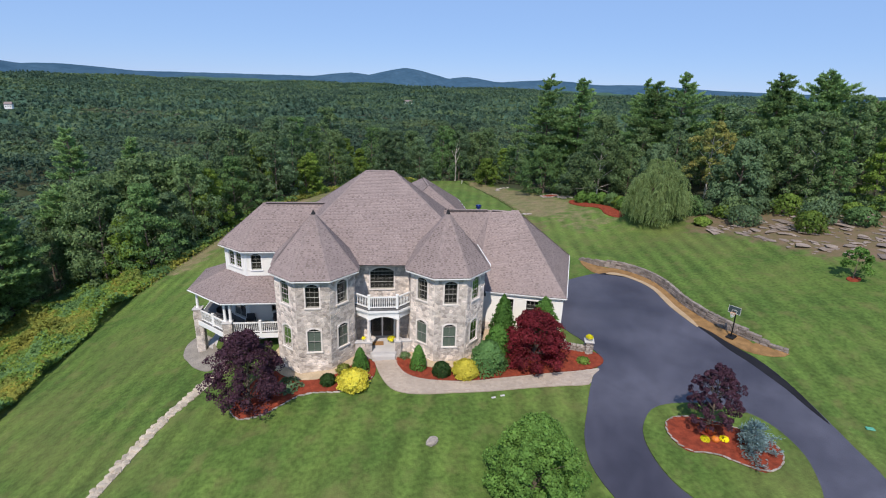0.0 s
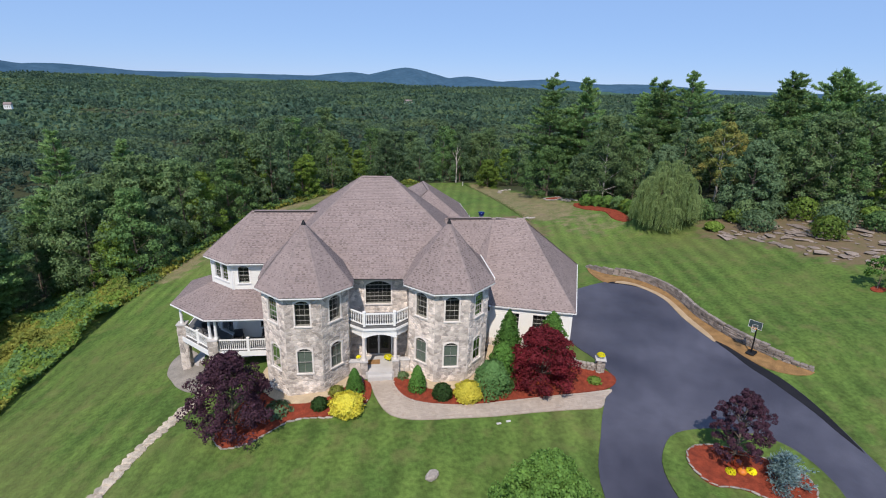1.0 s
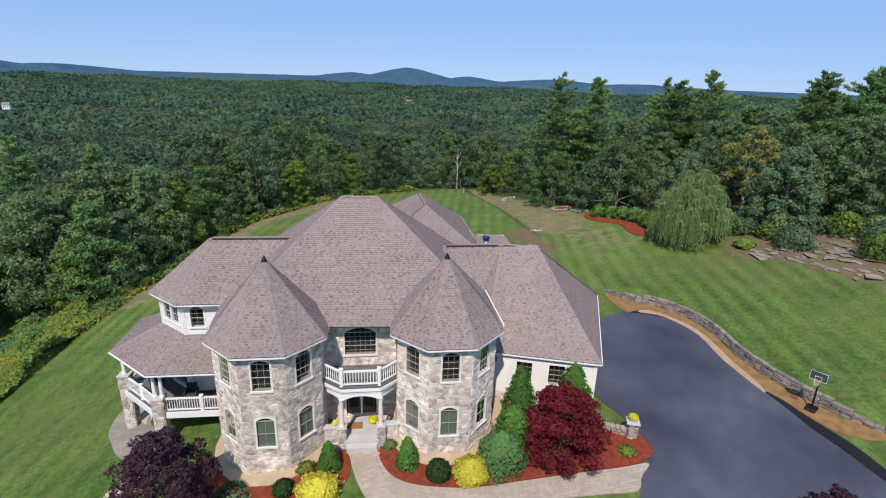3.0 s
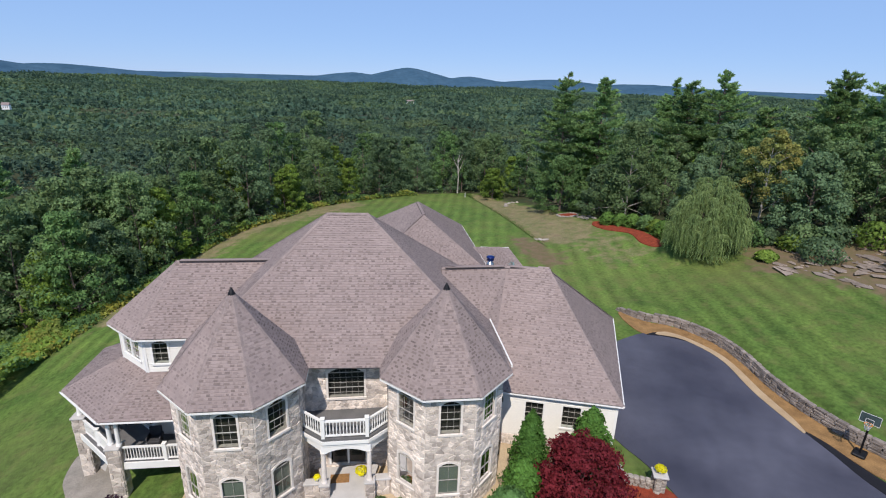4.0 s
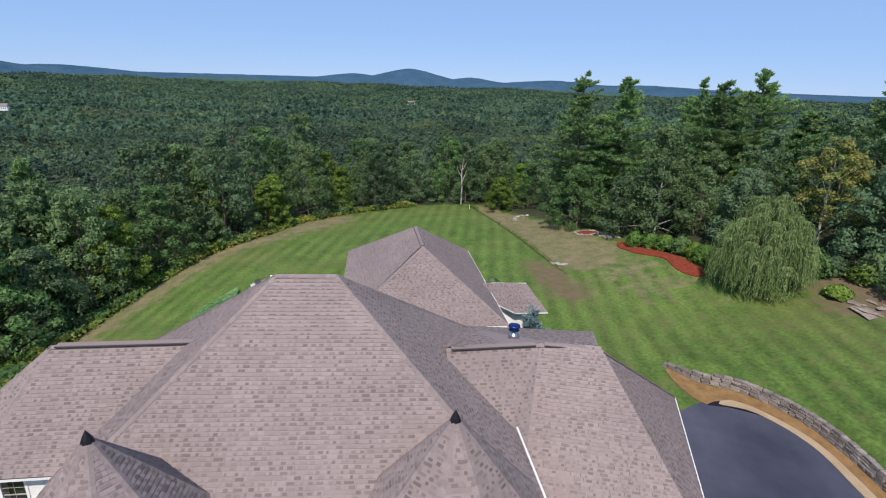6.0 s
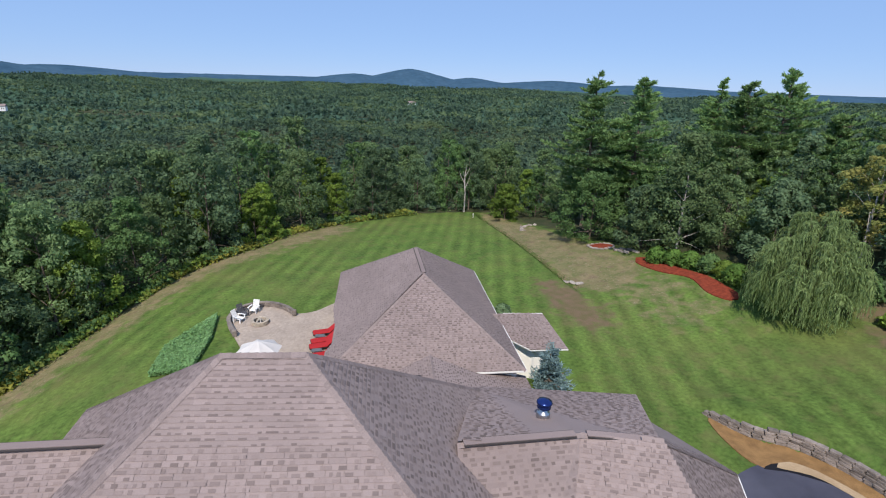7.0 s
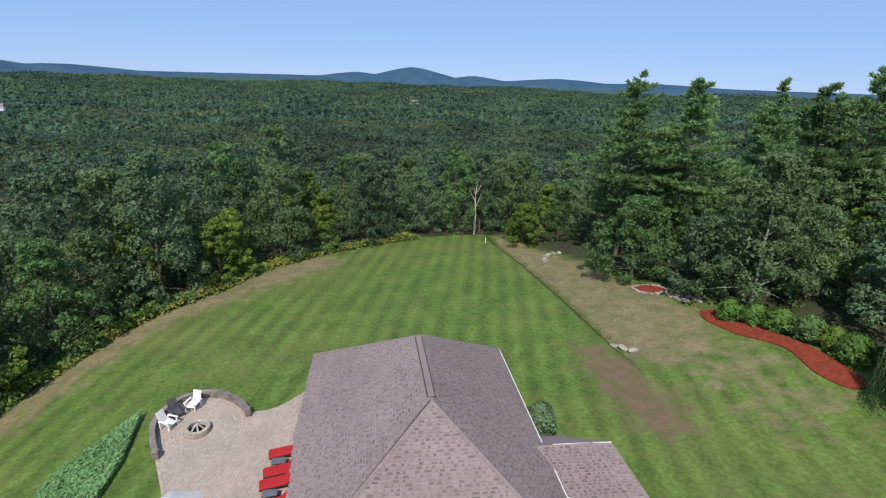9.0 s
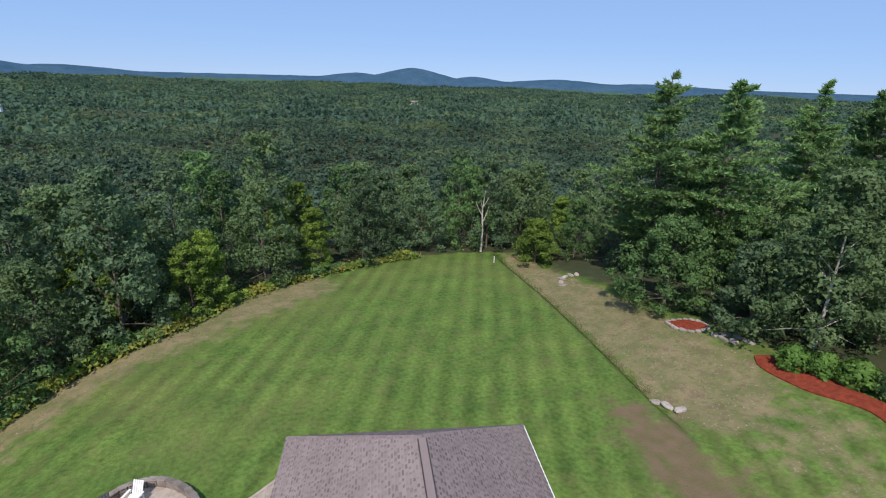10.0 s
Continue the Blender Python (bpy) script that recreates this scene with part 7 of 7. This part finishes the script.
broadleaf(305, 10.5, 3.0, LIME_LEAF, 0.16, at=on_ground(-13.5, 97.5), name="tree", label="yellow-green maple at the wood edge", low=0.04, clumps=70, per=120, size=0.17)
broadleaf(306, 13.5, 4.6, OAK_LEAF, 0.15, at=on_ground(43.2, 78.5), name="tree", label="tall green oak above the mulch bed", low=0.03, clumps=100, per=110, size=0.18, bark=PALE_BARK)
broadleaf(307, 9.5, 3.8, DARK_LEAF, 0.24, at=on_ground(54, 60), name="tree", label="dark leafy oak beside the granite ledge", low=0.08, clumps=80, per=110, size=0.18)
broadleaf(308, 11.0, 3.6, OAK_LEAF, 0.2, at=on_ground(61, 56), name="tree", label="tall open tree with pale bark by the ledge", low=0.2, clumps=64, per=80, size=0.17, puff=(0.12, 0.24), bark=PALE_BARK)
broadleaf(309, 8.5, 3.6, DARK_LEAF, 0.22, at=on_ground(48.5, 71), name="tree", label="dark green tree behind the willow", low=0.06, clumps=80, per=110, size=0.18)
for i, (x, y, r, h, mt) in enumerate([(39.6, 76.8, 1.0, 1.9, LAWN_TREE_LEAF), (41.3, 73.6, 1.1, 1.8, LAWN_TREE_LEAF), (41.9, 71.5, 1.1, 1.9, MAPLE_LEAF), (42.2, 68.3, 1.2, 2.0, LAWN_TREE_LEAF), (40.6, 75.4, 1.0, 1.7, LAWN_TREE_LEAF),
                                      (42.3, 69.9, 1.0, 1.7, LIME_LEAF), (50.5, 54.5, 1.9, 2.4, DARK_LEAF), (54.2, 48.6, 1.6, 2.4, LIME_LEAF), (60.2, 47.6, 1.7, 2.0, MAPLE_LEAF), (57.3, 50.5, 2.0, 2.6, DARK_LEAF), (46.8, 57.2, 1.0, 1.0, LIME_LEAF), (44.8, 66, 1.6, 2.4, DARK_LEAF)]):
    shrub(330 + i, r, h, mt, on_ground(x, y), "shrub", "green leafy shrub at the wood edge", 1100, 0.17, noise_amount=0.16, group="wood-edge shrubs")
for i in range(16):
    t = i / 15
    x, y = 46.5 + 22 * t + stone_rng.uniform(-1, 1), 63.5 - 17 * t ** 0.9 + stone_rng.uniform(-1.5, 1.5)
    r = stone_rng.uniform(0.9, 1.9)
    shrub(360 + i, r, r * stone_rng.uniform(1.1, 1.7), (OAK_LEAF, MAPLE_LEAF, DARK_LEAF, LIME_LEAF)[i % 4], on_ground(x, y), "shrub", "leafy shrub between the granite ledge and the woods", 1000, 0.17, noise_amount=0.18, group="wood-edge shrubs")
# pale dead birch at the end of the lawn
bz = gz(27.4, 115.0)
birch = thing("birch_tree", (27.4, 115.0, bz), "pale bare-stemmed birch at the lawn end", "birch tree")
bm = bmesh.new()
tube(bm, [(27.4, 115, bz - 0.3), (27.45, 115, bz + 3), (27.3, 115, bz + 6), (27.6, 115, bz + 8.6)], [0.17, 0.14, 0.1, 0.03], 8)
for a, z0, L in ((0.5, 4.2, 2.4), (2.6, 5.0, 2.2), (4.0, 5.8, 1.7), (5.6, 6.4, 1.6)):
    tube(bm, [(27.4, 115, bz + z0), (27.4 + 0.35 * L * math.cos(a), 115 + 0.35 * L * math.sin(a), bz + z0 + 0.6 * L), (27.4 + 0.5 * L * math.cos(a), 115 + 0.5 * L * math.sin(a), bz + z0 + L)], [0.07, 0.045, 0.015], 6)
part("trunk", bm, PALE_BARK, birch)
post_ = part("marker_post", box(bmesh.new(), (27.6, 109.5, gz(27.6, 109.5) + 0.4), (0.09, 0.09, 0.9)), WHITE, None)
tagged(post_, "short white marker post at the lawn end", "post")
# goldenrod and rank growth along the west edge of the lawn
rng_ = np.random.default_rng(12)
gl = np.array(spline([(-24.2, 63), (-22.6, 66), (-20.8, 69.5), (-18, 76), (-15.5, 82), (-12, 89.5), (-6, 94.8), (0, 102.8), (9.5, 109.5), (18, 113.5)], 0.5))
for k, (mt, n, lab, hh) in enumerate(((GOLDENROD_LEAF, 12000, "yellow goldenrod along the wood edge", 1.0), (LIME_LEAF, 8000, "rank yellow-green growth along the wood edge", 1.2), (MAPLE_LEAF, 9000, "green undergrowth along the wood edge", 1.6))):
    j = (rng_.uniform(0, 1, n) ** 1.5 * len(gl)).astype(int)
    p = gl[j]
    wid = np.clip(2.6 - j * 0.02, 1.2, 2.6)
    o = rng_.uniform(-0.15, 1.0, n) * wid
    x, y = p[:, 0] - o + rng_.normal(0, 0.4, n), p[:, 1] + o * 0.35 + rng_.normal(0, 0.4, n)
    patch = np.array([noise.noise(Vector((a * 0.22, b * 0.22, k * 7.0))) for a, b in zip(x, y)])
    keep = patch > (-0.35 if k == 0 else 0.0)
    x, y = x[keep], y[keep]
    n2 = len(x)
    z = ground_z(x, y) + rng_.uniform(0.05, 1, n2) * hh * (0.5 + 0.9 * np.clip(patch[keep], 0, 1))
    ob = leaf_cloud("undergrowth", np.stack([x, y, z], 1), rng_.uniform(0.12, 0.26, n2), np.tile([0.3, -0.3, 1.0], (n2, 1)), mt, None, rng_, 1.2)
    tagged(ob, lab, "undergrowth", kind="stuff")

# dark grass blades that draw a line along the ditch at the east edge of the rear lawn
DARK_BLADES = leaf("dark_blades", (0.085, 0.135, 0.035), (0.055, 0.095, 0.025))
n = 15000
y = rng_.uniform(72, 113.5, n)
x = 29.25 + 0.25 * np.sin(y / 7) + rng_.normal(0, 0.34, n)
way = np.stack([rng_.normal(0, 0.5, n), rng_.normal(0, 0.5, n), np.ones(n)], 1)
ob = needle_cloud("ditch_grass", np.stack([x, y, ground_z(x, y) - 0.02], 1), way, rng_.uniform(0.05, 0.17, n) * np.clip((y - 71) / 8, 0.2, 1), rng_.uniform(0.02, 0.045, n), DARK_BLADES, None, rng_)
tagged(ob, "dark grass blades along the ditch beside the rear lawn", "grass", kind="stuff")

# the open bank of goldenrod and rank growth below the west lawn
bank_w = np.array(spline([(-31, 16), (-29.5, 24), (-28.4, 36), (-27.4, 44), (-26.4, 51), (-25, 57), (-23.6, 63), (-24.5, 67), (-29, 71.5), (-34, 74), (-40, 70), (-42, 50), (-42, 22)], 2.0, True))
n = 120000
x, y = rng_.uniform(-43, -22, n), rng_.uniform(16, 78, n)
keep = inside(bank_w, x, y) & (rng_.uniform(0, 1, n) < np.clip(1.15 - (-24 - x) / 42, 0.25, 1))
x, y = x[keep], y[keep]
tone = np.array([noise.noise(Vector((a * 0.13, b * 0.13, 2.0))) + 0.5 * noise.noise(Vector((a * 0.45, b * 0.45, 9.0))) for a, b in zip(x, y)])
mound = np.array([noise.noise(Vector((a * 0.3, b * 0.3, 5.0))) for a, b in zip(x, y)])
tone = tone + rng_.normal(0, 0.1, len(x))
high = (0.7 + 2.0 * np.clip(mound + 0.1, 0, 1)) * rng_.uniform(0.3, 1.0, len(x)) ** 0.6
for lo, hi, mt, lab in ((0.2, 9, GOLDENROD_LEAF, "yellow goldenrod on the bank below the lawn"), (-0.06, 0.2, LIME_LEAF, "rank yellow-green growth on the bank"), (-9, -0.06, MAPLE_LEAF, "green brambles on the bank below the lawn")):
    ok = (tone > lo) & (tone <= hi)
    k = int(ok.sum())
    ob = leaf_cloud("bank_growth", np.stack([x[ok], y[ok], ground_z(x[ok], y[ok]) + high[ok]], 1), rng_.uniform(0.12, 0.25, k), np.tile([0.25, -0.35, 1.0], (k, 1)), mt, None, rng_, 0.9)
    tagged(ob, lab, "undergrowth", kind="stuff")

# neighbour's house among the eastern trees, and far white houses in the valley
def far_house(x, y, z, w_, d_, h, label, wallm=WHITE, turn=0.3):
    t = thing("far_house", (x, y, z), label, "house", "far houses")
    m = Matrix.Translation((x, y, z)) @ Matrix.Rotation(turn, 4, "Z")
    part("wall", box(bmesh.new(), (0, 0, h / 2), (w_, d_, h), m), wallm, t)
    bm = bmesh.new()
    vs = [bm.verts.new(m @ Vector(p)) for p in ((-w_ * .54, -d_ * .58, h), (w_ * .54, -d_ * .58, h), (w_ * .54, d_ * .58, h), (-w_ * .54, d_ * .58, h), (-w_ * .54, 0, h + d_ * 0.42), (w_ * .54, 0, h + d_ * 0.42))]
    for f in ((0, 1, 5, 4), (2, 3, 4, 5), (0, 4, 3), (1, 2, 5), (3, 2, 1, 0)):
        bm.faces.new([vs[i] for i in f])
    part("roof", bm, RIDGE_CAP, t)
    for i in range(3):
        part("window", box(bmesh.new(), ((i - 1) * w_ * 0.28, -d_ / 2 - 0.02, h * 0.55), (w_ * 0.1, 0.06, h * 0.28), m), DOOR_WOOD, t)
    return t


far_house(84, 73, gz(84, 73) - 2.6, 12, 8, 5.5, "grey neighbouring house behind the trees", CONCRETE, -0.4)
for x, y, z_, w_ in ((227, 1510, -38, 20), (1500, 1930, -28, 24), (-560, 1080, -47, 11), (1207, 2010, -36, 22)):
    far_house(x, y, z_, w_, 10, 8, "white house among the trees of the valley", WHITE, 0.2)


# ---- pieces: shingles, stones and boards ----
def tab_geometry(P, n, exposure, rng):
    """Shingle tabs on one roof slope: centre-line frames with size, row by row."""
    u = (P[1] - P[0]).normalized()
    v = n.cross(u)
    q = np.array([((p - P[0]).dot(u), (p - P[0]).dot(v)) for p in P])
    out = []
    y = 0.0
    while y < q[:, 1].max() - 0.02:
        ym = y + exposure * 0.5
        xs = []
        for a, b in zip(q, np.roll(q, -1, 0)):
            if (a[1] > ym) != (b[1] > ym):
                xs.append(a[0] + (b[0] - a[0]) * (ym - a[1]) / (b[1] - a[1]))
        xs.sort()
        for x0, x1 in zip(xs[::2], xs[1::2]):
            x = x0
            while x < x1 - 0.02:
                w_ = min(rng.uniform(0.3, 0.9), x1 - x)
                out.append((x, y, w_, 0.02, 1.1))
                x += w_
            # short dark tabs of the laminate in the lower half of the course
            x = x0 + rng.uniform(0, 0.3)
            while x < x1 - 0.12:
                w_ = min(rng.choice((0.1, 0.14, 0.18, 0.26)) * rng.uniform(0.8, 1.2), x1 - x - 0.02)
                out.append((x, y + exposure * rng.uniform(0.02, 0.06), w_, 0.028, rng.uniform(0.5, 0.66)))
                x += w_ + rng.choice((0.1, 0.14, 0.2, 0.3)) * rng.uniform(0.8, 1.2)
        y += exposure
    return u, v, out


shingle_rng = random.Random(17)
EXPO = 0.145
near_done = 0
unit = []
for s in range(4):
    me = bpy.data.meshes.new("shingle")
    me.from_pydata([(0, -0.02, 0), (1, -0.02, 0), (0, -0.02, 1), (1, -0.02, 1), (0, 1.1, 0.15), (1, 1.1, 0.15)], [], [(0, 1, 3, 2), (2, 3, 5, 4), (0, 2, 4), (1, 5, 3)])
    me.materials.append(SHINGLE_DARK if s % 2 else SHINGLE)
    unit.append(me)
for job, (ob, P, n) in enumerate(shingle_jobs):
    u, v, tabs = tab_geometry(P, n, EXPO, shingle_rng)
    top_v = max(t[1] for t in tabs) if tabs else 0
    single = set()
    if job in (0, len(shingle_jobs) - 1) and near_done < 300:
        for i in range(len(tabs) - 1, -1, -1):
            if near_done >= 300:
                break
            x, y, w_, h, e = tabs[i]
            m = Matrix((u * w_, v * EXPO * e / 1.1, n * h)).transposed().to_4x4()
            m.translation = P[0] + u * x + v * y
            piece("shingle", unit[1 if e < 1 else 0], m, ob)
            single.add(i)
            near_done += 1
    rest = np.array([t for i, t in enumerate(tabs) if i not in single])
    if not len(rest):
        continue
    U, V, N_, O = (np.array(a) for a in (u, v, n, P[0]))
    g = 0.006
    x0, x1, y0, y1, h = rest[:, 0] + g, rest[:, 0] + rest[:, 2] - g, rest[:, 1] - 0.003, rest[:, 1] + EXPO * rest[:, 4], rest[:, 3]

    def at(x, y, z):
        return O + x[:, None] * U + y[:, None] * V + z[:, None] * N_

    zero = h * 0
    tail = np.where(rest[:, 4] < 1, h * 0.75, 0.002)
    vv = np.stack([at(x0, y0, zero), at(x1, y0, zero), at(x0, y0, h), at(x1, y0, h), at(x0, y1, tail), at(x1, y1, tail)], 1).reshape(-1, 3)
    k = np.arange(len(rest))[:, None] * 6
    quads = np.concatenate([k + [[0, 1, 3, 2]], k + [[2, 3, 5, 4]]], 0)
    dark = (rest[:, 4] < 1).astype(int)
    so = mesh_ob("shingles", vv, list(map(tuple, quads)), SHINGLE, ob, mats=[SHINGLE, SHINGLE_DARK], indices=np.tile(dark, 2))
    tagged(so, kind="stuff")


import collections


def clip_half(poly, px, pz_, nx, nz):
    """Keep the part of a polygon where (p - point).normal <= 0."""
    out = []
    for (ax, az), (bx_, bz_) in zip(poly, poly[1:] + poly[:1]):
        da, db = (ax - px) * nx + (az - pz_) * nz, (bx_ - px) * nx + (bz_ - pz_) * nz
        if da <= 0:
            out.append((ax, az))
        if (da < 0 < db) or (db < 0 < da):
            f = da / (da - db)
            out.append((ax + (bx_ - ax) * f, az + (bz_ - az) * f))
    return out


def fieldstones(W_, z0, z1, wins, rng, size=0.3, stretch=1.3):
    """Irregular fieldstone outlines over a wall face, cut at its windows."""
    pts = []
    rows_n = max(1, int((z1 - z0) / size * 1.25))
    for j in range(rows_n):
        n = max(2, int(W_ / size))
        for i in range(n):
            if rng.random() < 0.12:
                continue
            pts.append((-W_ / 2 + (i + 0.5 + 0.5 * (j % 2) - 0.25 + rng.uniform(-0.42, 0.42)) * W_ / n, z0 + (j + 0.5 + rng.uniform(-0.4, 0.4)) * (z1 - z0) / rows_n))
    grid = collections.defaultdict(list)
    for p in pts:
        grid[int(p[0] // 0.5), int(p[1] // 0.5)].append(p)
    for x, z in pts:
        poly = [(-W_ / 2 + 0.005, z0), (W_ / 2 - 0.005, z0), (W_ / 2 - 0.005, z1), (-W_ / 2 + 0.005, z1)]
        gi, gj = int(x // 0.5), int(z // 0.5)
        for q in (q for a in (-2, -1, 0, 1, 2) for b in (-2, -1, 0, 1, 2) for q in grid.get((gi + a, gj + b), ())):
            if q != (x, z) and abs(q[0] - x) < 1.0 and abs(q[1] - z) < 1.0:
                poly = clip_half(poly, (x + q[0]) / 2, (z + q[1]) / 2, (q[0] - x) / stretch, (q[1] - z) * stretch)
        if len(poly) < 3:
            continue
        drop = False
        for c, s, ww_, hh in wins:
            a, b, lo, hi = c - ww_ / 2 - 0.1, c + ww_ / 2 + 0.1, s - 0.11, s + hh + 0.1
            if max(p[0] for p in poly) <= a or min(p[0] for p in poly) >= b or max(p[1] for p in poly) <= lo or min(p[1] for p in poly) >= hi:
                continue
            # the side on which the stone's middle lies farthest out
            mx, mz = sum(p[0] for p in poly) / len(poly), sum(p[1] for p in poly) / len(poly)
            d, cut = max((a - mx, (a, 0, 1, 0)), (mx - b, (b, 0, -1, 0)), (lo - mz, (0, lo, 0, 1)), (mz - hi, (0, hi, 0, -1)))
            poly = clip_half(poly, *cut)
            if len(poly) < 3:
                drop = True
                break
        if drop:
            continue
        area = 0.5 * sum(p[0] * q[1] - q[0] * p[1] for p, q in zip(poly, poly[1:] + poly[:1]))
        if area < 0.004:
            continue
        yield poly


srng = random.Random(4)
single_left = 300
for fi, (m, W_, z0, z1, wins) in enumerate(stone_faces):
    V_, F_ = [], []
    for poly in fieldstones(W_, z0, z1, wins, srng, 0.25):
        cx, cz = sum(p[0] for p in poly) / len(poly), sum(p[1] for p in poly) / len(poly)
        r_ = max(math.hypot(p[0] - cx, p[1] - cz) for p in poly)
        n = len(poly)
        g = max(0.6, 1 - 0.009 / r_)
        deep = srng.uniform(0.015, 0.045)
        vs_ = [(cx + (x - cx) * g, 0.0, cz + (z - cz) * g) for x, z in poly]
        vs_ += [(cx + (x - cx) * g * 0.84, -deep + srng.uniform(-0.012, 0.012), cz + (z - cz) * g * 0.84) for x, z in poly]
        fs_ = [tuple(range(n, 2 * n))] + [(i, (i + 1) % n, n + (i + 1) % n, n + i) for i in range(n)]
        if single_left > 0 and fi in (2, 7) and cz > 1.0:
            me = bpy.data.meshes.new("stone")
            me.from_pydata([(x - cx, y, z - cz) for x, y, z in vs_], [], fs_)
            me.materials.append(STONE)
            piece("stone", me, m @ Matrix.Translation((cx, 0, cz)), house)
            single_left -= 1
        else:
            k = len(V_)
            V_ += [m @ Vector(p) for p in vs_]
            F_ += [[k + i for i in f] for f in fs_]
    if V_:
        tagged(mesh_ob("stonework", V_, F_, STONE, house), kind="stuff")
# clapboards
for m, W_, z0, z1, wins in siding_faces:
    V_, F_ = [], []
    z = z0
    while z < z1 - 0.01:
        h = min(0.15, z1 - z)
        spans = [(-W_ / 2, W_ / 2)]
        for c, s, ww_, hh in wins:
            if s - 0.08 < z + h and z < s + hh + 0.1:
                spans = [t_ for a, b in spans for t_ in ((a, min(b, c - ww_ / 2 - 0.05)), (max(a, c + ww_ / 2 + 0.05), b)) if t_[1] - t_[0] > 0.02]
        for a, b in spans:
            k = len(V_)
            V_ += [m @ Vector(p) for p in ((a, -0.026, z), (b, -0.026, z), (b, -0.006, z + h), (a, -0.006, z + h), (a, 0, z), (b, 0, z))]
            F_ += [(k, k + 1, k + 2, k + 3), (k + 4, k + 5, k + 1, k)]
        z += h
    tagged(mesh_ob("clapboard_siding", V_, F_, SIDING, house), kind="stuff")
    for s in (-1, 1):
        part("corner_board", box(bmesh.new(), (s * (W_ / 2 - 0.05), -0.02, (z0 + z1) / 2), (0.1, 0.05, z1 - z0), m), WHITE, house)


# ---- pavers of the patio and the front walk ----
def paver_mesh(seed):
    rng = random.Random(seed)
    top = [(sx * (0.482 + rng.uniform(-0.01, 0.01)), sy * (0.472 + rng.uniform(-0.01, 0.01)), 1.0) for sx, sy in ((-1, -1), (1, -1), (1, 1), (-1, 1))]
    low = [(sx * 0.496, sy * 0.494, -0.6) for sx, sy in ((-1, -1), (1, -1), (1, 1), (-1, 1))]
    me = bpy.data.meshes.new("paver")
    me.from_pydata(low + top, [], [(4, 5, 6, 7)] + [(i, (i + 1) % 4, 4 + (i + 1) % 4, 4 + i) for i in range(4)])
    me.materials.append(PAVER)
    return me


paver_meshes = [paver_mesh(s) for s in range(4)]


def lay(owner, places, lift, near):
    """Pavers at (x, y, length, width, turn); the 300 nearest to a spot are single pieces, the rest one mesh."""
    places.sort(key=lambda p: math.dist(p[:2], near))
    V_, F_ = [], []
    for i, (x, y, L, w_, a) in enumerate(places):
        slope = Vector((gz(x + 0.2, y) - gz(x - 0.2, y), gz(x, y + 0.2) - gz(x, y - 0.2), 0)) / 0.4
        c, s = math.cos(a), math.sin(a)
        ex, ey = Vector((c, s, slope.x * c + slope.y * s)), Vector((-s, c, -slope.x * s + slope.y * c))
        m = Matrix((ex * L, ey * w_, Vector((0, 0, 0.03)))).transposed().to_4x4()
        m.translation = (x, y, gz(x, y) + lift + pave_rng.uniform(-0.004, 0.004))
        me = paver_meshes[i % 4]
        if i < 300:
            piece("paver", me, m, owner)
        else:
            k = len(V_)
            V_ += [m @ v.co for v in me.vertices]
            F_ += [[k + j for j in p.vertices] for p in me.polygons]
    if V_:
        tagged(mesh_ob("paver_field", V_, F_, PAVER, owner), kind="stuff")


def o_fine(o):
    """The closed outline with points about 0.12 m apart."""
    q = np.roll(o, -1, 0)
    return np.concatenate([a + (b - a) * np.linspace(0, 1, max(2, int(np.hypot(*(b - a)) / 0.12)), endpoint=False)[:, None] for a, b in zip(o, q)])


pave_rng = random.Random(61)
for ob_name, outline, near, lift, turn in (("patio", patio_outline, (1.5, 64.0), 0.1, radians(82)), ("front_walk", walk_outline, (3.0, 31.8), 0.045, radians(2))):
    owner = bpy.data.objects[ob_name]
    spots = []
    o = np.array(outline)[:, :2]
    cx, cy = o.mean(0)
    R_ = np.abs(o - [cx, cy]).max() * 1.5
    c, s = math.cos(turn), math.sin(turn)
    y = -R_
    while y < R_:
        x = -R_ + pave_rng.uniform(0, 0.2)
        while x < R_:
            L = pave_rng.choice((0.17, 0.24, 0.24, 0.31))
            spots.append((cx + (x + L / 2) * c - y * s, cy + (x + L / 2) * s + y * c, L, 0.17, turn))
            x += L
        y += 0.17
    if ob_name == "patio":
        spots = [p for p in spots if math.hypot(p[0] - fx, p[1] - fy) > 3.1]
        for ring in range(4, 16):
            r_ = 0.1 + 0.2 * ring
            n = int(2 * math.pi * r_ / 0.24)
            spots += [(fx + r_ * math.cos(2 * math.pi * k / n), fy + r_ * math.sin(2 * math.pi * k / n), 2 * math.pi * r_ / n, 0.2, 2 * math.pi * k / n + math.pi / 2) for k in range(n)]
    a = np.array(spots)
    ok = inside(o, a[:, 0], a[:, 1])
    line = o_fine(o)
    field = [spots[i] for i in np.where(ok)[0] if ((line - a[i, :2]) ** 2).sum(1).min() > 0.04]
    # a border course along the rim
    area2 = np.sum(line[:, 0] * np.roll(line[:, 1], -1) - np.roll(line[:, 0], -1) * line[:, 1])
    for p, q in zip(line[::2], np.roll(line, -2, 0)[::2]):
        d = q - p
        L = float(np.hypot(*d))
        if 0.1 < L < 0.5:
            nrm = np.array([-d[1], d[0]]) / L * (1 if area2 > 0 else -1)
            c = (p + q) / 2 + nrm * 0.085
            field.append((c[0], c[1], L, 0.17, math.atan2(d[1], d[0])))
    lay(owner, field, lift, near)
